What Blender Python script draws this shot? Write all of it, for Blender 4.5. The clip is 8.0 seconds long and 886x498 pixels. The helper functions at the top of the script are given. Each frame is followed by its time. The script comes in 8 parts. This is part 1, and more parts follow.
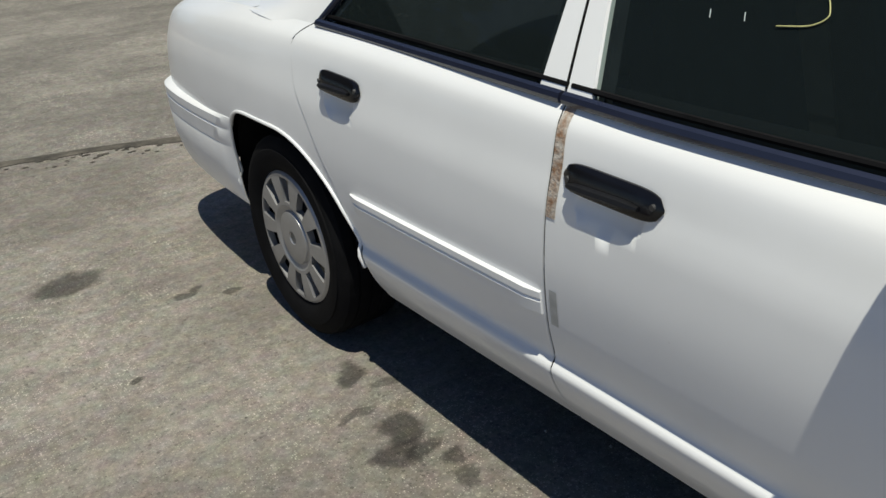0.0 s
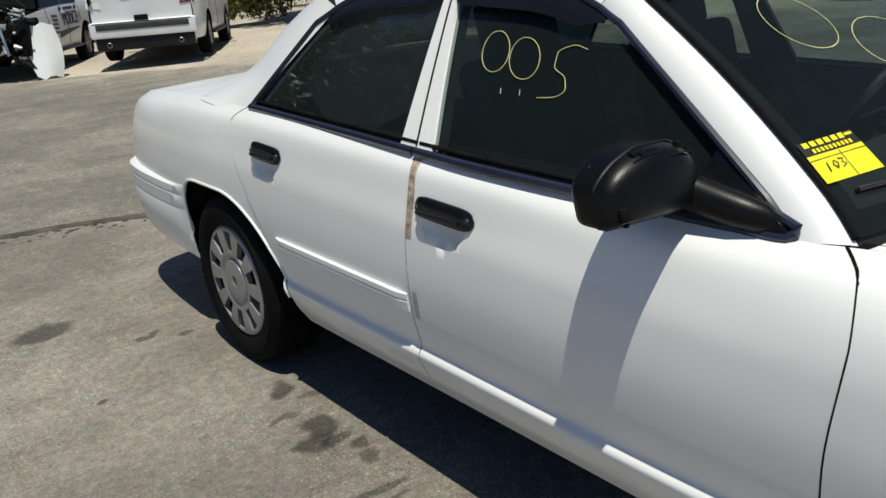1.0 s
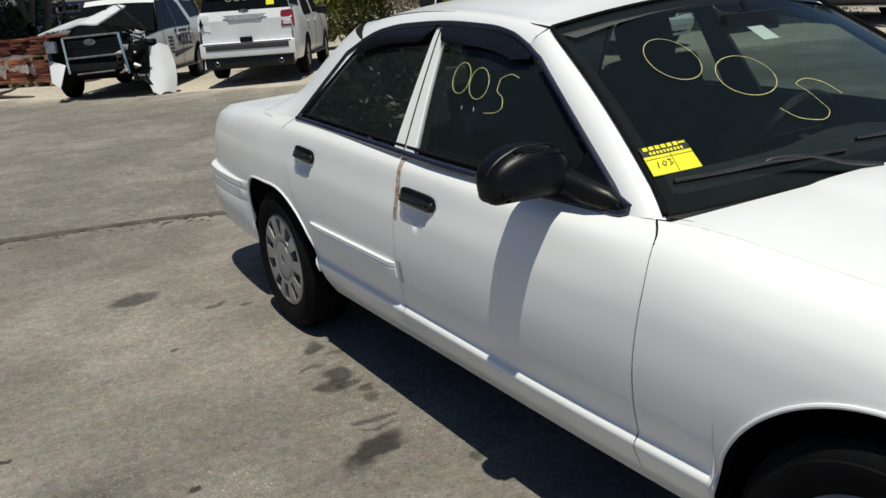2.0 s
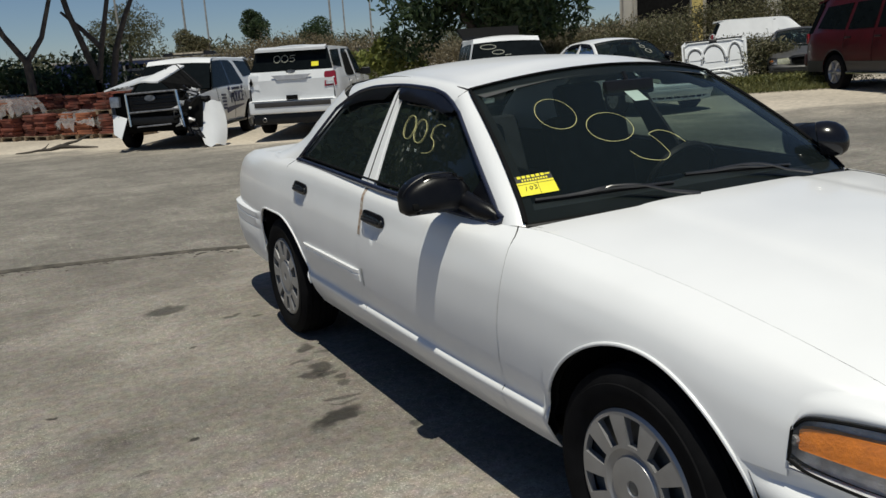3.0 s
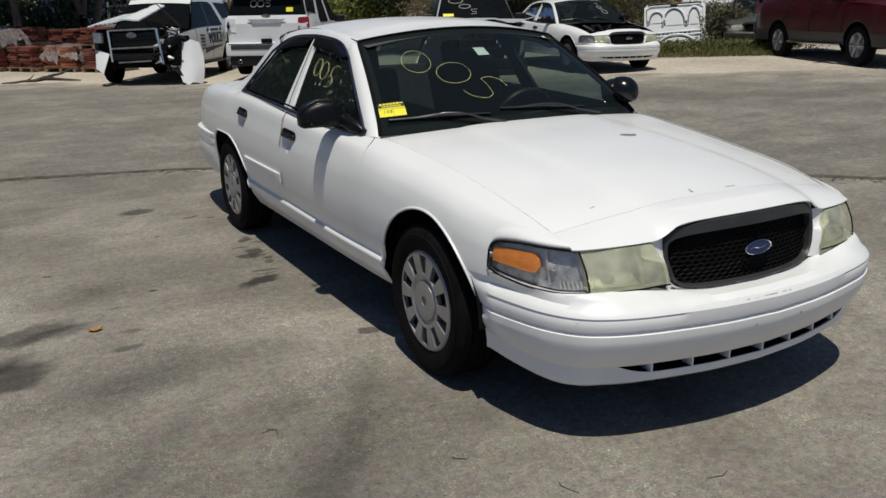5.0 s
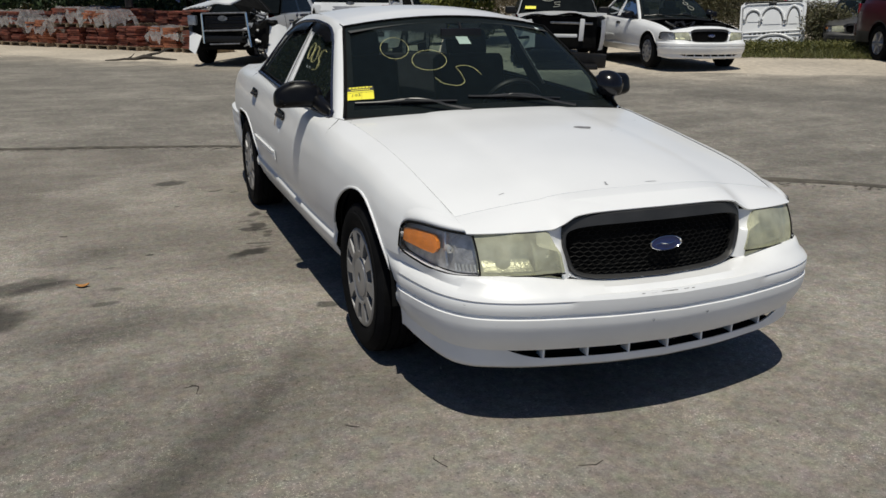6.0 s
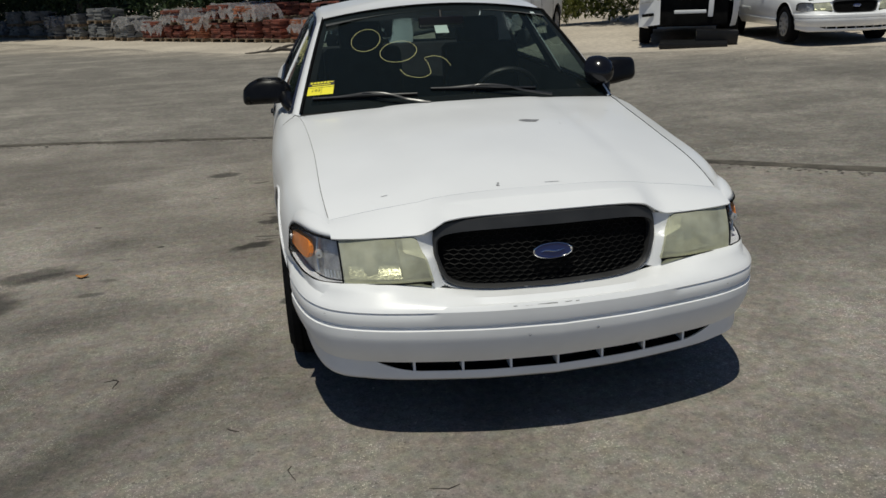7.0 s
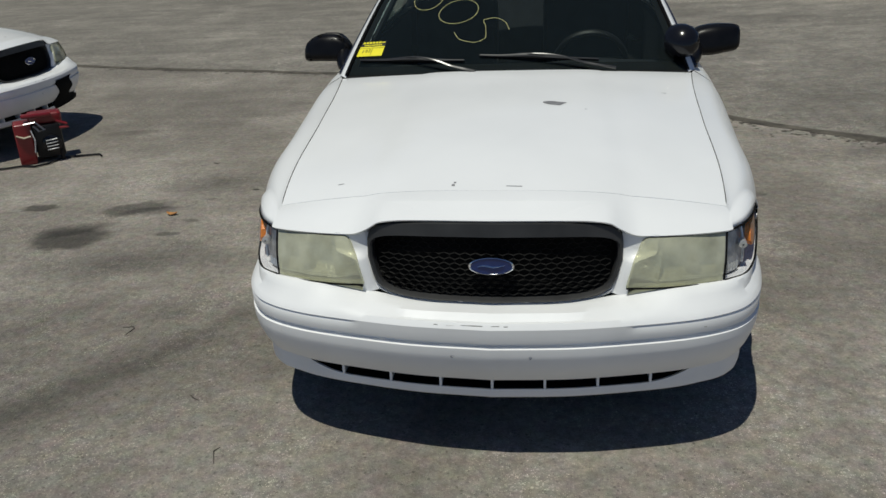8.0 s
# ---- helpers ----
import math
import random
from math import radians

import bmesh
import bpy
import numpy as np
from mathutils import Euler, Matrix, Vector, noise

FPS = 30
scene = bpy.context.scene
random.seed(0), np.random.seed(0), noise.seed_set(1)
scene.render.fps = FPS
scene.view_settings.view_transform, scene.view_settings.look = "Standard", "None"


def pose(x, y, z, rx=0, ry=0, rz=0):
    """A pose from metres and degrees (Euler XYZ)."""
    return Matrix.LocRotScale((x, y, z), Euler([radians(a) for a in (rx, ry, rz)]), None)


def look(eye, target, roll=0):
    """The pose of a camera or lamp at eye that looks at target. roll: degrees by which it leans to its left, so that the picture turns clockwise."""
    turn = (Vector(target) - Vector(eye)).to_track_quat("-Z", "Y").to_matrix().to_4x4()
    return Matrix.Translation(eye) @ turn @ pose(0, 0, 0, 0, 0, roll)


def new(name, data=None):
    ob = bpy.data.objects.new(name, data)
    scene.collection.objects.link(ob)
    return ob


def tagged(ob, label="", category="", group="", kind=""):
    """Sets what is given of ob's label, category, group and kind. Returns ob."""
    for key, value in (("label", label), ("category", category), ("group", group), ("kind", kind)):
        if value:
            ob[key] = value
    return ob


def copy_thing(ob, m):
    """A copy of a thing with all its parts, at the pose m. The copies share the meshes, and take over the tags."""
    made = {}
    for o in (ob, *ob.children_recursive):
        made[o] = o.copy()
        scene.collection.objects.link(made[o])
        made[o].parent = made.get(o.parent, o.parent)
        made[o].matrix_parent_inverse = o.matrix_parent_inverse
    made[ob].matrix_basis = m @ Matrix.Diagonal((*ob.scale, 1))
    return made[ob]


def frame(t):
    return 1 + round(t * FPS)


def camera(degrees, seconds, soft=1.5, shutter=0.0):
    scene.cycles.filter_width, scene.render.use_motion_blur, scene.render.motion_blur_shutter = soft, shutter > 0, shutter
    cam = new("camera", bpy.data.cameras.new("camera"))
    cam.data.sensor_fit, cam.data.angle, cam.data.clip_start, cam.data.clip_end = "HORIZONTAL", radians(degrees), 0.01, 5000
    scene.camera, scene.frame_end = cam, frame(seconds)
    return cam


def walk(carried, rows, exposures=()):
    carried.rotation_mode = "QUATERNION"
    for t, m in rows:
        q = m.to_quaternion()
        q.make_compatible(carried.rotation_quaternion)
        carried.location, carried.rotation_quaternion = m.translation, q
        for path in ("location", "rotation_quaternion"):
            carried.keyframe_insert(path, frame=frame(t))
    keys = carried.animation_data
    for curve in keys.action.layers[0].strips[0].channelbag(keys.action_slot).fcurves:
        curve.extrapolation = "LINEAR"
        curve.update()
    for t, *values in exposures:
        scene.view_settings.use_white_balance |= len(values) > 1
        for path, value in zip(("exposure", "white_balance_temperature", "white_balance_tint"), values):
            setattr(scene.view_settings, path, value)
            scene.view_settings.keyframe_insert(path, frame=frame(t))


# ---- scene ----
cam = camera(56.9, 8.0)
PATH = [
    (0, (-1.933, 0.676, 1.389), (-0.901, 2.16, 0.533), -4.1),
    (0.5, (-2.064, 0.393, 1.395), (-1.017, 1.919, 0.637), -4.0),
    (1, (-2.127, 0.056, 1.443), (-0.976, 1.551, 0.78), -4.5),
    (1.5, (-2.121, -0.32, 1.475), (-1.128, 1.295, 0.839), -4.0),
    (2, (-2.204, -0.679, 1.493), (-1.229, 0.961, 0.895), -4.3),
    (2.2, (-2.244, -0.845, 1.478), (-1.233, 0.795, 0.94), -1.4),
    (3.3, (-2.273, -1.787, 1.528), (-1.391, -0.048, 1.079), -4.2),
    (3.5, (-2.313, -1.919, 1.547), (-1.409, -0.205, 1.054), -2.8),
    (4, (-2.354, -2.311, 1.517), (-1.454, -0.586, 1.057), -2.0),
    (4.5, (-2.435, -2.656, 1.569), (-1.496, -0.959, 1.079), -2.1),
    (4.7, (-2.451, -2.764, 1.537), (-1.488, -1.104, 0.974), -1.2),
    (5.8, (-2.03, -3.332, 1.555), (-1.318, -1.543, 1.014), 0.1),
    (6, (-1.836, -3.356, 1.523), (-1.135, -1.576, 0.939), 0.5),
    (6.5, (-1.304, -3.398, 1.531), (-0.686, -1.617, 0.864), -2.0),
    (7, (-0.795, -3.476, 1.537), (-0.483, -1.599, 0.92), -2.4),
    (7.5, (-0.274, -3.301, 1.559), (-0.208, -1.487, 0.72), -4.0),
    (8, (0.166, -3.209, 1.664), (-0.086, -1.378, 0.9), -2.5),
]
walk(cam, [(t, look(eye, target, roll)) for t, eye, target, roll in PATH], exposures=[(0.0, -0.06, 6500, 3), (1.0, -0.05, 6500, 3), (2.0, -0.12, 6500, 3), (4.0, -0.34, 6500, 5), (6.0, -0.36, 6490, 6), (6.5, -0.55, 6460, 5), (7.0, -0.60, 6440, 4), (8.0, -0.51, 6330, 3)])

# ---- light ----
world = bpy.data.worlds.new("sky")
scene.world = world
world.use_nodes = True
SUN_DIR = Vector((-0.130, -0.265, 1.0)).normalized()
_nt = world.node_tree
_sky = _nt.nodes.new("ShaderNodeTexSky")
_sky.sky_type = "NISHITA"
_sky.sun_disc = False
_sky.sun_elevation = math.asin(SUN_DIR.z)
_sky.sun_rotation = math.atan2(SUN_DIR.x, SUN_DIR.y)
_sky.air_density, _sky.dust_density, _sky.ozone_density = 0.85, 0.0, 3.0
_nt.nodes["Background"].inputs["Strength"].default_value = 0.063
_tint = _nt.nodes.new("ShaderNodeMix")
_tint.data_type, _tint.blend_type = "RGBA", "MULTIPLY"
_tint.inputs[0].default_value = 1.0
_tint.inputs[7].default_value = (0.90, 0.93, 1.07, 1)
_nt.links.new(_sky.outputs[0], _tint.inputs[6])
_nt.links.new(_tint.outputs[2], _nt.nodes["Background"].inputs["Color"])
sun = new("sun", bpy.data.lights.new("sun", "SUN"))
sun.data.energy, sun.data.angle, sun.data.color = 4.35, radians(0.55), (1.0, 0.935, 0.83)
sun.matrix_world = look(SUN_DIR * 30, (0, 0, 0))


# ---- materials ----
def mat(name, base, rough=0.5, metal=0.0, vary=0.12, scale=6.0, bump=0.0, bump_scale=60.0, coat=0.0, spec=0.5, second=None, fine=0.0):
    """A procedural surface: a base colour varied at two scales, with relief."""
    m = bpy.data.materials.new(name)
    m.use_nodes = True
    nt, p = m.node_tree, m.node_tree.nodes["Principled BSDF"]
    tc = nt.nodes.new("ShaderNodeTexCoord")
    n1 = nt.nodes.new("ShaderNodeTexNoise")
    n1.inputs["Scale"].default_value, n1.inputs["Detail"].default_value = scale, 6
    nt.links.new(tc.outputs["Object"], n1.inputs["Vector"])
    ramp = nt.nodes.new("ShaderNodeValToRGB")
    lo = second or [c * (1 - vary) for c in base]
    hi = [min(1, c * (1 + vary * 0.6)) for c in base]
    ramp.color_ramp.elements[0].color, ramp.color_ramp.elements[1].color = (*lo, 1), (*hi, 1)
    ramp.color_ramp.elements[0].position, ramp.color_ramp.elements[1].position = 0.32, 0.68
    nt.links.new(n1.outputs["Fac"], ramp.inputs["Fac"])
    colour = ramp.outputs["Color"]
    n2 = nt.nodes.new("ShaderNodeTexNoise")
    n2.inputs["Scale"].default_value, n2.inputs["Detail"].default_value = bump_scale, 8
    nt.links.new(tc.outputs["Object"], n2.inputs["Vector"])
    if fine:
        mix = nt.nodes.new("ShaderNodeMix")
        mix.data_type, mix.blend_type = "RGBA", "OVERLAY"
        mix.inputs[0].default_value = fine
        nt.links.new(colour, mix.inputs[6])
        nt.links.new(n2.outputs["Fac"], mix.inputs[7])
        colour = mix.outputs[2]
    nt.links.new(colour, p.inputs["Base Color"])
    rr = nt.nodes.new("ShaderNodeMapRange")
    rr.inputs["To Min"].default_value, rr.inputs["To Max"].default_value = max(0.02, rough * 0.8), min(1, rough * 1.2)
    nt.links.new(n1.outputs["Fac"], rr.inputs["Value"])
    nt.links.new(rr.outputs[0], p.inputs["Roughness"])
    p.inputs["Metallic"].default_value = metal
    p.inputs["Coat Weight"].default_value = coat
    p.inputs["Coat Roughness"].default_value = 0.06
    p.inputs["Specular IOR Level"].default_value = spec
    if bump:
        b = nt.nodes.new("ShaderNodeBump")
        b.inputs["Strength"].default_value, b.inputs["Distance"].default_value = bump, 0.01
        nt.links.new(n2.outputs["Fac"], b.inputs["Height"])
        nt.links.new(b.outputs[0], p.inputs["Normal"])
    return m


def glass(name, tint, rough=0.0, ior=1.33, veil=0.03):
    """A thin tinted pane: see-through colour under a clear gloss, with a painted veil of haze."""
    m = bpy.data.materials.new(name)
    m.use_nodes = True
    nt = m.node_tree
    nt.nodes.remove(nt.nodes["Principled BSDF"])
    out = nt.nodes["Material Output"]
    tr, gl, mx = nt.nodes.new("ShaderNodeBsdfTransparent"), nt.nodes.new("ShaderNodeBsdfGlossy"), nt.nodes.new("ShaderNodeMixShader")
    fr = nt.nodes.new("ShaderNodeFresnel")
    fr.inputs["IOR"].default_value = ior
    tr.inputs["Color"].default_value = (*tint, 1)
    gl.inputs["Roughness"].default_value = rough
    nt.links.new(fr.outputs[0], mx.inputs["Fac"])
    nt.links.new(tr.outputs[0], mx.inputs[1])
    nt.links.new(gl.outputs[0], mx.inputs[2])
    # teal diffuse veil lifts the pane: haze and reflections put into its colour
    film, top = nt.nodes.new("ShaderNodeBsdfDiffuse"), nt.nodes.new("ShaderNodeMixShader")
    film.inputs["Color"].default_value = (0.36, 0.50, 0.52, 1)
    top.inputs["Fac"].default_value = veil
    nt.links.new(mx.outputs[0], top.inputs[1])
    nt.links.new(film.outputs[0], top.inputs[2])
    nt.links.new(top.outputs[0], out.inputs["Surface"])
    return m


WHITE = mat("white_car_paint", (0.875, 0.88, 0.885), 0.30, vary=0.03, scale=2.5, coat=0.35, bump=0.01, bump_scale=300)
BLACK_PLASTIC = mat("black_plastic", (0.010, 0.010, 0.011), 0.42, spec=0.32, vary=0.3, scale=9, bump=0.05, bump_scale=400)
BLACK_GLOSS = mat("glossy_black_plastic", (0.008, 0.008, 0.010), 0.18, spec=0.4, vary=0.2, scale=9)
RUBBER = mat("tyre_rubber", (0.009, 0.009, 0.010), 0.80, spec=0.06, vary=0.35, scale=14, bump=0.08, bump_scale=220)
# near-black: the shade of cavities is put into the colour; black seals share it
DARK = mat("cavity_shade_black", (0.009, 0.009, 0.009), 0.9, spec=0.08, vary=0.4, scale=8)
# bluish base: the sky reflected in black trim is put into the colour
TRIM = mat("belt_trim", (0.02, 0.024, 0.045), 0.22, vary=0.2, scale=5)
CHROME = mat("chrome", (0.75, 0.76, 0.78), 0.12, metal=1.0, vary=0.05)
SILVER = mat("silver_hubcap_paint", (0.36, 0.36, 0.37), 0.38, metal=0.55, vary=0.12, scale=10, bump=0.02, bump_scale=200)
GLASS_SIDE = glass("tinted_side_glass", (0.36, 0.44, 0.43), ior=1.14, veil=0.024)
GLASS_FRONT = glass("windscreen_glass", (0.60, 0.68, 0.65), ior=1.28, veil=0.018)
CABIN = mat("cabin_cloth", (0.020, 0.022, 0.026), 0.85, spec=0.15, vary=0.3, scale=12, bump=0.1, bump_scale=300)
SAND = mat("pale_dirt", (0.50, 0.44, 0.36), 0.95, vary=0.22, scale=0.35, bump=0.5, bump_scale=9, fine=0.5)


# ---- mesh helpers ----
def thing(name, label, category, group="", kind="", m=None):
    ob = new(name)
    ob.empty_display_size = 0.2
    if m is not None:
        ob.matrix_world = m
    return tagged(ob, label, category, group, kind)


def part(name, bm, material, parent=None, label="", angle=32, flat=False):
    """Links a bmesh as one mesh object under a thing or a part."""
    me = bpy.data.meshes.new(name)
    bm.to_mesh(me)
    bm.free()
    if not flat:
        me.shade_smooth()
        me.set_sharp_from_angle(angle=radians(angle))
    for x in material if isinstance(material, (list, tuple)) else [material]:
        me.materials.append(x)
    if "smooth_normal" in me.attributes:
        vals = [Vector(d.vector) for d in me.attributes["smooth_normal"].data]
        me.attributes.remove(me.attributes["smooth_normal"])
        me.normals_split_custom_set_from_vertices(vals)
    ob = new(name, me)
    if parent is not None:
        ob.parent = parent
    if label:
        ob["label"] = label
    return ob


def crv(pts):
    """A smooth curve through (x, value) pairs."""
    xs, vs = np.array([p[0] for p in pts], float), np.array([p[1] for p in pts], float)
    d = np.diff(vs, axis=0) / np.diff(xs)
    m = np.zeros_like(vs)
    m[0], m[-1] = d[0], d[-1]
    for i in range(1, len(xs) - 1):
        m[i] = 0 if d[i - 1] * d[i] <= 0 else 2 * d[i - 1] * d[i] / (d[i - 1] + d[i])

    def f(x):
        x = min(max(x, xs[0]), xs[-1])
        i = min(int(np.searchsorted(xs, x, side="right")) - 1, len(xs) - 2)
        h = xs[i + 1] - xs[i]
        t = (x - xs[i]) / h
        return float((2 * t**3 - 3 * t**2 + 1) * vs[i] + (t**3 - 2 * t**2 + t) * h * m[i] + (3 * t**2 - 2 * t**3) * vs[i + 1] + (t**3 - t**2) * h * m[i + 1])

    return f


def lerp(a, b, t):
    return a + (b - a) * t


def grid(bm, rows, close=False, flip=False):
    """Quads through rows of points (all rows equally long)."""
    vs = [[bm.verts.new(p) for p in r] for r in rows]
    n = len(vs[0])
    for a, b in zip(vs, vs[1:]):
        for i in range(n if close else n - 1):
            q = [a[i], a[(i + 1) % n], b[(i + 1) % n], b[i]]
            try:
                bm.faces.new(q[::-1] if flip else q)
            except ValueError:
                pass
    return vs


def rim(bm, inward, depth):
    """Turns the free edges of a panel inwards, to give it thickness. inward: a function of the place, or a vector."""
    bm.normal_update()
    edges = [e for e in bm.edges if e.is_boundary]
    made = bmesh.ops.extrude_edge_only(bm, edges=edges)["geom"]
    for v in made:
        if isinstance(v, bmesh.types.BMVert):
            d = inward(v.co) if callable(inward) else Vector(inward)
            v.co += d * depth


def box(bm, c, s, m=None, bevel=0.0, seg=2):
    """A box with rounded edges, centre c and size s."""
    r = bmesh.ops.create_cube(bm, size=1.0)
    for v in r["verts"]:
        v.co = Vector((v.co.x * s[0], v.co.y * s[1], v.co.z * s[2]))
    if bevel:
        e = list({e for v in r["verts"] for e in v.link_edges})
        r2 = bmesh.ops.bevel(bm, geom=e, offset=bevel, segments=seg, affect="EDGES", profile=0.6)
        vs = list({v for f in r2["faces"] for v in f.verts} | {v for v in r["verts"] if v.is_valid})
    else:
        vs = r["verts"]
    for v in vs:
        p = v.co if m is None else m @ v.co
        v.co = Vector(p) + Vector(c)
    return vs


def tube(bm, pts, r, n=8, up=(0, 0, 1), flat=1.0, caps=True):
    """A round or flattened bar along points; r may be a number or one for each point."""
    pts = [Vector(p) for p in pts]
    rows = []
    for i, p in enumerate(pts):
        d = (pts[min(i + 1, len(pts) - 1)] - pts[max(i - 1, 0)]).normalized()
        u = Vector(up)
        a = d.cross(u)
        if a.length < 1e-4:
            a = d.cross(Vector((1, 0.2, 0)))
        a.normalize()
        b = a.cross(d).normalized()
        rr = r[i] if isinstance(r, (list, tuple)) else r
        rows.append([p + a * (rr * math.cos(2 * math.pi * k / n)) + b * (rr * flat * math.sin(2 * math.pi * k / n)) for k in range(n)])
    vs = grid(bm, rows, close=True)
    if caps:
        bm.faces.new(vs[0][::-1])
        bm.faces.new(vs[-1])
    return vs


def lathe(bm, prof, n=48, axis="x", centre=(0, 0, 0), sgn=1):
    """Turns a profile of (along, radius) round an axis."""
    c = Vector(centre)
    rows = []
    for a, r in prof:
        row = []
        for k in range(n):
            t = 2 * math.pi * k / n
            u, w = r * math.cos(t), r * math.sin(t)
            row.append(c + (Vector((a * sgn, u, w)) if axis == "x" else Vector((u, w, a)) if axis == "z" else Vector((u, a * sgn, w))))
        rows.append(row)
    return grid(bm, rows, close=True)


def yard(x, y):
    """From the grid of the yard, which is turned a little against the sedan, to the world."""
    return 0.992 * x + 0.018 * y - 0.03, 0.992 * y - 0.026 * x - 0.15


def rise(x):
    """The ground's height: level round the sedan, climbing gently to the right of it."""
    d = min(x, 22.0) - 2.2
    return 0.015 * (math.sqrt(d * d + 1) + d)


def stand(x, y, turn=0.0):
    """A place on the yard's grid, on the ground."""
    a, b = yard(x, y)
    return pose(a, b, rise(a), 0, 0, turn - 1.2)


def on_yard(x, y, z):
    a, b = yard(x, y)
    return Vector((a, b, z + rise(a)))


# ---- the white sedan: its curves (o: outwards from the centre line, y: towards the tail, z: up) ----
W = crv([(-0.75, 0.74), (-0.60, 0.780), (-0.44, 0.838), (-0.2, 0.884), (0.0, 0.897), (0.6, 0.93), (1.5, 0.946), (2.5, 0.952), (2.95, 0.952), (3.5, 0.938), (4.0, 0.90), (4.25, 0.862), (4.38, 0.82)])
BELT = crv([(-0.75, 0.70), (-0.66, 0.725), (-0.5, 0.768), (-0.3, 0.808), (0.0, 0.848), (0.3, 0.876), (0.62, 0.898), (0.80, 0.898), (1.8, 0.930), (2.75, 0.961), (3.2, 0.962), (3.8, 0.945), (4.2, 0.918), (4.38, 0.89)])
TOP = crv([(-0.75, 0.66), (-0.64, 0.699), (-0.3, 0.722), (0.0, 0.74), (0.3, 0.756), (0.62, 0.785), (0.80, 0.822), (1.2, 0.852), (1.6, 0.868), (2.2, 0.869), (2.75, 0.861), (3.2, 0.835), (3.8, 0.79), (4.2, 0.745), (4.38, 0.70)])
KF = [0.0, 0.10, 0.200, 0.245, 0.38, 0.56, 0.72, 0.845, 0.945, 1.0]
KO = [-0.075, -0.034, -0.012, -0.026, -0.008, 0.0, -0.006, -0.024]
KV = np.linspace(0, 1, len(KF))


def side(y, v, off=0.0):
    """A point (o, z) of the car's flank: v from the sill (0) to the seam under the windows or at the bonnet (1)."""
    w, t, b = W(y), TOP(y), BELT(y)
    z = crv(list(zip(KV, KF)))(v) * (b - 0.262) + 0.262
    o = [w + k for k in KO]
    e = w - 0.024
    o += [lerp(e, t, 0.36), t]
    return crv(list(zip(KV, o)))(v) - off, z


_KZ = crv(list(zip(KV, KF)))


def flank(y, z, off=0.0):
    """The flank's o at height z."""
    lo, hi = 0.0, 1.0
    f = (z - 0.262) / (BELT(y) - 0.262)
    for _ in range(24):
        mid = (lo + hi) / 2
        lo, hi = (mid, hi) if _KZ(mid) < f else (lo, mid)
    return side(y, lo)[0] - off


ARCH = ((0.0, 0.315, 0.398, 0.390), (2.945, 0.325, 0.425, 0.352))


def inside_arch(y, z):
    return any((((y - a) / 0.425) ** 8 if a > 1 and y > a else ((y - a) / c) ** 2) + ((z - b) / d) ** 2 < 1 for a, b, c, d in ARCH)


def flank_panel(sgn, yl, yr, ss, nv=34, vtop=1.0, off=0.0, low=None, depth=0.007, vv=None, dent=None):
    """A body panel of the flank between two shut lines yl(v), yr(v), its lower edge cut by the wheel arches."""
    rows, normals = [], []
    vv = vv or list(np.linspace(0, 1, nv))
    for s in ss:
        def at(v):
            y = lerp(yl(v), yr(v), s)
            o, z = side(y, v, off)
            return y, o, z

        def cut(v):
            y, o, z = at(v)
            return inside_arch(y, z) or (low is not None and z < low(y))

        v0 = 0.0
        hits = [v for v in np.linspace(0, 0.98, 80) if cut(v)]
        if hits:
            lo, hi = hits[-1], min(hits[-1] + 0.0125, 1)
            for _ in range(16):
                m_ = (lo + hi) / 2
                lo, hi = (m_, hi) if cut(m_) else (lo, m_)
            v0 = hi
        row = []
        for k in vv:
            y, o, z = at(lerp(v0, vtop, k))
            if dent:
                o -= dent(y, z)
            row.append((-sgn * o, y, z))
            v = lerp(v0, vtop, k)
            va, vb = max(v - 0.004, 0), min(v + 0.004, 1)
            pts = [Vector((-sgn * (side(b, a)[0] - (dent(b, side(b, a)[1]) if dent else 0)), b, side(b, a)[1])) for a, b in ((va, y), (vb, y), (v, y - 0.004), (v, y + 0.004))]
            normals.append((pts[1] - pts[0]).cross(pts[3] - pts[2]).normalized())
        rows.append(row)
    bm = bmesh.new()
    grid(bm, rows, flip=sgn < 0)
    bm.normal_update()
    layer = bm.verts.layers.float_vector.new("smooth_normal")
    for v, n in zip(bm.verts, normals):
        v[layer] = n if n.x * -sgn > 0 else -n
    if depth:
        rim(bm, (sgn, 0, -0.15), depth)
    return bm


DOOR_F = crv([(0, 0.632), (0.2, 0.645), (0.5, 0.640), (0.75, 0.622), (0.9, 0.645), (1.0, 0.70)])
LAMP_TOP = [(0.680, -0.754, 0.693), (0.738, -0.692, 0.697), (0.776, -0.612, 0.697), (0.801, -0.53, 0.692), (0.818, -0.466, 0.680), (0.829, -0.441, 0.655)]
DOOR_M = crv([(0, 1.735), (0.25, 1.76), (0.6, 1.762), (0.8, 1.765), (0.93, 1.772), (1.0, 1.780)])
DOOR_R = crv([(0, 2.50), (0.25, 2.52), (0.42, 2.57), (0.6, 2.70), (0.75, 2.80), (0.88, 2.83), (0.95, 2.81), (1.0, 2.78)])
G = 0.0027


def gh(y, z):
    """The side glass plane's o at (y, z)."""
    c = 0.075 * max(0, (1.62 - y) / 0.83) ** 1.5
    u = (z - 0.96) / 0.375
    return 0.857 - 0.205 * u - 0.012 * u * u - c - 0.05 * max(0, (y - 2.75) / 0.5)


DLO_TOP = crv([(1.20, 1.232), (1.27, 1.272), (1.36, 1.303), (1.5, 1.323), (1.83, 1.336), (2.1, 1.330), (2.28, 1.312), (2.40, 1.280), (2.47, 1.245)])


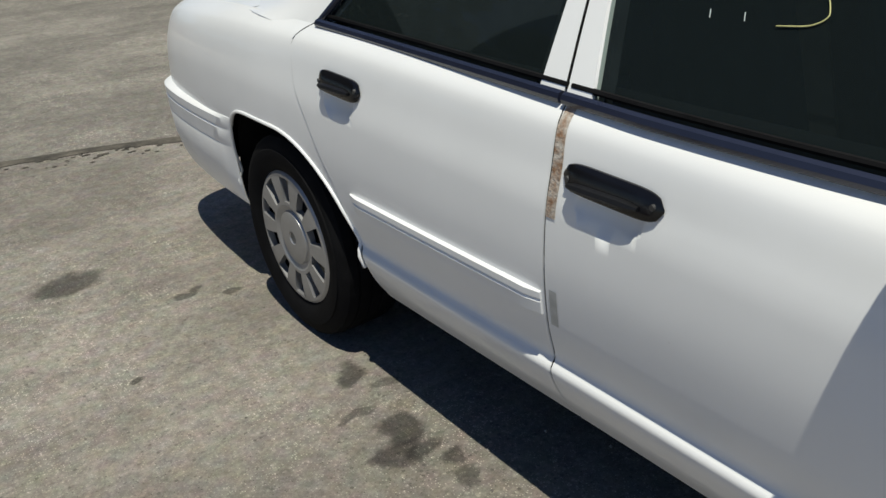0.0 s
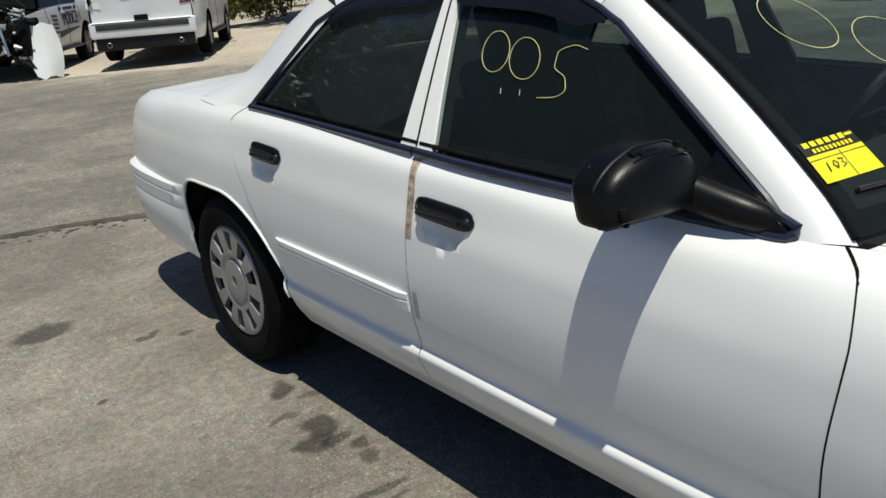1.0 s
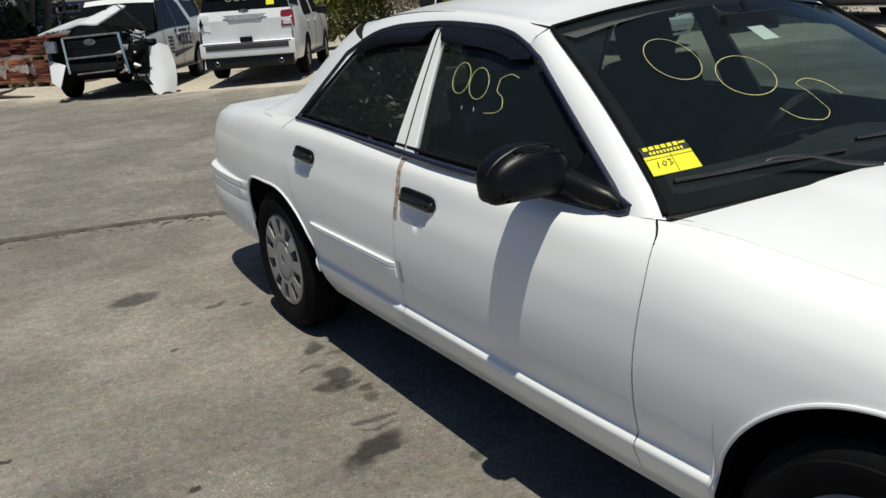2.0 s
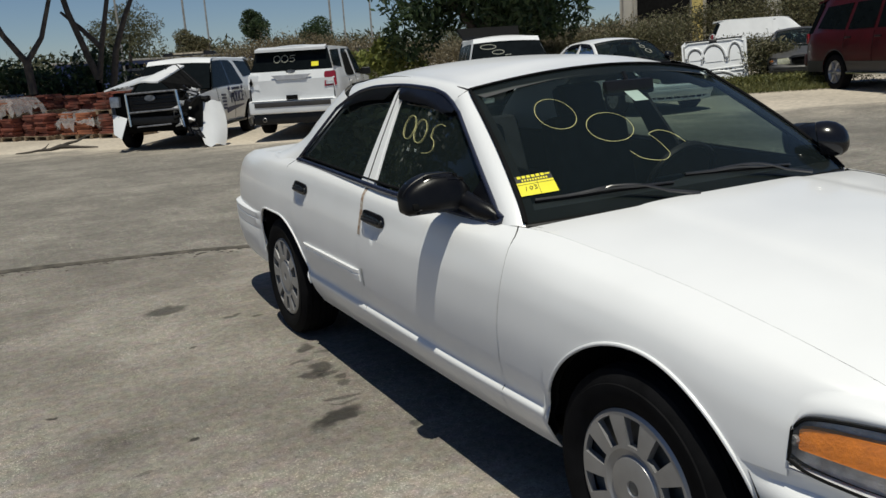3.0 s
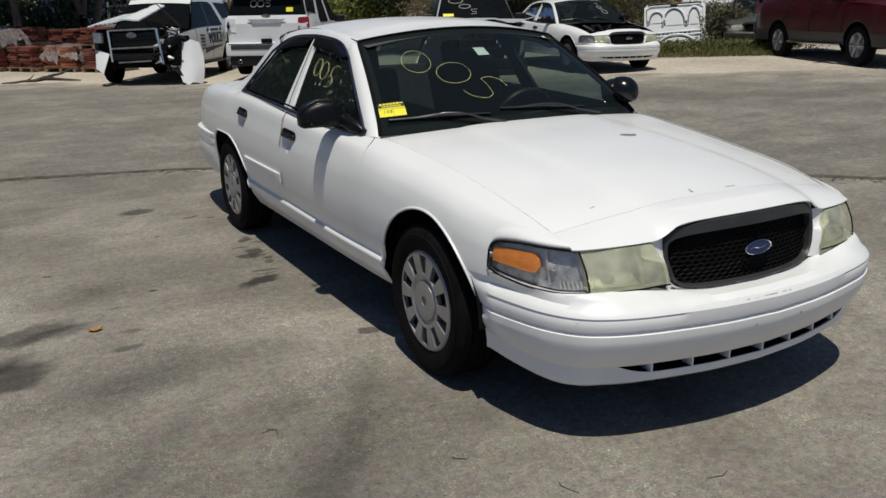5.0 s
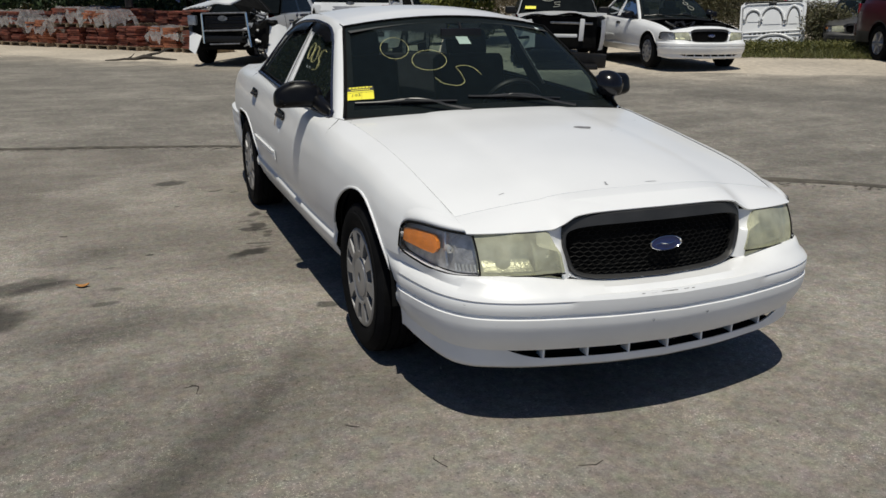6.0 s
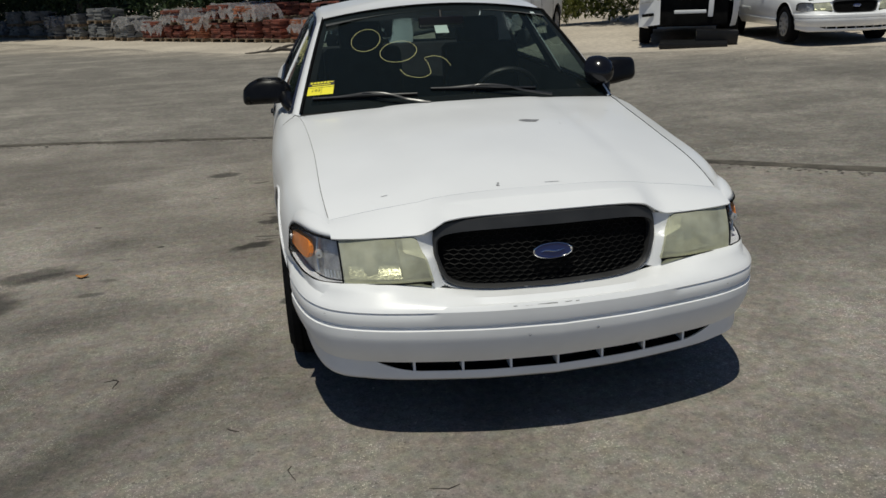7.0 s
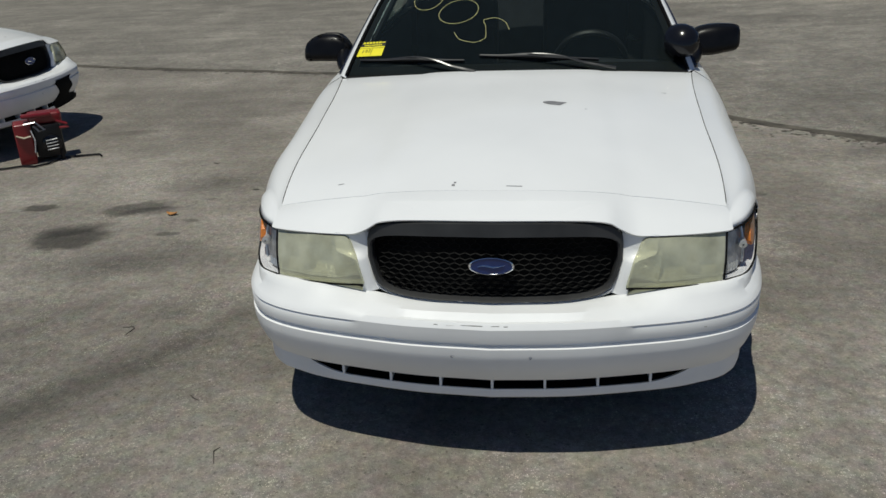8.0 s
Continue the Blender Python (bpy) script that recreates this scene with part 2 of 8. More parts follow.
def hood_z(x, y):
    zc = crv([(-0.95, 0.748), (-0.85, 0.780), (-0.74, 0.804), (-0.55, 0.838), (-0.3, 0.868), (0.0, 0.898), (0.3, 0.918), (0.55, 0.932), (0.75, 0.925)])(y)
    e = BELT(y) - 0.004
    xs = TOP(y)
    r = min(1.0, abs(x) / xs)
    z = zc - (zc - e) * r**2.3
    z += 0.007 * max(0, 1 - (abs(x) / 0.40) ** 10) if abs(x) < 0.40 else 0
    return z


def hood_rear(x):
    return 0.54 + 0.13 * (abs(x) / 0.765) ** 2


def hood_front(x):
    return -0.735 + 0.10 * (abs(x) / 0.70) ** 1.8


def screen(u, v):
    """The windscreen: u across (-1..1), v up (0..1)."""
    a = u * u
    xb, yb, zb = 0.772 * u, 0.555 + 0.145 * a, 0.928 - 0.024 * a
    xt, yt, zt = 0.612 * u, 1.150 + 0.060 * a, 1.374 - 0.058 * a
    k = math.sin(math.pi * v) * 0.012
    return Vector((lerp(xb, xt, v), lerp(yb, yt, v) - k, lerp(zb, zt, v) + k))


def rear_screen(u, v):
    a = u * u
    xb, yb, zb = 0.66 * u, 3.30 - 0.07 * a, 0.975 - 0.01 * a
    xt, yt, zt = 0.565 * u, 2.70 - 0.06 * a, 1.372 - 0.035 * a
    k = math.sin(math.pi * v) * 0.02
    return Vector((lerp(xb, xt, v), lerp(yb, yt, v) + k, lerp(zb, zt, v) + k))


ROOF_C = crv([(1.05, 1.372), (1.3, 1.408), (1.6, 1.427), (1.9, 1.432), (2.2, 1.424), (2.5, 1.398), (2.72, 1.366)])


LONG = crv([(-1.2, -1.252), (-1.03, -1.074), (-0.814, -0.848), (-0.44, -0.465), (0.0, -0.004), (0.42, 0.40), (0.74, 0.69), (1.5, 1.467), (1.77, 1.735), (2.5, 2.450), (2.955, 2.913), (3.4, 3.335), (4.38, 4.16), (4.7, 4.42)])
WIDE = crv([(-1.2, 1.055), (-0.45, 1.055), (0.0, 1.032), (0.7, 1.030), (1.7, 1.021), (4.7, 1.020)])
TALL = crv([(0.0, 0.0), (0.2, 0.020), (0.3, 0.024), (0.6, 0.026), (0.8, 0.033), (0.9, 0.047), (1.0, 0.050), (1.5, 0.056)])
WHEEL_SIZE = 1.05


def true_proportions(p):
    """From the drawing's measures to the car's: a longer nose, a wider and taller body, a windscreen laid further back."""
    back = min(1.0, max(0.0, (p.z - 0.95) / 0.34))
    fade = min(1.0, max(0.0, (2.5 - p.y) / 1.2))
    return Vector((p.x * WIDE(p.y), LONG(p.y) + 0.09 * back * fade * fade, p.z + TALL(p.z)))


def proportion(car):
    for ob in car.children_recursive:
        wheel = next((o for o in (ob, ob.parent) if o.name.split(".")[0] == "wheel"), None)
        if wheel is None:
            for v in ob.data.vertices:
                v.co = true_proportions(v.co)
        else:
            sg = 1 if ob.data.vertices[0].co.x > 0 else -1
            front = ob.data.vertices[0].co.y < 1.5
            old = Vector((sg * (0.790 if front else 0.838), 0.0 if front else 2.955, 0.321))
            hub = Vector((sg * (0.810 if front else 0.852), LONG(old.y), 0.332))
            for v in ob.data.vertices:
                d = v.co - old
                v.co = hub + Vector((d.x, d.y * WHEEL_SIZE, d.z * WHEEL_SIZE))
        ob.data.update()


def build_sedan(paint):
    car = thing("sedan", "white four-door police-type sedan with missing mirror cover", "car")
    # bonnet
    bm = bmesh.new()
    rows = []
    for i in range(41):
        s = i / 40
        row = []
        for j in range(49):
            u = j / 24 - 1
            u = math.copysign(abs(u) ** 0.85, u)
            y0, y1 = hood_front(u * 0.70) , hood_rear(u * 0.765)
            y = lerp(y0, y1, s)
            x = u * (TOP(y) - 0.006)
            row.append((x, y, hood_z(x, y)))
        rows.append(row)
    grid(bm, rows, flip=True)
    rim(bm, (0, 0, -1), 0.006)
    part("hood", bm, paint, car)
    for sgn in (1, -1):
        flip = sgn < 0
        # wing
        ss = sorted(set(list(np.linspace(0, 1, 50)) + [0.02]))
        R = ARCH[0][2]
        y_to_s = lambda y: (y + 0.44) / (0.62 + 0.44)
        arch = [y_to_s(R * math.cos(t)) for t in np.linspace(0.02, math.pi - 0.02, 44)] + [y_to_s(R * 1.004), y_to_s(-R * 1.004)]
        ss = sorted(set([round(s, 5) for s in list(np.linspace(0, 1, 26)) + arch if 0 <= s <= 1]))
        fl = crv([(0, -0.44), (0.80, -0.44), (0.86, -0.47), (0.93, -0.56), (1.0, -0.66)])
        fr = lambda v: DOOR_F(v) - G
        bm = flank_panel(sgn, fl, fr, ss, low=lambda y: 0.545 if y < -0.3 else 0, depth=0)
        bm.verts.ensure_lookup_table()
        edge = [v for v in list(bm.verts)[:34] if v.co.z > 0.645]
        lt = [crv(list(zip(range(6), [p[i] for p in LAMP_TOP]))) for i in range(3)]
        prev = None
        for i, v in enumerate(edge):
            k = 5 * (1 - i / (len(edge) - 1))
            p = Vector((-sgn * lt[0](k), lt[1](k), lt[2](k) + 0.006))
            col = [v] + [bm.verts.new(v.co.lerp(p, t) + Vector((-sgn * 0.5, -0.6, 0.5)) * 0.010 * math.sin(math.pi * t)) for t in (0.25, 0.5, 0.75, 1.0)]
            if prev:
                for q in range(4):
                    f = (prev[q], prev[q + 1], col[q + 1], col[q])
                    bm.faces.new(f if sgn > 0 else f[::-1])
            prev = col
        bmesh.ops.recalc_face_normals(bm, faces=bm.faces)
        rim(bm, (sgn, 0, -0.15), 0.006)
        part("front_fender", bm, paint, car)
        # doors
        cup = lambda y, z: 0.020 * max(0, 1 - ((y - 1.612) / 0.078) ** 2 - ((z - 0.786) / 0.046) ** 2) ** 0.6
        ss1 = sorted(set(list(np.linspace(0, 1, 36)) + list(np.linspace(0.76, 0.98, 40))))
        vv1 = sorted(set(list(np.linspace(0, 1, 34)) + list(np.linspace(0.70, 0.86, 22))))
        bm = flank_panel(sgn, lambda v: DOOR_F(v) + G, lambda v: DOOR_M(v) - G, ss1, vv=vv1, dent=cup)
        fd = part("front_door", bm, paint, car)
        cup = lambda y, z: 0.020 * max(0, 1 - ((y - 2.553) / 0.070) ** 2 - ((z - 0.816) / 0.046) ** 2) ** 0.6
        ss2 = sorted(set(list(np.linspace(0, 1, 40)) + list(np.linspace(0.62, 0.92, 36))))
        bm = flank_panel(sgn, lambda v: DOOR_M(v) + G, lambda v: DOOR_R(v) - G, ss2, vv=vv1, dent=cup)
        rd = part("rear_door", bm, paint, car)
        # rear quarter
        yy = lambda y: (y - 2.50) / (4.36 - 2.50)
        a, b, c, d = ARCH[1]
        arch = [yy(a + c * math.cos(t)) for t in np.linspace(0.02, math.pi - 0.02, 44)] + [yy(a + c * 1.004), yy(a - c * 1.004)]
        ss3 = sorted(set(round(s, 5) for s in list(np.linspace(0, 1, 40)) + arch if 0 <= s <= 1))
        bm = flank_panel(sgn, lambda v: DOOR_R(v) + G, lambda v: 4.36, ss3, low=lambda y: 0.60 if y > 3.3 else 0)
        part("quarter_panel", bm, paint, car)
        # near-black shell added behind the shut lines to block light through the gaps
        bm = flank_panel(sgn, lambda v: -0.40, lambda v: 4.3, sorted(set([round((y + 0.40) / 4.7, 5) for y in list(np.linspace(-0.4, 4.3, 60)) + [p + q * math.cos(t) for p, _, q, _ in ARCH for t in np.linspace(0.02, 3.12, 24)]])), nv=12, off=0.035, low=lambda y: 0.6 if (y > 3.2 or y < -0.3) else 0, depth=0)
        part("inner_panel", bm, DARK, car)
        # windscreen pillar
        bm = bmesh.new()
        rows = []
        for i in range(15):
            v = i / 14
            p = screen(-1.0, lerp(-0.02, 1.0, v))
            yq, zq = lerp(0.775, 1.262, v), lerp(0.893, 1.268, v)
            q = Vector((-gh(yq, zq), yq, zq))
            row = []
            for k in range(7):
                t = k / 6
                r = p.lerp(q, t) + Vector((-0.6, -0.5, 0.35)).normalized() * 0.014 * math.sin(math.pi * t)
                row.append((r.x * sgn, r.y, r.z))
            rows.append(row)
        grid(bm, rows, flip=not flip)
        part("windscreen_pillar", bm, paint, car)
        # rear pillar
        bm = bmesh.new()
        rows = []
        for i in range(16):
            v = lerp(-0.07, 1.0, i / 15)
            p = rear_screen(-1.0, v)
            if v < 0.25:
                p = p.lerp(Vector((-0.80, 3.42, 0.955)), (1 - v / 0.25) * 0.8)
            yq, zq = lerp(2.775, 2.42, v), lerp(0.955, 1.273, v)
            q = Vector((-gh(yq, zq), yq, zq))
            row = []
            for k in range(9):
                t = k / 8
                r = q.lerp(p, t) + Vector((-0.8, 0.3, 0.25)).normalized() * 0.03 * math.sin(math.pi * t)
                row.append((r.x * sgn, r.y, r.z))
            rows.append(row)
        grid(bm, rows, flip=not flip)
        part("rear_pillar", bm, paint, car)
        # dark strips put in the shut lines for the shade of their gaps
        for line in ([(DOOR_F(v), v) for v in np.linspace(0.0, 1, 30)], [(DOOR_M(v), v) for v in np.linspace(0, 1, 30)], [(DOOR_R(v), v) for v in np.linspace(0.36, 1, 30)]):
            bm = bmesh.new()
            tube(bm, [(-sgn * side(y, v, 0.005)[0], y, side(y, v)[1]) for y, v in line], 0.0035, n=6)
            part("door_seal", bm, DARK, car)
        # dark strip in the hood gap, its shade put in as a tube
        bm = bmesh.new()
        tube(bm, [(-sgn * (TOP(y) - 0.003), y, BELT(y) - 0.006) for y in np.linspace(-0.63, 0.66, 40)], 0.006, n=6)
        part("hood_seal", bm, DARK, car)
        # rolled lips of the wheel arches
        for a, b, c, d in ARCH:
            bm = bmesh.new()
            pts = []
            for t in np.linspace(0.16 if a > 1 else 0.42, math.pi - 0.10, 60):
                ct = math.cos(t)
                y = a + (0.425 * ct ** 0.25 if a > 1 and ct > 0 else c * ct)
                z = b + d * math.sin(t) + 0.002
                pts.append((-sgn * (flank(y, z) + 0.001), y, z))
            tube(bm, pts, 0.0055, n=8, up=(1, 0, 0))
            part("arch_lip", bm, paint, car)
    # roof with its side rails
    bm = bmesh.new()
    rows = []
    for i in range(37):
        s = i / 36
        row = []
        for sg in (-1, 1):
            half = []
            for j in range(17):
                t = j / 16
                if t <= 0.8:
                    u = t / 0.8
                    yf, yr = screen(u, 1.0).y, rear_screen(u, 1.0).y
                    y = lerp(yf, yr, s)
                    xe = lerp(0.612, 0.565, s) * u + 0.012 * math.sin(math.pi * s) * u
                    ze = lerp(1.316, 1.337, s) + 0.045 * math.sin(math.pi * s)
                    zc = lerp(lerp(1.374, 1.372, s), ROOF_C(y), min(1, 8 * s * (1 - s) + 0.0))
                    z = zc - (zc - ze) * u**2.2
                    half.append((xe, y, z))
                    last = (xe, y, z)
                else:
                    k = (t - 0.8) / 0.2
                    yq = lerp(1.262, 2.42, s)
                    zq = DLO_TOP(yq) + 0.0
                    q = (gh(yq, zq), yq, zq)
                    bul = 0.012 * math.sin(math.pi * k)
                    half.append((lerp(last[0], q[0], k) + bul, lerp(last[1], q[1], k), lerp(last[2], q[2], k) + bul))
            pts = [(-p[0], p[1], p[2]) for p in half[::-1]] if sg < 0 else [(p[0], p[1], p[2]) for p in half[1:]]
            row += pts
        rows.append(row)
    grid(bm, rows, flip=True)
    roof = part("roof", bm, paint, car)
    for sg in (1, -1):
        bm = bmesh.new()
        tube(bm, [(sg * (lerp(0.612, 0.565, s) + 0.012 * math.sin(math.pi * s)), lerp(screen(1, 1).y, rear_screen(1, 1).y, s), lerp(1.316, 1.337, s) + 0.045 * math.sin(math.pi * s) + 0.001) for s in np.linspace(0.0, 1, 30)], 0.0035, n=6)
        part("roof_seam", bm, RUBBER, roof)
    bm = bmesh.new()
    lathe(bm, [(0.0, 0.030), (0.010, 0.026), (0.020, 0.016), (0.024, 0.001)], 16, "z", (-0.06, 2.52, ROOF_C(2.52) - 0.002))
    part("antenna_base", bm, BLACK_PLASTIC, roof)
    # boot lid and tail
    bm = bmesh.new()
    rows = []
    for i in range(15):
        s = i / 14
        rows.append([])
        for j in range(25):
            u = j / 12 - 1
            y = lerp(3.24 + 0.05 * (1 - u * u), 4.36 + 0.05 * (1 - u * u), s)
            x = u * (TOP(min(y, 4.36)))
            z = BELT(min(y, 4.36)) + (0.03 - 0.015 * s) * (1 - u * u) 
            rows[-1].append((x, y, z))
    for zz, dy in ((0.86, 0.03), (0.75, 0.045), (0.62, 0.05)):
        rows.append([(p[0] * (1 + 0.05 * (0.9 - zz)), p[1] + dy, zz) for p in rows[14]])
    grid(bm, rows, flip=True)
    part("trunk_lid", bm, paint, car)
    for step in SEDAN_STEPS:
        step(car, paint)
    proportion(car)
    return car



# ---- the sedan's parts ----
def lens(name, tint, haze, amount, rough=0.12):
    """A clouded plastic lens: partly see-through, partly milky, with a gloss."""
    m = bpy.data.materials.new(name)
    m.use_nodes = True
    nt = m.node_tree
    p = nt.nodes["Principled BSDF"]
    p.inputs["Roughness"].default_value = rough
    p.inputs["Coat Weight"].default_value = 0.6
    tc, n = nt.nodes.new("ShaderNodeTexCoord"), nt.nodes.new("ShaderNodeTexNoise")
    n.inputs["Scale"].default_value, n.inputs["Detail"].default_value = 9, 5
    ramp = nt.nodes.new("ShaderNodeValToRGB")
    ramp.color_ramp.elements[0].color = (*[c * 0.82 for c in haze], 1)
    ramp.color_ramp.elements[1].color = (*haze, 1)
    nt.links.new(tc.outputs["Object"], n.inputs["Vector"])
    nt.links.new(n.outputs["Fac"], ramp.inputs["Fac"])
    nt.links.new(ramp.outputs[0], p.inputs["Base Color"])
    tr, mx = nt.nodes.new("ShaderNodeBsdfTransparent"), nt.nodes.new("ShaderNodeMixShader")
    tr.inputs["Color"].default_value = (*tint, 1)
    rng = nt.nodes.new("ShaderNodeMapRange")
    rng.inputs["From Min"].default_value, rng.inputs["From Max"].default_value = 0.3, 0.7
    rng.inputs["To Min"].default_value, rng.inputs["To Max"].default_value = amount * 0.72, min(1, amount * 1.28)
    nt.links.new(n.outputs["Fac"], rng.inputs["Value"])
    nt.links.new(rng.outputs[0], mx.inputs["Fac"])
    nt.links.new(tr.outputs[0], mx.inputs[1])
    nt.links.new(p.outputs[0], mx.inputs[2])
    nt.links.new(mx.outputs[0], nt.nodes["Material Output"].inputs["Surface"])
    return m


GRILLE_BLACK = mat("matt_black_grille", (0.006, 0.006, 0.006), 0.6, spec=0.10, vary=0.3, scale=12)
GRILLE_FRAME = mat("black_grille_frame", (0.034, 0.034, 0.035), 0.46, spec=0.5, vary=0.3, scale=9, bump=0.05, bump_scale=400)
HAZY = lens("yellowed_headlight_lens", (0.88, 0.88, 0.72), (0.78, 0.78, 0.60), 0.52)
CLEAR = lens("clear_lamp_lens", (0.96, 0.96, 0.97), (0.60, 0.61, 0.63), 0.06, 0.08)
AMBER = mat("amber_reflector", (0.95, 0.26, 0.010), 0.30, vary=0.2, scale=30, coat=0.5, bump=0.3, bump_scale=120)
REFLECTOR = mat("lamp_reflector", (0.80, 0.81, 0.80), 0.30, metal=0.6, vary=0.2, scale=25, bump=0.25, bump_scale=70)
LAMP_GREY = mat("dull_grey_reflector", (0.48, 0.48, 0.485), 0.32, metal=0.5, vary=0.35, scale=30, bump=0.4, bump_scale=90)
LAMP_BACK = mat("lamp_housing", (0.16, 0.16, 0.15), 0.5, vary=0.3, scale=20)
BADGE_BLUE = mat("blue_enamel", (0.012, 0.03, 0.14), 0.18, vary=0.1, coat=0.6)
RUST = mat("rusty_bare_edge", (0.52, 0.48, 0.43), 0.8, second=(0.27, 0.15, 0.08), scale=60, bump=0.4, bump_scale=150)
TAPE = mat("grey_tape_residue", (0.50, 0.50, 0.48), 0.6, vary=0.2, scale=30)
YELLOW = mat("yellow_sticker", (0.90, 0.80, 0.02), 0.5, vary=0.05, scale=20)
STICK_BLACK = mat("black_sticker", (0.015, 0.015, 0.015), 0.5)
PAPER = mat("pale_paper", (0.62, 0.70, 0.68), 0.6, vary=0.1)
INK = mat("dark_ink", (0.05, 0.05, 0.05), 0.6)
CRAYON = mat("yellow_paint_marker", (0.66, 0.63, 0.28), 0.7, vary=0.25, scale=60, bump=0.2)
BUMPER_WHITE = mat("white_bumper_plastic_paint", (0.875, 0.88, 0.885), 0.36, vary=0.05, scale=5, coat=0.25, bump=0.01, bump_scale=200)
SCUFF = mat("grey_scuffed_paint", (0.58, 0.57, 0.55), 0.7, vary=0.4, scale=90)
CHIP = mat("bare_grey_primer", (0.22, 0.22, 0.23), 0.7, vary=0.3, scale=40)
MIRROR_BLACK = mat("satin_black_mirror_plastic", (0.005, 0.005, 0.006), 0.34, spec=0.22, vary=0.3, scale=14, bump=0.05, bump_scale=300)
# black lifted to grey for the sky that the arms reflect
WIPER = mat("lifted_black_wiper", (0.030, 0.030, 0.032), 0.30, spec=0.6, vary=0.3, scale=12)
SKIN_GREY = mat("hazed_grey_plastic", (0.06, 0.06, 0.062), 0.5, vary=0.3, scale=14, bump=0.05)

PLAN = [(0, -1.036), (0.2, -1.022), (0.41, -0.985), (0.600, -0.932), (0.728, -0.850), (0.798, -0.724), (0.830, -0.585), (0.849, -0.46), (0.859, -0.395)]
LIP = [(0, -0.922, 0.514), (0.2, -0.917, 0.515), (0.350, -0.894, 0.528), (0.52, -0.862, 0.560), (0.664, -0.822, 0.559), (0.764, -0.718, 0.551), (0.810, -0.578, 0.557), (0.837, -0.45, 0.565), (0.854, -0.335, 0.545)]
_k = list(range(len(PLAN)))
PLAN_O, PLAN_Y = crv(list(zip(_k, [p[0] for p in PLAN]))), crv(list(zip(_k, [p[1] for p in PLAN])))
LIP_O, LIP_Y, LIP_Z = (crv(list(zip(_k, [p[i] for p in LIP]))) for i in range(3))
LEVELS = [(0.520, 0.030), (0.506, 0.012), (0.496, 0.004), (0.490, 0.0), (0.485, 0.004), (0.478, 0.0), (0.455, 0.0), (0.443, 0.002), (0.438, 0.016), (0.430, 0.016), (0.425, 0.0), (0.402, 0.0), (0.390, 0.002), (0.36, 0.010), (0.318, 0.030), (0.291, 0.050), (0.253, 0.060), (0.236, 0.060), (0.224, 0.064), (0.212, 0.080), (0.206, 0.11)]


DUCT = [z for z, _ in LEVELS].index(0.291)


def plan_point(k, inset):
    o, y = PLAN_O(k), PLAN_Y(k)
    a, b = max(k - 0.05, 0), min(k + 0.05, len(PLAN) - 1)
    t = Vector((PLAN_O(b) - PLAN_O(a), PLAN_Y(b) - PLAN_Y(a)))
    t = t.normalized() if t.length else Vector((1, 0))
    n = Vector((t.y, -t.x))
    return o - n.x * inset, y - n.y * inset


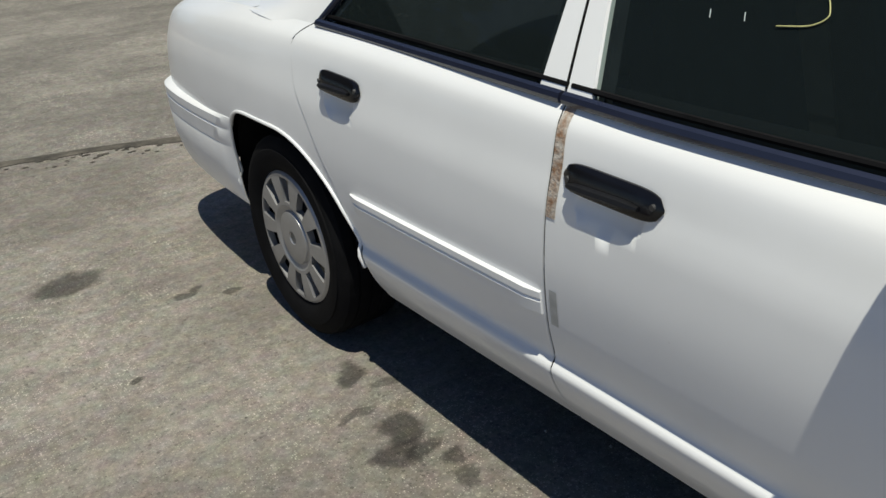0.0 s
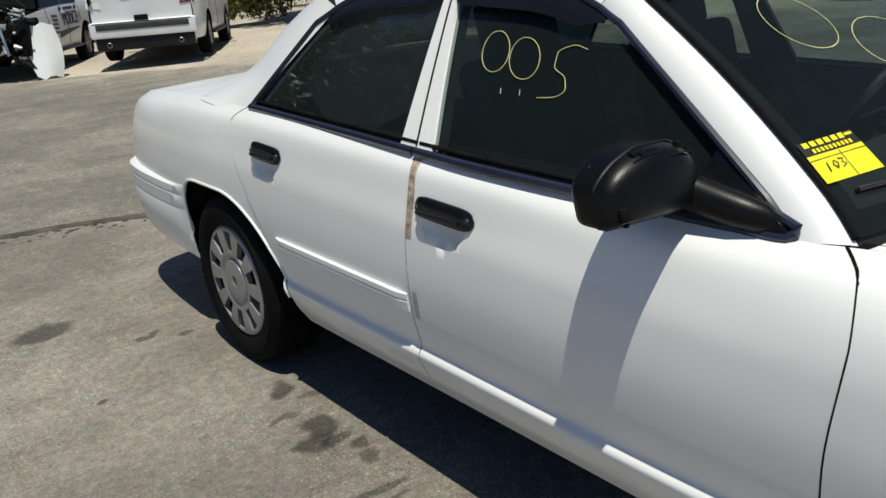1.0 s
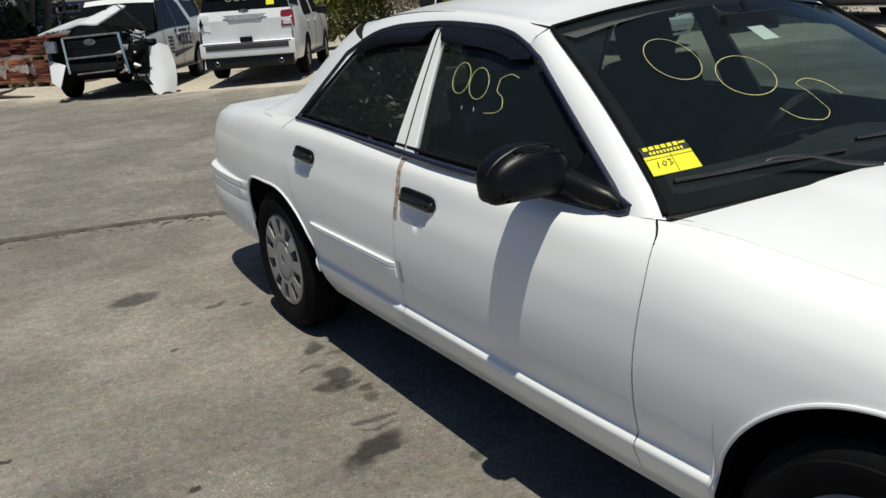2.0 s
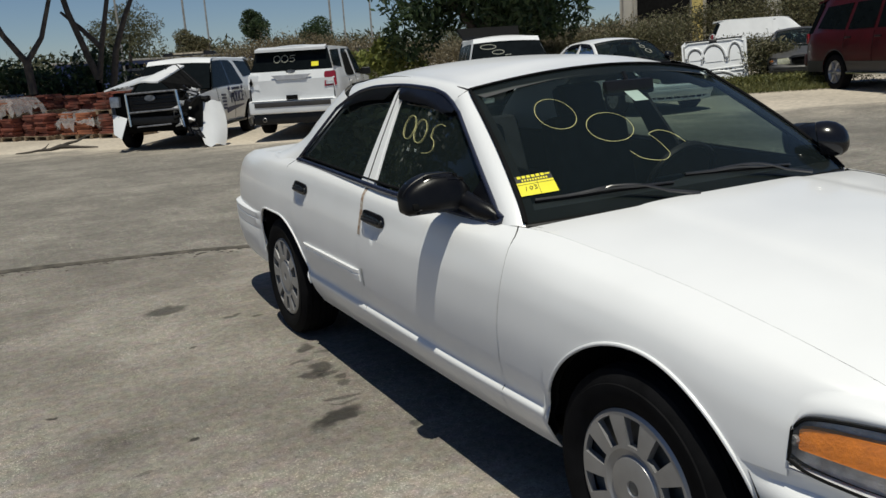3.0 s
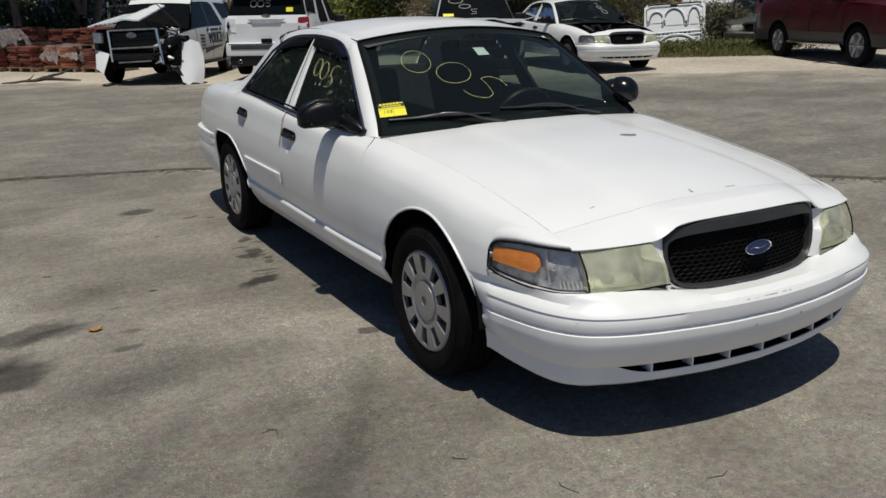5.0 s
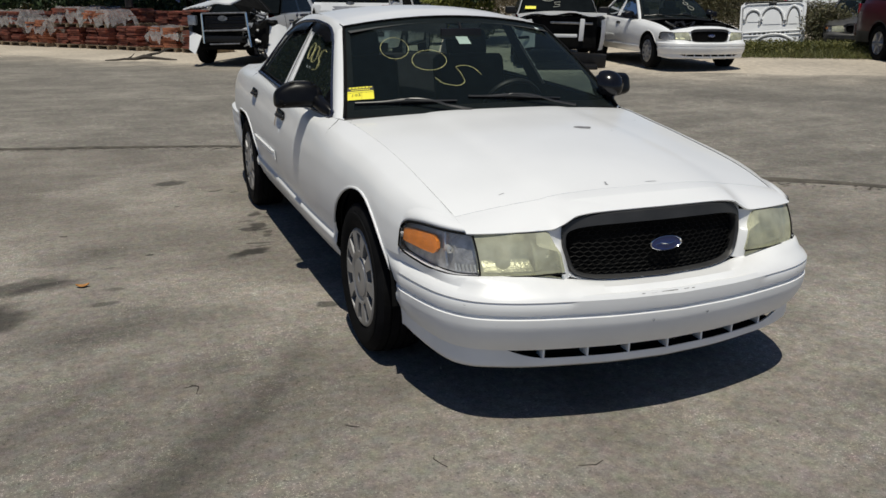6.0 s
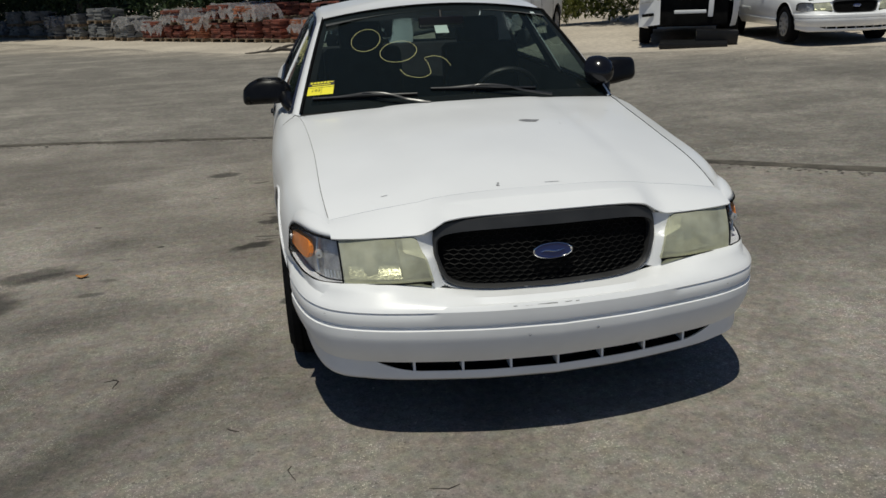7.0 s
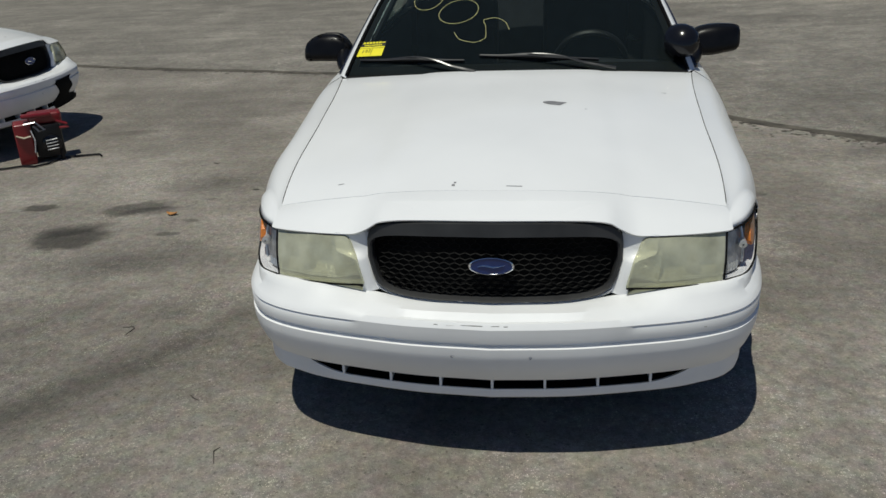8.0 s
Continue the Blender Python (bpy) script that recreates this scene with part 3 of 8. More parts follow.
def sedan_front(car, paint):
    # bumper cover
    ks = list(np.linspace(0, len(PLAN) - 1, 97))
    for sgn in (1,):
        rows = []
        full = [(-1, k) for k in ks[::-1]] + [(1, k) for k in ks[1:]]
        last = len(PLAN) - 1
        for li in range(-4, len(LEVELS)):
            row = []
            for sg, k in full:
                z, ins = LEVELS[max(li, 0)]
                lo, ly, lz = LIP_O(k), LIP_Y(k), LIP_Z(k)
                if 0.480 < z < 0.488 and k < 2.0:
                    ins = 0.0
                if 0.480 < z < 0.488 and k > 7.0:
                    ins = 0.0
                if z < 0.40 and k > 3.4:  # fuller towards the sides
                    ins *= 1 - 0.30 * min(1.0, (k - 3.4) / 1.2)
                o, y = plan_point(k, ins)
                z = min(z, lz - 0.012) if li == 0 else z
                drop = max(0.0, (k - 3.0) / 5.0)
                if li == DUCT + 1 and o > 0.44:
                    z += 0.0375 * min(1.0, (o - 0.44) / 0.155) ** 2
                if z < 0.40 and k > 4.8:  # the lower edge climbs towards the wheel arch
                    foot = 0.206 + 0.035 * min(1.0, (k - 4.8) / 3.2) ** 1.5
                    z = foot + (z - 0.206) * (0.40 - foot) / 0.194
                if z < 0.30:
                    z -= 0.004 * drop
                elif z < 0.50:
                    z -= 0.016 * drop * min(1.0, (0.50 - z) / 0.02) * min(1.0, (z - 0.30) / 0.08)
                if li < 0:
                    t = (0, 0, 0.40, 0.75)[li + 4]
                    o, y, z = lerp(lo, o, t), lerp(ly, y, t**1.3), lerp(lz, z, t**2.2)
                    if li == -4:
                        o, y, z = o - 0.03 * min(1.0, k / 4.5), y + 0.03 * max(0.0, 1 - k / 7.0), z - 0.002
                if k > last - 1.2:
                    w = (k - (last - 1.2)) / 1.2
                    edge = -math.sqrt(max(0.0, 0.398**2 - (max(z, 0.40) - 0.315) ** 2)) - 0.002
                    y = lerp(y, edge, w**2)
                    o = lerp(o, flank(y, max(z, 0.30)) + 0.003, w)
                row.append((-sg * o, y, z))
            rows.append(row)
    bm = bmesh.new()
    vs = grid(bm, rows)
    upper, lower = set(vs[DUCT + 4]), set(vs[DUCT + 5])
    gone = [f for f in bm.faces if abs(f.calc_center_median().x) < 0.598 and any(v in upper for v in f.verts) and any(v in lower for v in f.verts)]
    bmesh.ops.delete(bm, geom=gone, context="FACES")
    rim(bm, lambda p: Vector((-p.x * 0.6, 0.8, -0.3)).normalized(), 0.012)
    bumper = part("front_bumper", bm, BUMPER_WHITE, car, "white front bumper cover, scuffed")
    # duct walls in near-black, which holds the duct's shade
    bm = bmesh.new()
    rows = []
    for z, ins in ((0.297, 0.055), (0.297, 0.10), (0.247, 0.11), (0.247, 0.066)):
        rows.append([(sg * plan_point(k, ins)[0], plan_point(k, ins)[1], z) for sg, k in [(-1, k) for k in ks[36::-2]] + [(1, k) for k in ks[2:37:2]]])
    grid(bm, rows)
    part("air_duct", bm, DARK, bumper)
    # unseen tray added to stop sunlight leaking under the bumper
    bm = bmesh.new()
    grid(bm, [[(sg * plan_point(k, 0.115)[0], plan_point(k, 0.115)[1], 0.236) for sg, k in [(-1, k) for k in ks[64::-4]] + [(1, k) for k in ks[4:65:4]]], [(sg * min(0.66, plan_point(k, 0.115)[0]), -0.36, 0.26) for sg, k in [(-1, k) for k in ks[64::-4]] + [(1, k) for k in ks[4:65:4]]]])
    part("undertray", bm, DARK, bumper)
    # unseen plate added to block sunlight between bumper and wheel wells
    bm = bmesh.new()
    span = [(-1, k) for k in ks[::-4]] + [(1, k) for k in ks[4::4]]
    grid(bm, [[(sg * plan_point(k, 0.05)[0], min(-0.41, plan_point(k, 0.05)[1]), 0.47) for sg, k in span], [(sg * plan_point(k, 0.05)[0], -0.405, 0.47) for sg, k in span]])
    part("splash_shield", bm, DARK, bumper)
    for x in (-0.465, -0.31, -0.155, 0, 0.155, 0.31, 0.465):
        kx = min(ks, key=lambda k: abs(plan_point(k, 0.058)[0] - abs(x)))
        y = plan_point(kx, 0.058)[1] + 0.006
        bm = bmesh.new()
        box(bm, (x, y + 0.022, 0.272), (0.008, 0.05, 0.040), bevel=0.002)
        part("duct_divider", bm, BUMPER_WHITE, bumper)
    for x in (-0.109, 0.114):
        bm = bmesh.new()
        lathe(bm, [(0, 0.0005), (0, 0.004), (-0.002, 0.0045)], 10, "y", (x, -1.0275, 0.398))
        part("bolt_hole", bm, INK, bumper)
    # scuffs and chips on the bumper
    for sg, k0, k1, z, h, ins in ((-1, 0.10, 0.42, 0.5005, 0.004, 0.0075), (-1, 0.50, 0.62, 0.499, 0.003, 0.0065), (1, 0.02, 0.14, 0.5010, 0.003, 0.008), (1, 0.20, 0.26, 0.4995, 0.004, 0.007), (-1, 0.74, 0.80, 0.500, 0.003, 0.007), (-1, 4.05, 4.12, 0.470, 0.006, -0.001), (-1, 3.30, 3.34, 0.405, 0.004, -0.001), (-1, 6.0, 6.06, 0.452, 0.004, -0.001), (1, 3.0, 3.05, 0.462, 0.004, -0.001)):
        bm = bmesh.new()
        grid(bm, [[(sg * plan_point(k, ins - 0.0015)[0], plan_point(k, ins - 0.0015)[1], z + h * v * (0.6 + 0.4 * math.sin(9 * k))) for v in (-0.5, 0, 0.5)] for k in np.linspace(k0, k1, 6)])
        part("scuff", bm, SCUFF, bumper)
    # header panel over lamps and grille
    yl = crv([(0, -0.890), (0.2, -0.872), (0.37, -0.850), (0.5, -0.830), (0.677, -0.766), (0.70, -0.745)])
    zl = crv([(0, 0.772), (0.25, 0.765), (0.33, 0.755), (0.372, 0.730), (0.42, 0.711), (0.55, 0.706), (0.70, 0.698)])
    rows = []
    xs = [0.695 * math.copysign(abs(u) ** 0.9, u) for u in np.linspace(-1, 1, 81)]
    for i in range(11):
        t = i / 10
        row = []
        for x in xs:
            a = abs(x)
            y0 = hood_front(x) - 0.0008
            z0 = hood_z(x, y0)
            b = math.sin(math.pi * t)
            row.append((x, lerp(y0, yl(a), t) - 0.004 * b, lerp(z0, zl(a), t) + 0.006 * b))
        rows.append(row)
    bm = bmesh.new()
    grid(bm, rows)
    rim(bm, (0, 0.6, -0.8), 0.006)
    header = part("header_panel", bm, paint, car)
    # grille surround, frame, honeycomb and badge
    def outline(f, g=1.0, n=96):
        pts = []
        for i in range(n):
            t = 2 * math.pi * i / n
            c, s = math.cos(t), math.sin(t)
            x = math.copysign(abs(c) ** 0.27, c)
            z = math.copysign(abs(s) ** 0.34, s)
            hx = 0.378 - 0.032 * max(0, -z)
            x *= hx * f if f <= 1 else hx + (f - 1)
            zc = 0.640 + (0.128 * z if z > 0 else 0.122 * z) * g
            zc -= 0.019 * (x / 0.368) ** 2 * max(0, z)
            pts.append((x, zc))
        return pts

    def gy(x, z):
        return -0.912 + 0.066 * (x / 0.37) ** 2 + 0.17 * max(0, z - 0.60)

    bm = bmesh.new()
    loops = []
    for f, g, d in ((1.030, 1.30, 0.060), (1.024, 1.16, 0.024), (1.018, 1.10, 0.010), (1.011, 1.05, 0.0), (1.005, 1.02, -0.004), (1.0, 1.0, 0.003), (0.995, 0.985, 0.03)):
        loops.append([(x, gy(x, z) + d, z) for x, z in outline(f, g)])
    grid(bm, loops, close=True)
    part("grille_surround", bm, paint, header)
    bm = bmesh.new()
    loops = []
    for f, g, d in ((0.995, 0.985, 0.0), (0.988, 0.968, -0.010), (0.972, 0.935, -0.012), (0.955, 0.905, -0.002), (0.95, 0.895, 0.030)):
        pts = outline(f, g)
        if f < 0.98:
            pts = [(x, z - 0.034 * max(0, (z - 0.64) / 0.12)) for x, z in pts]
        loops.append([(x, gy(x, z) + d, z) for x, z in pts])
    grid(bm, loops, close=True)
    frame_ob = part("grille", bm, GRILLE_FRAME, car, "black plastic grille with a honeycomb mesh")
    bm = bmesh.new()
    pts = outline(0.99, 0.97)
    vs = [bm.verts.new((x, gy(x, z) + 0.034, z)) for x, z in pts]
    cv = bm.verts.new((0, gy(0, 0.64) + 0.05, 0.64))
    for i in range(len(vs)):
        bm.faces.new((vs[i], vs[(i + 1) % len(vs)], cv))
    part("backing", bm, DARK, frame_ob)
    bm = bmesh.new()
    px, pz = 0.031, 0.0158
    for k in range(-7, 7):
        z0 = 0.634 + k * pz
        hw = 0.350 - (0.02 if z0 < 0.56 else 0) - (0.008 if z0 > 0.70 else 0)
        prev = None
        n = int(hw / (px / 2))
        line = []
        for j in range(-n, n + 1):
            x = j * px / 2
            z = z0 + (0.0032 if (j + k) % 2 else -0.0032)
            z -= 0.02 * (x / 0.368) ** 2 * max(0, (z - 0.64) / 0.12)
            line.append((x, gy(x, z) + 0.016, z))
        tube(bm, line, 0.0025, n=4, up=(0, 0, 1), flat=0.9)
        for j in range(-n, n + 1):
            if (j + k) % 2:
                x, y, z = line[j + n]
                tube(bm, [(x, y, z), (x, y, z + pz - 0.0064)], 0.0024, n=4, up=(0, 1, 0))
    part("honeycomb", bm, GRILLE_BLACK, frame_ob)
    for x, z in ((-0.30, 0.535), (-0.09, 0.523), (0.10, 0.523), (0.31, 0.535)):
        bm = bmesh.new()
        box(bm, (x, gy(x, z) - 0.006, z), (0.010, 0.004, 0.005), bevel=0.001)
        part("clip", bm, SILVER, frame_ob)
    bm = bmesh.new()
    prof = [(0.0, 1.0), (-0.006, 1.0), (-0.007, 0.95), (-0.004, 0.90)]
    rows = [[(0.066 * r * math.cos(t), gy(0, 0.64) - 0.004 + a, 0.640 + 0.0275 * r * math.sin(t)) for t in np.linspace(0, 2 * math.pi, 48, endpoint=False)] for a, r in prof]
    grid(bm, rows, close=True)
    badge = part("badge", bm, CHROME, frame_ob, "blue oval badge with a chrome rim")
    bm = bmesh.new()
    rows = [[(0.066 * r * math.cos(t), gy(0, 0.64) - 0.0085, 0.640 + 0.0275 * r * math.sin(t)) for t in np.linspace(0, 2 * math.pi, 48, endpoint=False)] for r in (0.92, 0.4, 0.01)]
    grid(bm, rows, close=True)
    part("enamel", bm, BADGE_BLUE, badge)
    bm = bmesh.new()
    yb = gy(0, 0.64) - 0.0105
    tube(bm, [(-0.040, yb, 0.6385), (-0.026, yb, 0.6425), (-0.012, yb, 0.6410), (0.004, yb, 0.6375), (0.020, yb, 0.6390), (0.038, yb, 0.6440)], [0.001, 0.0022, 0.003, 0.003, 0.0022, 0.001], n=5)
    part("emblem_bar", bm, CHROME, badge)
    for sg in (1, -1):
        # headlamp
        def hl(u, v, back=0.0):
            """u: from the corner lamp to the grille, v: up."""
            bo, to, bi, ti = Vector((0.664, -0.814, 0.559)), Vector((0.672, -0.757, 0.694)), Vector((0.384, -0.886, 0.563)), Vector((0.405, -0.848, 0.705))
            r = max(0.0, (u - 0.82) / 0.18)
            ti2 = ti
            p = bo.lerp(bi, u).lerp(to.lerp(ti2, u), v)
            p.z -= (0.042 * r**3) * max(0, v - 0.5) * 2
            p.x += 0.012 * r * r * v
            b = math.sin(math.pi * v) * 0.012 + math.sin(math.pi * u) * 0.016
            return Vector((-sg * p.x, p.y - b + back, p.z))

        bm = bmesh.new()
        grid(bm, [[hl(u, v) for v in np.linspace(0, 1, 13)] for u in np.linspace(0, 1, 29)], flip=sg > 0)
        rim(bm, (0, 1, 0), 0.03)
        lamp = part("headlight", bm, HAZY, car, "yellowed hazy headlight lens")
        bm = bmesh.new()
        grid(bm, [[hl(u, v, 0.075 - 0.05 * abs(2 * v - 1) ** 3) for v in np.linspace(0.02, 0.98, 9)] for u in np.linspace(0.01, 0.66, 9)])
        grid(bm, [[hl(u, v, 0.045 + 0.02 * math.sin(8 * u)) for v in np.linspace(0.02, 0.98, 9)] for u in np.linspace(0.67, 0.99, 9)])
        part("reflector", bm, REFLECTOR, lamp)
        for u, r in ((0.33, 0.026), (0.83, 0.02)):
            bm = bmesh.new()
            c = hl(u, 0.45, 0.055)
            lathe(bm, [(-0.03, 0.004), (-0.028, r * 0.7), (-0.01, r), (0.02, r)], 16, "y", c)
            part("bulb_shield", bm, CHROME, lamp)
        bm = bmesh.new()
        edge = [hl(u, 0) for u in np.linspace(0, 1, 20)]
        tube(bm, [p + Vector((0, -0.002, -0.003)) for p in edge], 0.003, n=5)
        tube(bm, [hl(u, 1) + Vector((0, 0.002, 0.001)) for u in np.linspace(0, 0.93, 20)], 0.0016, n=5)
        tube(bm, [hl(0, v) + Vector((-sg * 0.004, 0, 0)) for v in np.linspace(0, 1, 8)], 0.003, n=5)
        part("seal", bm, DARK, lamp)
        # white strip between the lamp and the grille
        rows = []
        for v in np.linspace(-0.22, 1.34, 23):
            p = hl(1, min(max(v, 0), 1), 0.010)
            p.z += 0.143 * (v - min(max(v, 0), 1))
            zn = (p.z - 0.640) / (0.128 if p.z > 0.640 else 0.122)
            xq = 0.378 - 0.032 * max(0, -zn) - 0.012 + 0.006
            q = Vector((-sg * xq, gy(xq, p.z) + 0.002, p.z))
            p.x += -sg * (0.006 + 0.050 * min(1.0, max(0.0, (v - 0.55) / 0.3)))
            p.y += 0.004 * min(1.0, max(0.0, (v - 0.55) / 0.3))
            rows.append([p.lerp(q, t) + Vector((0, -0.006 * math.sin(math.pi * t), 0)) for t in np.linspace(0, 1, 7)])
        bm = bmesh.new()
        grid(bm, rows, flip=sg < 0)
        part("grille_side_panel", bm, paint, header)
        # corner lamp
        T = LAMP_TOP
        B = [(0.671, -0.812, 0.558), (0.742, -0.745, 0.551), (0.786, -0.650, 0.552), (0.812, -0.555, 0.559), (0.829, -0.480, 0.569), (0.837, -0.441, 0.585)]
        kk = list(range(6))
        Tf = [crv(list(zip(kk, [p[i] for p in T]))) for i in range(3)]
        Bf = [crv(list(zip(kk, [p[i] for p in B]))) for i in range(3)]

        def cl(u, v, back=0.0):
            k = u * 5
            p = Vector([f(k) for f in Bf]).lerp(Vector([f(k) for f in Tf]), v)
            b = 0.009 * math.sin(math.pi * v) * math.sin(math.pi * min(1, 0.25 + 0.75 * u)) - back
            return Vector((-sg * (p.x + b * 0.8), p.y - b * 0.6, p.z))

        bm = bmesh.new()
        grid(bm, [[cl(u, v) for v in np.linspace(0, 1, 11)] for u in np.linspace(0, 1, 29)], flip=sg < 0)
        rim(bm, (sg, 0.6, 0), 0.02)
        corner = part("corner_light", bm, CLEAR, car, "clear corner lamp with an amber reflector")
        bm = bmesh.new()
        grid(bm, [[cl(u, v, 0.035) for v in np.linspace(0, 1, 7)] for u in np.linspace(0, 0.97, 21)])
        part("housing", bm, LAMP_GREY, corner)
        bm = bmesh.new()
        rows = []
        for u in np.linspace(0.33, 0.88, 25):
            w = max(0, (0.38 - u) / 0.05, (u - 0.85) / 0.08)
            rows.append([cl(u, v, 0.008 + 0.0012 * (j % 2)) for j, v in enumerate(np.linspace(0.37 + 0.14 * w * w, 0.80 - 0.12 * w * w, 13))])
        grid(bm, rows)
        rim(bm, (sg, 0.5, 0), 0.015)
        part("amber_reflector", bm, AMBER, corner)
        bm = bmesh.new()
        lathe(bm, [(-0.004, 0.003), (-0.004, 0.010), (0.004, 0.011)], 10, "x", cl(0.945, 0.60, 0.004))
        part("lamp_screw", bm, LAMP_GREY, corner)
        bm = bmesh.new()
        for u in (0.05, 0.08, 0.11, 0.14, 0.17, 0.20):
            tube(bm, [cl(u, v, 0.030) for v in np.linspace(0.05, 0.22, 6)], 0.004, n=5)
        tube(bm, [cl(0.27, v, 0.026) for v in np.linspace(0.12, 0.92, 6)], 0.004, n=5)
        lathe(bm, [(-0.02, 0.003), (-0.018, 0.012), (0.01, 0.014)], 12, "y", cl(0.24, 0.55, 0.024))
        part("bulb", bm, REFLECTOR, corner)
        bm = bmesh.new()
        loop = [cl(u, 0) for u in np.linspace(0, 1, 24)] + [cl(1, v) for v in np.linspace(0.2, 0.9, 5)] + [cl(u, 1) for u in np.linspace(1, 0, 24)]
        tube(bm, [p + Vector((-sg * 0.001, -0.001, 0)) for p in loop], 0.0036, n=6)
        part("seal", bm, DARK, corner)


def sedan_tail(car, paint):
    # rear bumper
    plan = [(0, 4.53), (0.4, 4.52), (0.70, 4.475), (0.83, 4.40), (0.895, 4.25), (0.925, 4.0), (0.943, 3.7), (0.950, 3.45), (0.952, 3.30)]
    k = list(range(len(plan)))
    po, py = crv(list(zip(k, [p[0] for p in plan]))), crv(list(zip(k, [p[1] for p in plan])))
    lev = [(0.625, 0.05), (0.622, 0.016), (0.612, 0.0), (0.584, 0.0), (0.580, 0.004), (0.575, 0.004), (0.571, 0.0), (0.52, 0.002), (0.516, 0.005), (0.511, 0.003), (0.42, 0.008), (0.34, 0.026), (0.30, 0.042), (0.288, 0.07), (0.288, 0.2)]
    ks = list(np.linspace(0, len(plan) - 1, 60))
    rows = []
    a, b, c, d = ARCH[1]
    for z, ins in lev:
        row = []
        for sg, q in [(-1, q) for q in ks[::-1]] + [(1, q) for q in ks[1:]]:
            o, y = po(q), py(q)
            w0 = max(0, (q - 6.6) / 1.4)
            ins_ = ins * (1 - min(1, w0)) if z > 0.30 else ins
            o, y = o - ins_ * min(1, o / 0.8), y - ins * max(0, 1 - (q / 4.5) ** 2)
            w = max(0, (q - 7) / 1.0)
            edge = a + 0.425 * max(0.0, 1 - ((z - b) / d) ** 2) ** 0.125 + 0.004
            y = lerp(y, edge, w * w)
            if w > 0 and z > 0.30:
                o = lerp(o, flank(y, z) + 0.002, w)
            row.append((-sg * o, y, z + 0.012 * max(0, (q - 5) / 3) * (1 if z > 0.45 else 0)))
        rows.append(row)
    bm = bmesh.new()
    grid(bm, rows, flip=True)
    part("rear_bumper", bm, BUMPER_WHITE, car)
    for sg in (1, -1):
        bm = bmesh.new()
        rows = [[(-sg * lerp(0.56, 0.74, u), 4.435 - 0.05 * u, z) for u in np.linspace(0, 1, 6)] for z in (0.66, 0.75, 0.85)]
        grid(bm, rows)
        rim(bm, (0, -1, 0), 0.03)
        part("tail_light", bm, mat("red_lamp_lens", (0.35, 0.01, 0.012), 0.15, coat=0.5), car)


def sedan_glass(car, paint):
    bm = bmesh.new()
    us, vs = np.linspace(-1, 1, 33), np.linspace(0, 1, 17)
    grid(bm, [[screen(u * 0.985, v) for u in us] for v in vs])
    ws = part("windscreen", bm, GLASS_FRONT, car, "windscreen with yellow paint-marker digits")
    ws.visible_shadow = False
    bm = bmesh.new()
    for v0, v1 in ((-0.01, 0.075), (0.925, 1.0)):
        grid(bm, [[screen(u, v) + Vector((0, 0.004, -0.004)) for u in us] for v in np.linspace(v0, v1, 4)])
    for s0, s1 in ((-1, -0.945), (0.945, 1)):
        grid(bm, [[screen(u, v) + Vector((0, 0.004, -0.004)) for u in np.linspace(s0, s1, 3)] for v in vs])
    part("frit_band", bm, DARK, ws)
    bm = bmesh.new()
    tube(bm, [screen(-1, v) + Vector((-0.002, -0.004, 0.002)) for v in vs], 0.007, n=6)
    tube(bm, [screen(1, v) + Vector((0.002, -0.004, 0.002)) for v in vs], 0.007, n=6)
    tube(bm, [screen(u, 1) + Vector((0, -0.002, 0.003)) for u in us], 0.006, n=6)
    part("rubber_seal", bm, RUBBER, ws)
    bm = bmesh.new()
    rows = []
    for t in (0, 0.4, 1):
        rows.append([screen(u, -0.01).lerp(Vector((0.765 * u, hood_rear(0.765 * u) - 0.03, hood_z(0.765 * u, hood_rear(0.765 * u) - 0.03) - 0.03)), t) for u in us])
    grid(bm, rows)
    part("cowl", bm, BLACK_PLASTIC, car)
    bm = bmesh.new()
    grid(bm, [[rear_screen(u * 0.985, v) for u in us] for v in vs], flip=True)
    rw = part("rear_window", bm, GLASS_SIDE, car)
    rw.visible_shadow = False

    # writing on the windscreen
    def on_screen(pts, r=0.0045, closed=False):
        if closed:
            pts = pts + pts[:1]
        n = len(pts)
        xs, ys = crv(list(zip(range(n), [p[0] for p in pts]))), crv(list(zip(range(n), [p[1] for p in pts])))
        return [screen(xs(k), ys(k)) + Vector((0, -0.004, 0.003)) for k in np.linspace(0, n - 1, 8 * n)]

    def oval(c, a, b, tilt, n=28):
        return [(c[0] + a * math.cos(t) * math.cos(tilt) - b * math.sin(t) * math.sin(tilt), c[1] + (a * math.cos(t) * math.sin(tilt) + b * math.sin(t) * math.cos(tilt))) for t in np.linspace(0.3, 2 * math.pi + 0.3, n)]

    digits = (on_screen(oval((-0.614, 0.655), 0.110, 0.120, 0.0)), on_screen(oval((-0.374, 0.500), 0.134, 0.104, 0.16)),
              on_screen([(-0.375, 0.321), (-0.33, 0.262), (-0.235, 0.234), (-0.168, 0.277), (-0.176, 0.358), (-0.195, 0.410), (-0.125, 0.429), (-0.052, 0.392), (-0.023, 0.328)]))
    for line in digits:
        bm = bmesh.new()
        tube(bm, line, 0.0010, n=5, up=(0, -0.6, 0.8), flat=0.5)
        part("painted_digit", bm, CRAYON, ws)

    # sticker with bars for its lettering and a handwritten number
    def patch(u0, u1, v0, v1, lift, n=4):
        return [[screen(u, v) + Vector((0, -lift, lift * 0.7)) for u in np.linspace(u0, u1, n)] for v in np.linspace(v0, v1, n)]

    bm = bmesh.new()
    grid(bm, patch(-0.985, -0.815, 0.158, 0.240, 0.003))
    st = part("sticker", bm, YELLOW, ws, "yellow and black auction sticker")
    bm = bmesh.new()
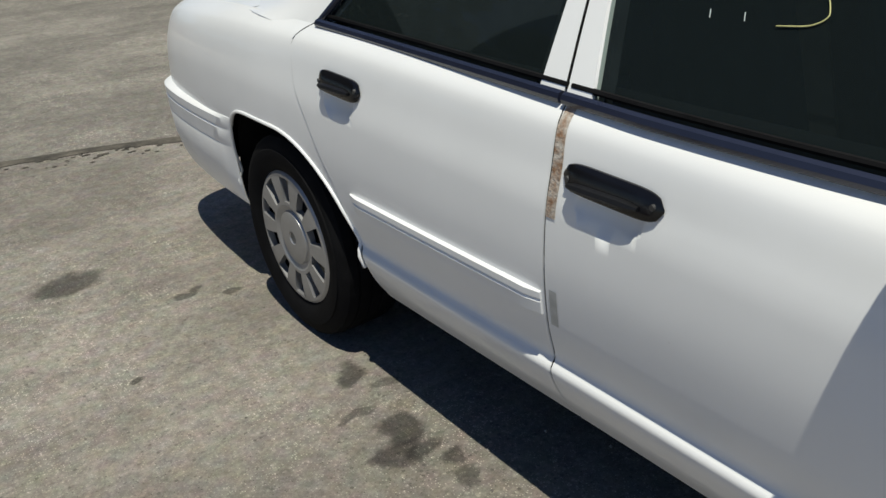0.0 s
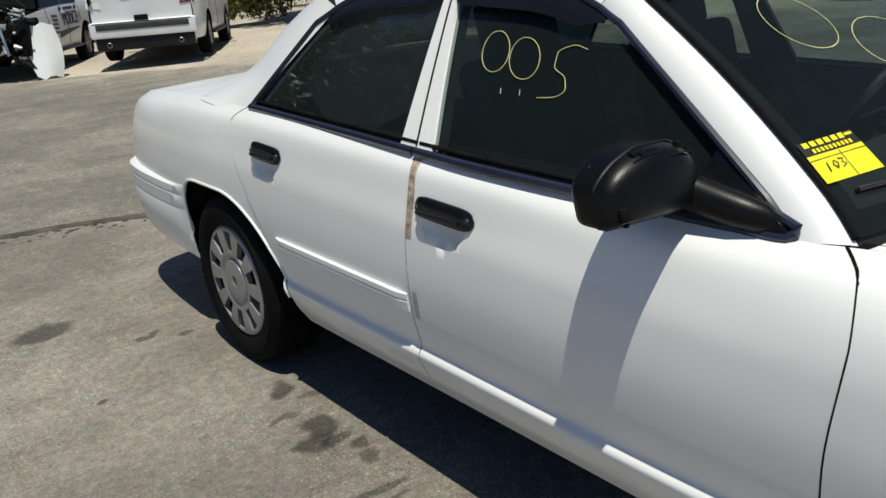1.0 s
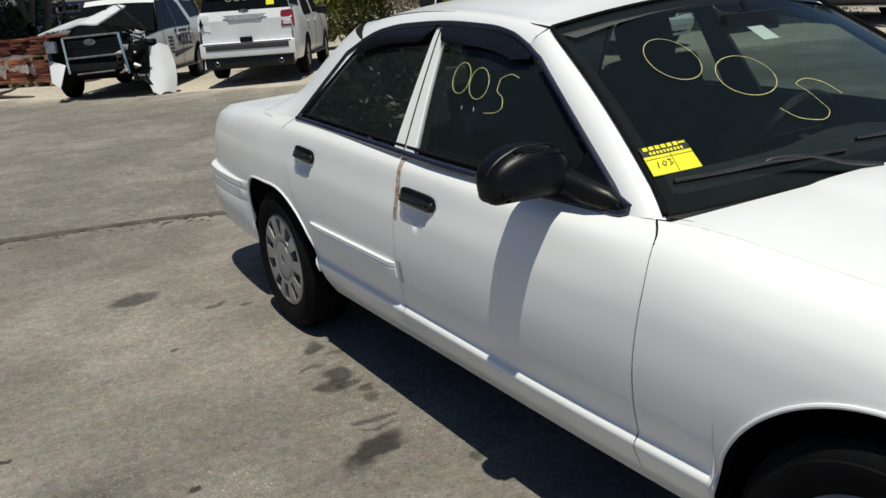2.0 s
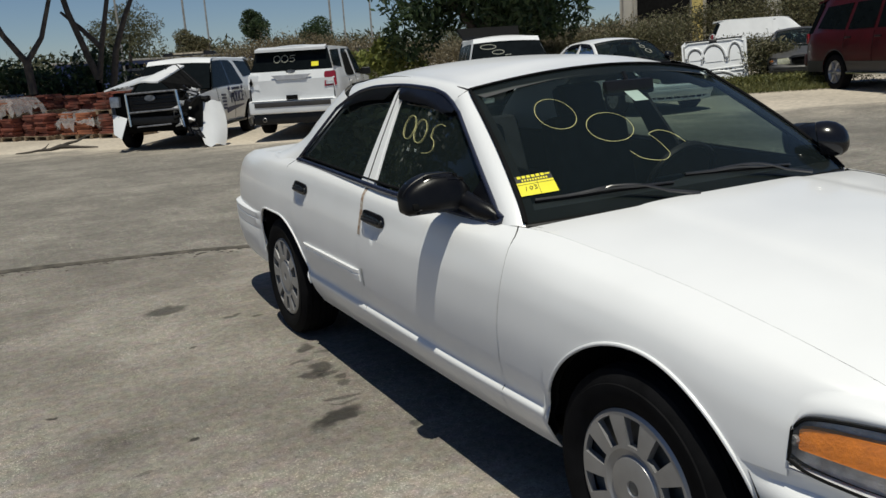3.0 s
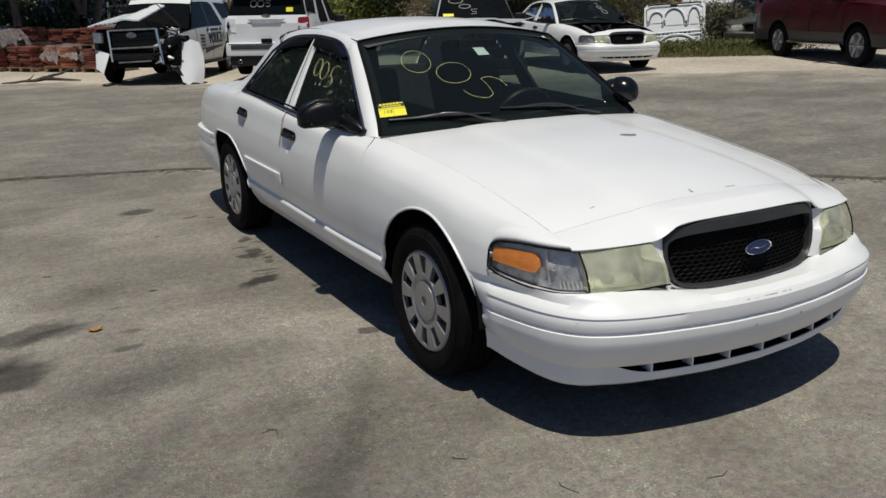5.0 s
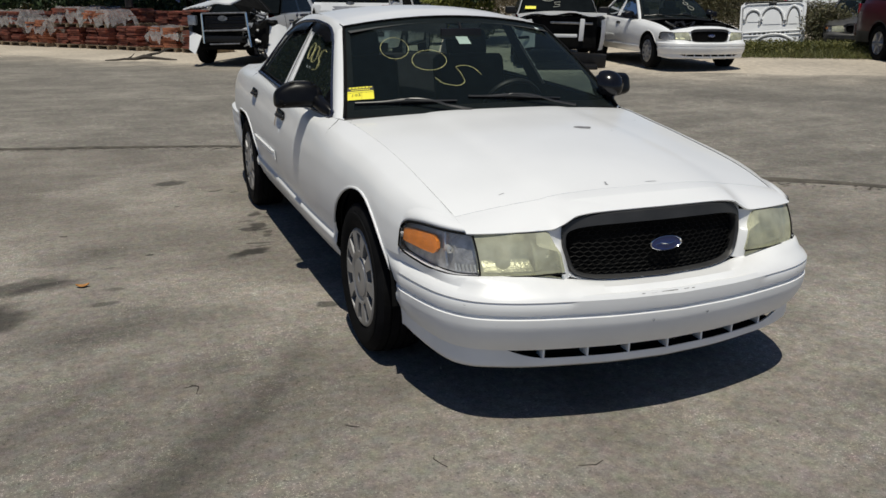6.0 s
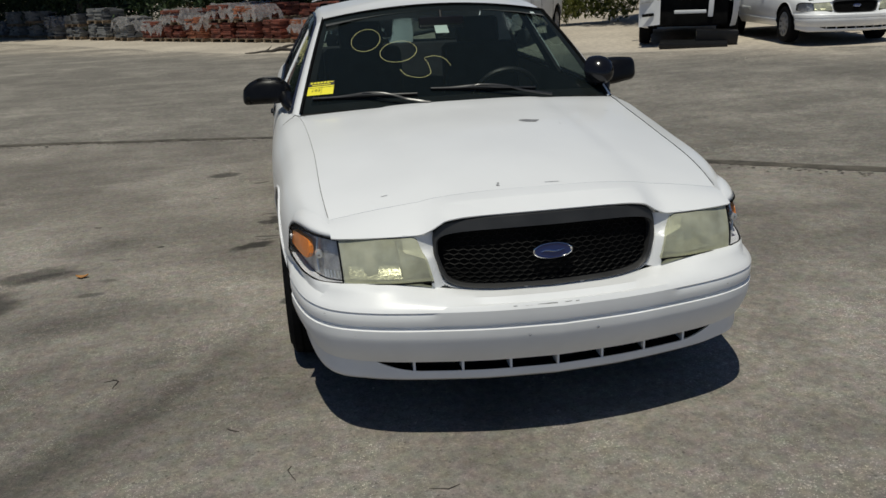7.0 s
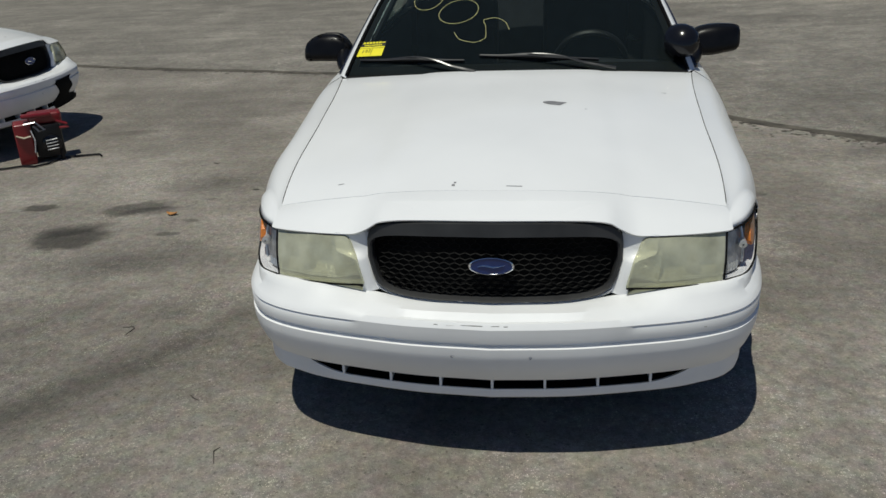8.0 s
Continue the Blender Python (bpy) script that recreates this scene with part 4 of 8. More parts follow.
    grid(bm, patch(-0.985, -0.815, 0.240, 0.282, 0.003))
    part("sticker_header", bm, STICK_BLACK, st)
    bm = bmesh.new()
    for i in range(6):
        u = -0.975 + i * 0.022
        grid(bm, patch(u, u + 0.016, 0.264, 0.280, 0.0045, 2))
    grid(bm, patch(-0.845, -0.822, 0.268, 0.276, 0.0045, 2))
    for i in range(10):
        u = -0.960 + i * 0.0125
        grid(bm, patch(u, u + 0.008, 0.245, 0.257, 0.0045, 2))
    part("lettering_bar", bm, YELLOW, st)
    bm = bmesh.new()
    for line in ([(-0.955, 0.186), (-0.950, 0.212)], [(-0.930, 0.19), (-0.937, 0.202), (-0.930, 0.213), (-0.922, 0.204), (-0.930, 0.19)],
                 [(-0.915, 0.215), (-0.903, 0.212), (-0.910, 0.203), (-0.902, 0.196), (-0.915, 0.19)]):
        tube(bm, [screen(u, v) + Vector((0, -0.005, 0.0035)) for u, v in line], 0.0011, n=4)
    for line in ([(-0.985, 0.226), (-0.815, 0.226)], [(-0.895, 0.160), (-0.893, 0.238)]):
        tube(bm, [screen(u, v) + Vector((0, -0.0045, 0.003)) for u, v in line], 0.0006, n=4)
    part("handwriting", bm, INK, st)
    bm = bmesh.new()
    grid(bm, patch(-0.065, 0.040, 0.668, 0.755, -0.003))
    part("paper_tag", bm, PAPER, ws)
    bm = bmesh.new()
    grid(bm, patch(0.845, 0.885, 0.90, 0.945, 0.003, 2))
    part("small_tag", bm, PAPER, ws)
    # wipers
    for blade, knee, pivot in ((((-0.94, 0.116), (-0.28, 0.086)), 0.50, (-0.205, -0.008)), (((-0.19, 0.122), (0.50, 0.078)), 0.44, (0.585, 0.0))):
        us_ = np.linspace(0, 1, 24)
        lift = lambda t, d: screen(lerp(blade[0][0], blade[1][0], t), lerp(blade[0][1], blade[1][1], t)) + Vector((0, -d, d * 0.85))
        bm = bmesh.new()
        tube(bm, [lift(t, 0.012 + 0.012 * math.exp(-((t - knee) / 0.16) ** 2)) for t in us_], [0.0032 + 0.0030 * math.exp(-((t - knee) / 0.22) ** 2) for t in us_], n=6, flat=1.2)
        wiper = part("wiper", bm, WIPER, car)
        bm = bmesh.new()
        top_, end_ = lift(knee, 0.030), screen(*pivot) + Vector((0, -0.022, 0.016))
        bend = [top_.lerp(end_, t) + Vector((0, -0.008, 0.012)) * math.sin(math.pi * min(1.0, t * 1.6)) for t in us_]
        tube(bm, [lift(knee - 0.05, 0.022)] + bend, [0.004] + [0.005 + 0.005 * t for t in us_], n=6, flat=0.7)
        part("wiper_arm", bm, WIPER, wiper)
        bm = bmesh.new()
        tube(bm, [lift(t, 0.005) for t in us_], 0.0032, n=4, flat=1.5)
        part("wiper_rubber", bm, RUBBER, wiper)
    # side windows, trims, pillars and visors
    for sg in (1, -1):
        def P(y, z, out=0.0):
            return Vector((-sg * (gh(y, z) + out), y, z))

        def belt(y):
            return 0.897 + (y - 0.787) * 0.0325

        front = lambda z: lerp(0.787, 1.285, (z - 0.897) / (1.300 - 0.897))
        rear = lambda z: lerp(2.760, 2.445, (z - 0.961) / (1.300 - 0.961))
        pf = lambda z: lerp(1.720, 1.800, (z - 0.93) / 0.40)
        pm = lambda z: lerp(1.788, 1.826, (z - 0.93) / 0.40)
        pr = lambda z: lerp(1.860, 1.858, (z - 0.93) / 0.40)

        def pane(name, y0, y1):
            bm = bmesh.new()
            rows = []
            for t in np.linspace(0, 1, 15):
                row = []
                for s in np.linspace(0, 1, 19):
                    y = lerp(y0(0.93), y1(0.93), s)
                    for _ in range(4):
                        z = lerp(belt(y), DLO_TOP(y), t)
                        y = lerp(y0(z), y1(z), s)
                    row.append(P(y, z, -0.012))
                rows.append(row)
            grid(bm, rows, flip=sg < 0)
            ob = part(name, bm, GLASS_SIDE, car, "dark tinted side window")
            ob.visible_shadow = False
            return ob

        wf = pane("front_side_window", front, pf)
        pane("rear_side_window", pr, rear)
        for y0, y1, nm in ((pf, lambda z: pm(z) - 0.0035, "door_frame"), (lambda z: pm(z) + 0.0035, pr, "door_frame")):
            bm = bmesh.new()
            rows = []
            for t in np.linspace(0, 1, 12):
                row = []
                for s in np.linspace(0, 1, 5):
                    y = lerp(y0(0.93), y1(0.93), s)
                    z = lerp(belt(y), DLO_TOP(y) - 0.012, t)
                    y = lerp(y0(z), y1(z), s)
                    row.append(P(y, z, -0.003))
                rows.append(row)
            grid(bm, rows, flip=sg < 0)
            rim(bm, (sg, 0, 0), 0.02)
            part(nm, bm, paint, car)
        bm = bmesh.new()
        rows = []
        for t in np.linspace(0, 1, 8):
            z = lerp(0.90, DLO_TOP(1.8), t)
            rows.append([P(pf(z) - 0.022, z, -0.0145), P(pf(z) - 0.024, z, -0.036), P(pr(z) + 0.024, z, -0.036), P(pr(z) + 0.022, z, -0.0145)])
        grid(bm, rows)
        part("pillar_lining", bm, CABIN, car)
        # dark strip standing for the shade between the door frames
        bm = bmesh.new()
        tube(bm, [P(pm(z), z, -0.004) for z in np.linspace(0.945, 1.318, 10)], 0.0038, n=6)
        part("pillar_seal", bm, DARK, car)
        # trim round the openings
        for y0, y1 in ((0.90, 1.778), (1.786, 2.755)):
            bm = bmesh.new()
            ys = np.linspace(y0, y1, 24)
            tube(bm, [P(y, belt(y) + 0.004, 0.004) for y in ys], 0.0125, n=8, up=(0, 0, 1), flat=1.0)
            part("belt_trim", bm, TRIM, car, "dark glossy trim under the side windows")
            bm = bmesh.new()
            tube(bm, [P(y, belt(y) + 0.022, -0.006) for y in ys], 0.006, n=6)
            part("window_sweep", bm, RUBBER, car)
        bm = bmesh.new()
        loop = [P(0.95, belt(0.95) + 0.003, 0.004), P(0.86, belt(0.86) + 0.002, 0.006), P(0.815, belt(0.815) + 0.001, 0.007), P(0.795, belt(0.795) + 0.003, 0.007), P(0.784, belt(0.784) + 0.010, 0.006), P(0.783, belt(0.783) + 0.020, 0.005)] + [P(front(z) - 0.004, z, 0.002) for z in np.linspace(0.93, 1.235, 14)]
        loop += [P(y, DLO_TOP(y), 0.002) for y in np.linspace(1.225, 2.44, 40)] + [P(rear(z), z, 0.002) for z in np.linspace(1.23, 0.965, 14)]
        tube(bm, loop, 0.0095, n=8)
        part("window_trim", bm, TRIM, car)
        for y0, y1 in ((1.235, 1.795), (1.850, 2.43)):
            bm = bmesh.new()
            rows = []
            for y in np.linspace(y0, y1, 22):
                zt = DLO_TOP(y) - 0.004 - (0.0 if y < 2.42 else (y - 2.42) * 1.2)
                hgt = 0.054 * min(1, (y - y0) / 0.10 + 0.25, (y1 - y) / 0.05 + 0.35)
                rows.append([P(y, zt - hgt * k, 0.004 + 0.009 * math.sin(k * 1.9)) for k in np.linspace(0, 1, 5)])
            grid(bm, rows, flip=sg > 0)
            rim(bm, (sg, 0, 0), 0.004)
            part("window_visor", bm, BLACK_GLOSS, car, "smoked plastic window visor")
        if sg > 0:
            def on_side(pts):
                n = len(pts)
                a, b = crv(list(zip(range(n), [p[0] for p in pts]))), crv(list(zip(range(n), [p[1] for p in pts])))
                return [P(a(k), b(k), -0.009) for k in np.linspace(0, n - 1, 6 * n)]

            ov = lambda cy, cz, a, b, tilt: [(cy + a * math.cos(t) * math.cos(tilt) - b * math.sin(t) * math.sin(tilt), cz + a * math.cos(t) * math.sin(tilt) + b * math.sin(t) * math.cos(tilt)) for t in np.linspace(0.2, 6.5, 24)]
            for line in (on_side(ov(1.578, 1.172, 0.052, 0.044, 0.35)), on_side(ov(1.470, 1.160, 0.053, 0.043, 0.35)), on_side([(1.280, 1.182), (1.315, 1.190), (1.365, 1.174), (1.368, 1.146), (1.332, 1.124), (1.325, 1.101), (1.355, 1.084), (1.405, 1.080)])):
                bm = bmesh.new()
                tube(bm, line, 0.0010, n=5, up=(1, 0, 0.3), flat=1.0)
                part("painted_digit", bm, CRAYON, wf)
            for y in (1.525, 1.460):
                bm = bmesh.new()
                tube(bm, [P(y, 1.082, -0.009), P(y + 0.002, 1.094, -0.009)], 0.0008, n=4)
                part("scratch", bm, PAPER, wf)


def sedan_fittings(car, paint):
    for sg in (1, -1):
        doors = [o for o in car.children if o.name.split(".")[0] in ("front_door", "rear_door")]
        # handles
        for yc, half, zc, door in ((1.612, 0.116, 0.822, "front_door"), (2.549, 0.104, 0.852, "rear_door")):
            bm = bmesh.new()
            rows = []
            for t in np.linspace(-1, 1, 21):
                y = yc + half * t
                z0 = zc + 0.004 * t
                h = 0.022 * (1 - abs(t) ** 6) ** 0.5 + 0.002
                row = []
                for a in np.linspace(0, 2 * math.pi, 14, endpoint=False):
                    z = z0 + h * math.sin(a)
                    o = flank(y, z) + 0.003 + 0.011 * max(0.0, math.cos(a)) ** 0.6 * (1 - abs(t) ** 8)
                    row.append((-sg * o, y, z))
                rows.append(row)
            vs = grid(bm, rows, close=True, flip=sg < 0)
            owner = [o for o in doors if o.name.split(".")[0] == door][0 if sg > 0 else 1]
            h = part("handle", bm, BLACK_GLOSS, owner, "black plastic pull handle")
            bm = bmesh.new()
            tube(bm, [(-sg * (flank(yc + half * t, zc - 0.008) + 0.014), yc + half * t, zc - 0.008) for t in np.linspace(-0.62, 0.80, 10)], [0.006, 0.011, 0.012, 0.012, 0.012, 0.012, 0.012, 0.012, 0.011, 0.006], n=8, flat=0.7)
            part("grip", bm, BLACK_PLASTIC, h)
            for t in (-0.84, 0.84):
                bm = bmesh.new()
                y = yc + half * t
                lathe(bm, [(-0.014, 0.0005), (-0.014, 0.005), (-0.006, 0.006)], 10, "x", (-sg * flank(y, zc), y, zc), sg)
                part("screw", bm, SKIN_GREY, h)
        rd = [o for o in doors if o.name.startswith("rear_door")][0 if sg > 0 else 1]
        # side moulding
        bm = bmesh.new()
        prof = [(0.0, 0.582), (0.012, 0.580), (0.013, 0.566), (0.008, 0.563), (0.008, 0.560), (0.013, 0.557), (0.012, 0.530), (0.0, 0.527)]
        rows = []
        for s in np.linspace(0, 1, 20):
            row = []
            for d, z in prof:
                y = lerp(1.772, 2.512 + (z - 0.555) * 0.35, s)
                row.append((-sg * (flank(y, z) + d * min(1, s * 20 + 0.4, (1 - s) * 20 + 0.4)), y, z + 0.004 * s))
            rows.append(row)
        vs = grid(bm, rows, flip=sg < 0)
        bm.faces.new(vs[0]), bm.faces.new(vs[-1])
        part("side_moulding", bm, paint, rd, "white ribbed side moulding")
        fd = [o for o in doors if o.name.startswith("front_door")][0 if sg > 0 else 1]
        if sg > 0:
            bm = bmesh.new()
            rows = []
            for z in np.linspace(0.742, 0.938, 14):
                v = 0.55 + 0.45 * (z - 0.66) / 0.27
                ye = 1.761 + 0.010 * max(0, (z - 0.84) / 0.09)
                rows.append([(-(flank(y, z) + 0.0015), y, z) for y in np.linspace(ye - 0.026, ye - 0.001, 4)])
            grid(bm, rows)
            part("rusty_edge", bm, RUST, fd, "strip of rust and flaked paint at the door edge")
            bm = bmesh.new()
            grid(bm, [[(-(flank(y, z) + 0.0012), y, z) for y in (1.728, 1.738, 1.748)] for z in (0.515, 0.545, 0.575, 0.595)])
            part("tape_residue", bm, TAPE, fd)
        # mirror: a bare housing on an arm that grows out of the window corner
        c = Vector((0.946, 0.993, 0.988))
        high = crv([(0, 0.018), (0.012, 0.036), (0.04, 0.048), (0.10, 0.056), (0.3, 0.062), (0.55, 0.067), (0.80, 0.060), (0.93, 0.046), (1, 0.030)])
        deep = crv([(0, 0.016), (0.012, 0.034), (0.05, 0.050), (0.15, 0.060), (0.5, 0.072), (0.85, 0.062), (1, 0.030)])
        mid = crv([(0, 0.006), (0.3, 0.004), (0.6, -0.001), (0.8, -0.004), (1, -0.016)])
        if sg > 0:  # bare housing: its outer end droops and is rounder
            high = crv([(0, 0.014), (0.012, 0.026), (0.04, 0.036), (0.10, 0.046), (0.25, 0.057), (0.45, 0.064), (0.70, 0.064), (0.88, 0.050), (1, 0.030)])
            mid = crv([(0, -0.030), (0.04, -0.024), (0.12, -0.014), (0.25, -0.004), (0.45, 0.004), (0.7, 0.004), (0.88, -0.004), (1, -0.016)])

        def shell(s, a, grow=1.0):
            cy, cz = math.copysign(abs(math.cos(a)) ** 0.55, math.cos(a)), math.copysign(abs(math.sin(a)) ** 0.55, math.sin(a))
            return Vector((-sg * (c.x + 0.110 - 0.244 * s), c.y + 0.045 - 0.033 * s + deep(s) * cy * grow * (1.0 if cy < 0 else 0.75), c.z + mid(s) + high(s) * cz * grow))

        bm = bmesh.new()
        rings = [[shell(s, a) for a in np.linspace(0, 2 * math.pi, 36, endpoint=False)] for s in (0, 0.015, 0.04, 0.08, 0.14, 0.22, 0.32, 0.44, 0.56, 0.68, 0.78, 0.86, 0.92, 0.96, 1.0)]
        vs = grid(bm, rings, close=True, flip=sg > 0)
        bm.faces.new(vs[0]), bm.faces.new(vs[-1])
        bmesh.ops.recalc_face_normals(bm, faces=bm.faces)
        mir = part("mirror", bm, MIRROR_BLACK, fd, "black door mirror with its cover missing" if sg > 0 else "black door mirror", angle=50)
        bm = bmesh.new()
        neck = [(0.850, 1.010, 0.968), (0.842, 0.975, 0.958), (0.836, 0.935, 0.946), (0.828, 0.890, 0.934), (0.815, 0.845, 0.923), (0.806, 0.812, 0.914)]
        tube(bm, [(-sg * x, y, z) for x, y, z in neck], [0.040, 0.036, 0.034, 0.033, 0.028, 0.012], n=16, flat=1.05)
        part("mirror_arm", bm, MIRROR_BLACK, mir, angle=60)
        bm = bmesh.new()
        rows = []
        for i in range(9):
            v = i / 8
            ya, yb = lerp(0.790, 0.940, v), lerp(1.020, 0.950, v)
            rows.append([(-sg * (gh(y, z) + 0.004 + 0.016 * (1 - v) * math.exp(-((z - 0.93) / 0.04) ** 2)), y, z) for y, z in [(lerp(ya, yb, t), lerp(0.905, 1.026, v) + 0.006 * t * (1 - v)) for t in np.linspace(0, 1, 9)]])
        grid(bm, rows, flip=sg > 0)
        rim(bm, (sg, 0, 0), 0.02)
        part("mirror_sail", bm, MIRROR_BLACK, mir, angle=60)
        bm = bmesh.new()
        line = [shell(s, math.pi / 2 + 0.25, 1.01) for s in np.linspace(0.03, 0.97, 20)] + [shell(s, -math.pi / 2 - 0.25, 1.01) for s in np.linspace(0.97, 0.03, 20)]
        tube(bm, line + line[:1], 0.0028, n=5, caps=False)
        part("housing_seam", bm, BLACK_PLASTIC, mir)
        if sg > 0:
            for s, a, w, h in ((0.12, 3.30, 0.022, 0.022), (0.16, 3.95, 0.010, 0.010), (0.38, 2.05, 0.030, 0.010), (0.40, 2.25, 0.012, 0.012), (0.78, 2.15, 0.014, 0.020), (0.86, 2.35, 0.012, 0.024), (0.80, 2.45, 0.026, 0.006), (0.90, 3.7, 0.014, 0.008), (0.84, 4.0, 0.010, 0.006)):
                bm = bmesh.new()
                box(bm, shell(s, a, 0.97), (w, 0.012, h), bevel=0.003)
                part("socket", bm, DARK, mir)
            for s0, s1, a in ((0.30, 0.62, 2.35), (0.45, 0.55, 2.15), (0.10, 0.20, 3.6), (0.62, 0.80, 2.6)):
                bm = bmesh.new()
                tube(bm, [shell(s, a, 1.0) for s in np.linspace(s0, s1, 8)], 0.0022, n=5)
                part("clip_rail", bm, BLACK_GLOSS, mir)
        bm = bmesh.new()
        grid(bm, [[(-sg * (c.x + x * 0.075), c.y + 0.050, c.z + 0.002 + z * 0.040) for x in np.linspace(-1, 1, 5)] for z in np.linspace(-1, 1, 5)])
        part("mirror_glass", bm, CHROME, mir)
    # pillar spotlight on the driver's side
    bm = bmesh.new()
    c = Vector((0.749, 0.725, 1.023))
    prof = [(-0.072, 0.002), (-0.068, 0.028), (-0.055, 0.050), (-0.03, 0.066), (0.0, 0.072), (0.03, 0.070), (0.048, 0.066), (0.052, 0.058), (0.052, 0.002)]
    lathe(bm, prof, 28, "y", (0, 0, 0))
    m = Matrix.Translation(c) @ pose(0, 0, 0, 0, 0, 38)
    bmesh.ops.transform(bm, matrix=m, verts=bm.verts)
    spot = part("spotlight", bm, BLACK_GLOSS, car, "round black pillar spotlight")
    bm = bmesh.new()
    tube(bm, [c + Vector((0.0, 0.02, -0.05)), c + Vector((-0.02, 0.03, -0.085)), (0.765, 0.735, 0.90)], 0.014, n=8)
    part("spotlight_arm", bm, BLACK_PLASTIC, spot)
    # paint damage on the bonnet and a dark strip on the roof
    bm = bmesh.new()
    ring = [(0.185 + 0.040 * math.cos(t) * (1 + 0.25 * math.sin(3 * t)), 0.0 + 0.026 * math.sin(t) * (1 + 0.3 * math.cos(2 * t + 1))) for t in np.linspace(0, 2 * math.pi, 22, endpoint=False)]
    bm.faces.new([bm.verts.new((x, y, hood_z(x, y) + 0.0012)) for x, y in ring])
    hood = [o for o in car.children if o.name.startswith("hood")][0]
    part("paint_chip", bm, CHIP, hood, "bare grey patch of missing paint")
    for cx, cy, w, h in ((-0.126, -0.70, 0.010, 0.012), (-0.122, -0.685, 0.008, 0.008), (0.06, -0.71, 0.05, 0.003), (-0.50, -0.60, 0.022, 0.003), (0.30, -0.06, 0.006, 0.005), (0.62, 0.25, 0.02, 0.003)):
        bm = bmesh.new()
        a = [bm.verts.new((cx + sx * w / 2, cy + sy * h / 2, hood_z(cx + sx * w / 2, cy + sy * h / 2) + 0.0012)) for sx, sy in ((-1, -0.6), (1, -1), (0.8, 1), (-1, 0.8))]
        bm.faces.new(a)
        part("paint_chip", bm, CHIP, hood)


def sedan_wheels(car, paint):
    for yc, of in ((0.0, 0.900), (2.955, 0.948)):
        for sg in (1, -1):
            c = (-sg * (of - 0.110), yc, 0.321)
            bm = bmesh.new()
            prof = [(-0.100, 0.212), (-0.112, 0.235), (-0.117, 0.265), (-0.108, 0.298), (-0.094, 0.315), (-0.066, 0.3205), (-0.064, 0.313), (-0.058, 0.313), (-0.056, 0.321), (-0.024, 0.322), (-0.022, 0.314), (-0.016, 0.314), (-0.014, 0.322), (0.014, 0.322), (0.016, 0.314), (0.022, 0.314), (0.024, 0.322), (0.056, 0.321), (0.058, 0.313), (0.064, 0.313), (0.066, 0.3205), (0.094, 0.315), (0.108, 0.298), (0.112, 0.280), (0.1165, 0.278), (0.117, 0.265), (0.112, 0.235), (0.108, 0.228), (0.106, 0.222), (0.100, 0.212), (0.06, 0.206)]
            n = 120
            vs = lathe(bm, prof, n, "x", c, -sg)
            for i, (a, r) in enumerate(prof):
                if abs(a) > 0.065 and r > 0.30:
                    for k, v in enumerate(vs[i]):
                        if k % 4 == 0:
                            d = Vector((0, v.co.y - c[1], v.co.z - c[2])).normalized()
                            v.co -= d * 0.002
            tw = part("wheel", bm, RUBBER, car, "black tyre with a silver ten-slot wheel cover")
            # wheel cover with ten slots
            bm = bmesh.new()
            nt_ = 120
            prof = [(0.085, 0.213), (0.100, 0.211), (0.106, 0.203), (0.1065, 0.194), (0.108, 0.186), (0.108, 0.150), (0.106, 0.116), (0.106, 0.106), (0.098, 0.094), (0.096, 0.086), (0.098, 0.084), (0.104, 0.082), (0.106, 0.076), (0.1065, 0.045), (0.107, 0.022), (0.104, 0.020), (0.101, 0.018), (0.101, 0.001)]
            vs = lathe(bm, prof, nt_, "x", c, -sg)
            gone = []
            for f in bm.faces:
                p = f.calc_center_median() - Vector(c)
                r = math.hypot(p.y, p.z)
                ang = (math.atan2(p.z, p.y) / (2 * math.pi) * 10) % 1.0
                lim = 0.155 + 0.02 * (r - 0.11) / 0.08
                if 0.112 < r < 0.190 and abs(ang - 0.5) < lim * (1.35 if r > 0.12 else 1):
                    gone.append(f)
            bmesh.ops.delete(bm, geom=gone, context="FACES")
            edges = [e for e in bm.edges if e.is_boundary and all(0.10 < math.hypot(v.co.y - c[1], v.co.z - c[2]) < 0.20 for v in e.verts)]
            made = bmesh.ops.extrude_edge_only(bm, edges=edges)["geom"]
            for v in made:
                if isinstance(v, bmesh.types.BMVert):
                    v.co.x += sg * 0.022
            bmesh.ops.recalc_face_normals(bm, faces=bm.faces)
            part("wheel_cover", bm, SILVER, tw, "silver plastic wheel cover")
            bm = bmesh.new()
            lathe(bm, [(0.07, 0.212), (0.06, 0.19), (0.055, 0.10), (0.06, 0.001)], 40, "x", c, -sg)
            part("rim", bm, LAMP_BACK, tw)
            bm = bmesh.new()
            lathe(bm, [(0.103, 0.0005), (0.1035, 0.017)], 20, "x", c, -sg)
            part("centre_badge", bm, LAMP_BACK, tw)
    # near-black liners: the wheel wells' shade is put into their colour
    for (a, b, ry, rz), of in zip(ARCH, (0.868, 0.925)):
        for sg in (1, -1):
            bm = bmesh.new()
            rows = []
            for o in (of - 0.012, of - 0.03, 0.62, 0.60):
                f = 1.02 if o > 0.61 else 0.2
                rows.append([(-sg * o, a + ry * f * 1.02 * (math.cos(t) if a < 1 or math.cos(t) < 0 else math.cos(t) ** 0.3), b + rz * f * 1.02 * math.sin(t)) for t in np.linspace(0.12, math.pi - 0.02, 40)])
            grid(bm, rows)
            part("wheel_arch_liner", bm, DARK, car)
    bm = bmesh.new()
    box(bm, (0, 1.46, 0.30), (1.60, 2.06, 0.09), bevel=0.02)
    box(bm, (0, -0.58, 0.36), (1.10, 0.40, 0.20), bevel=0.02)
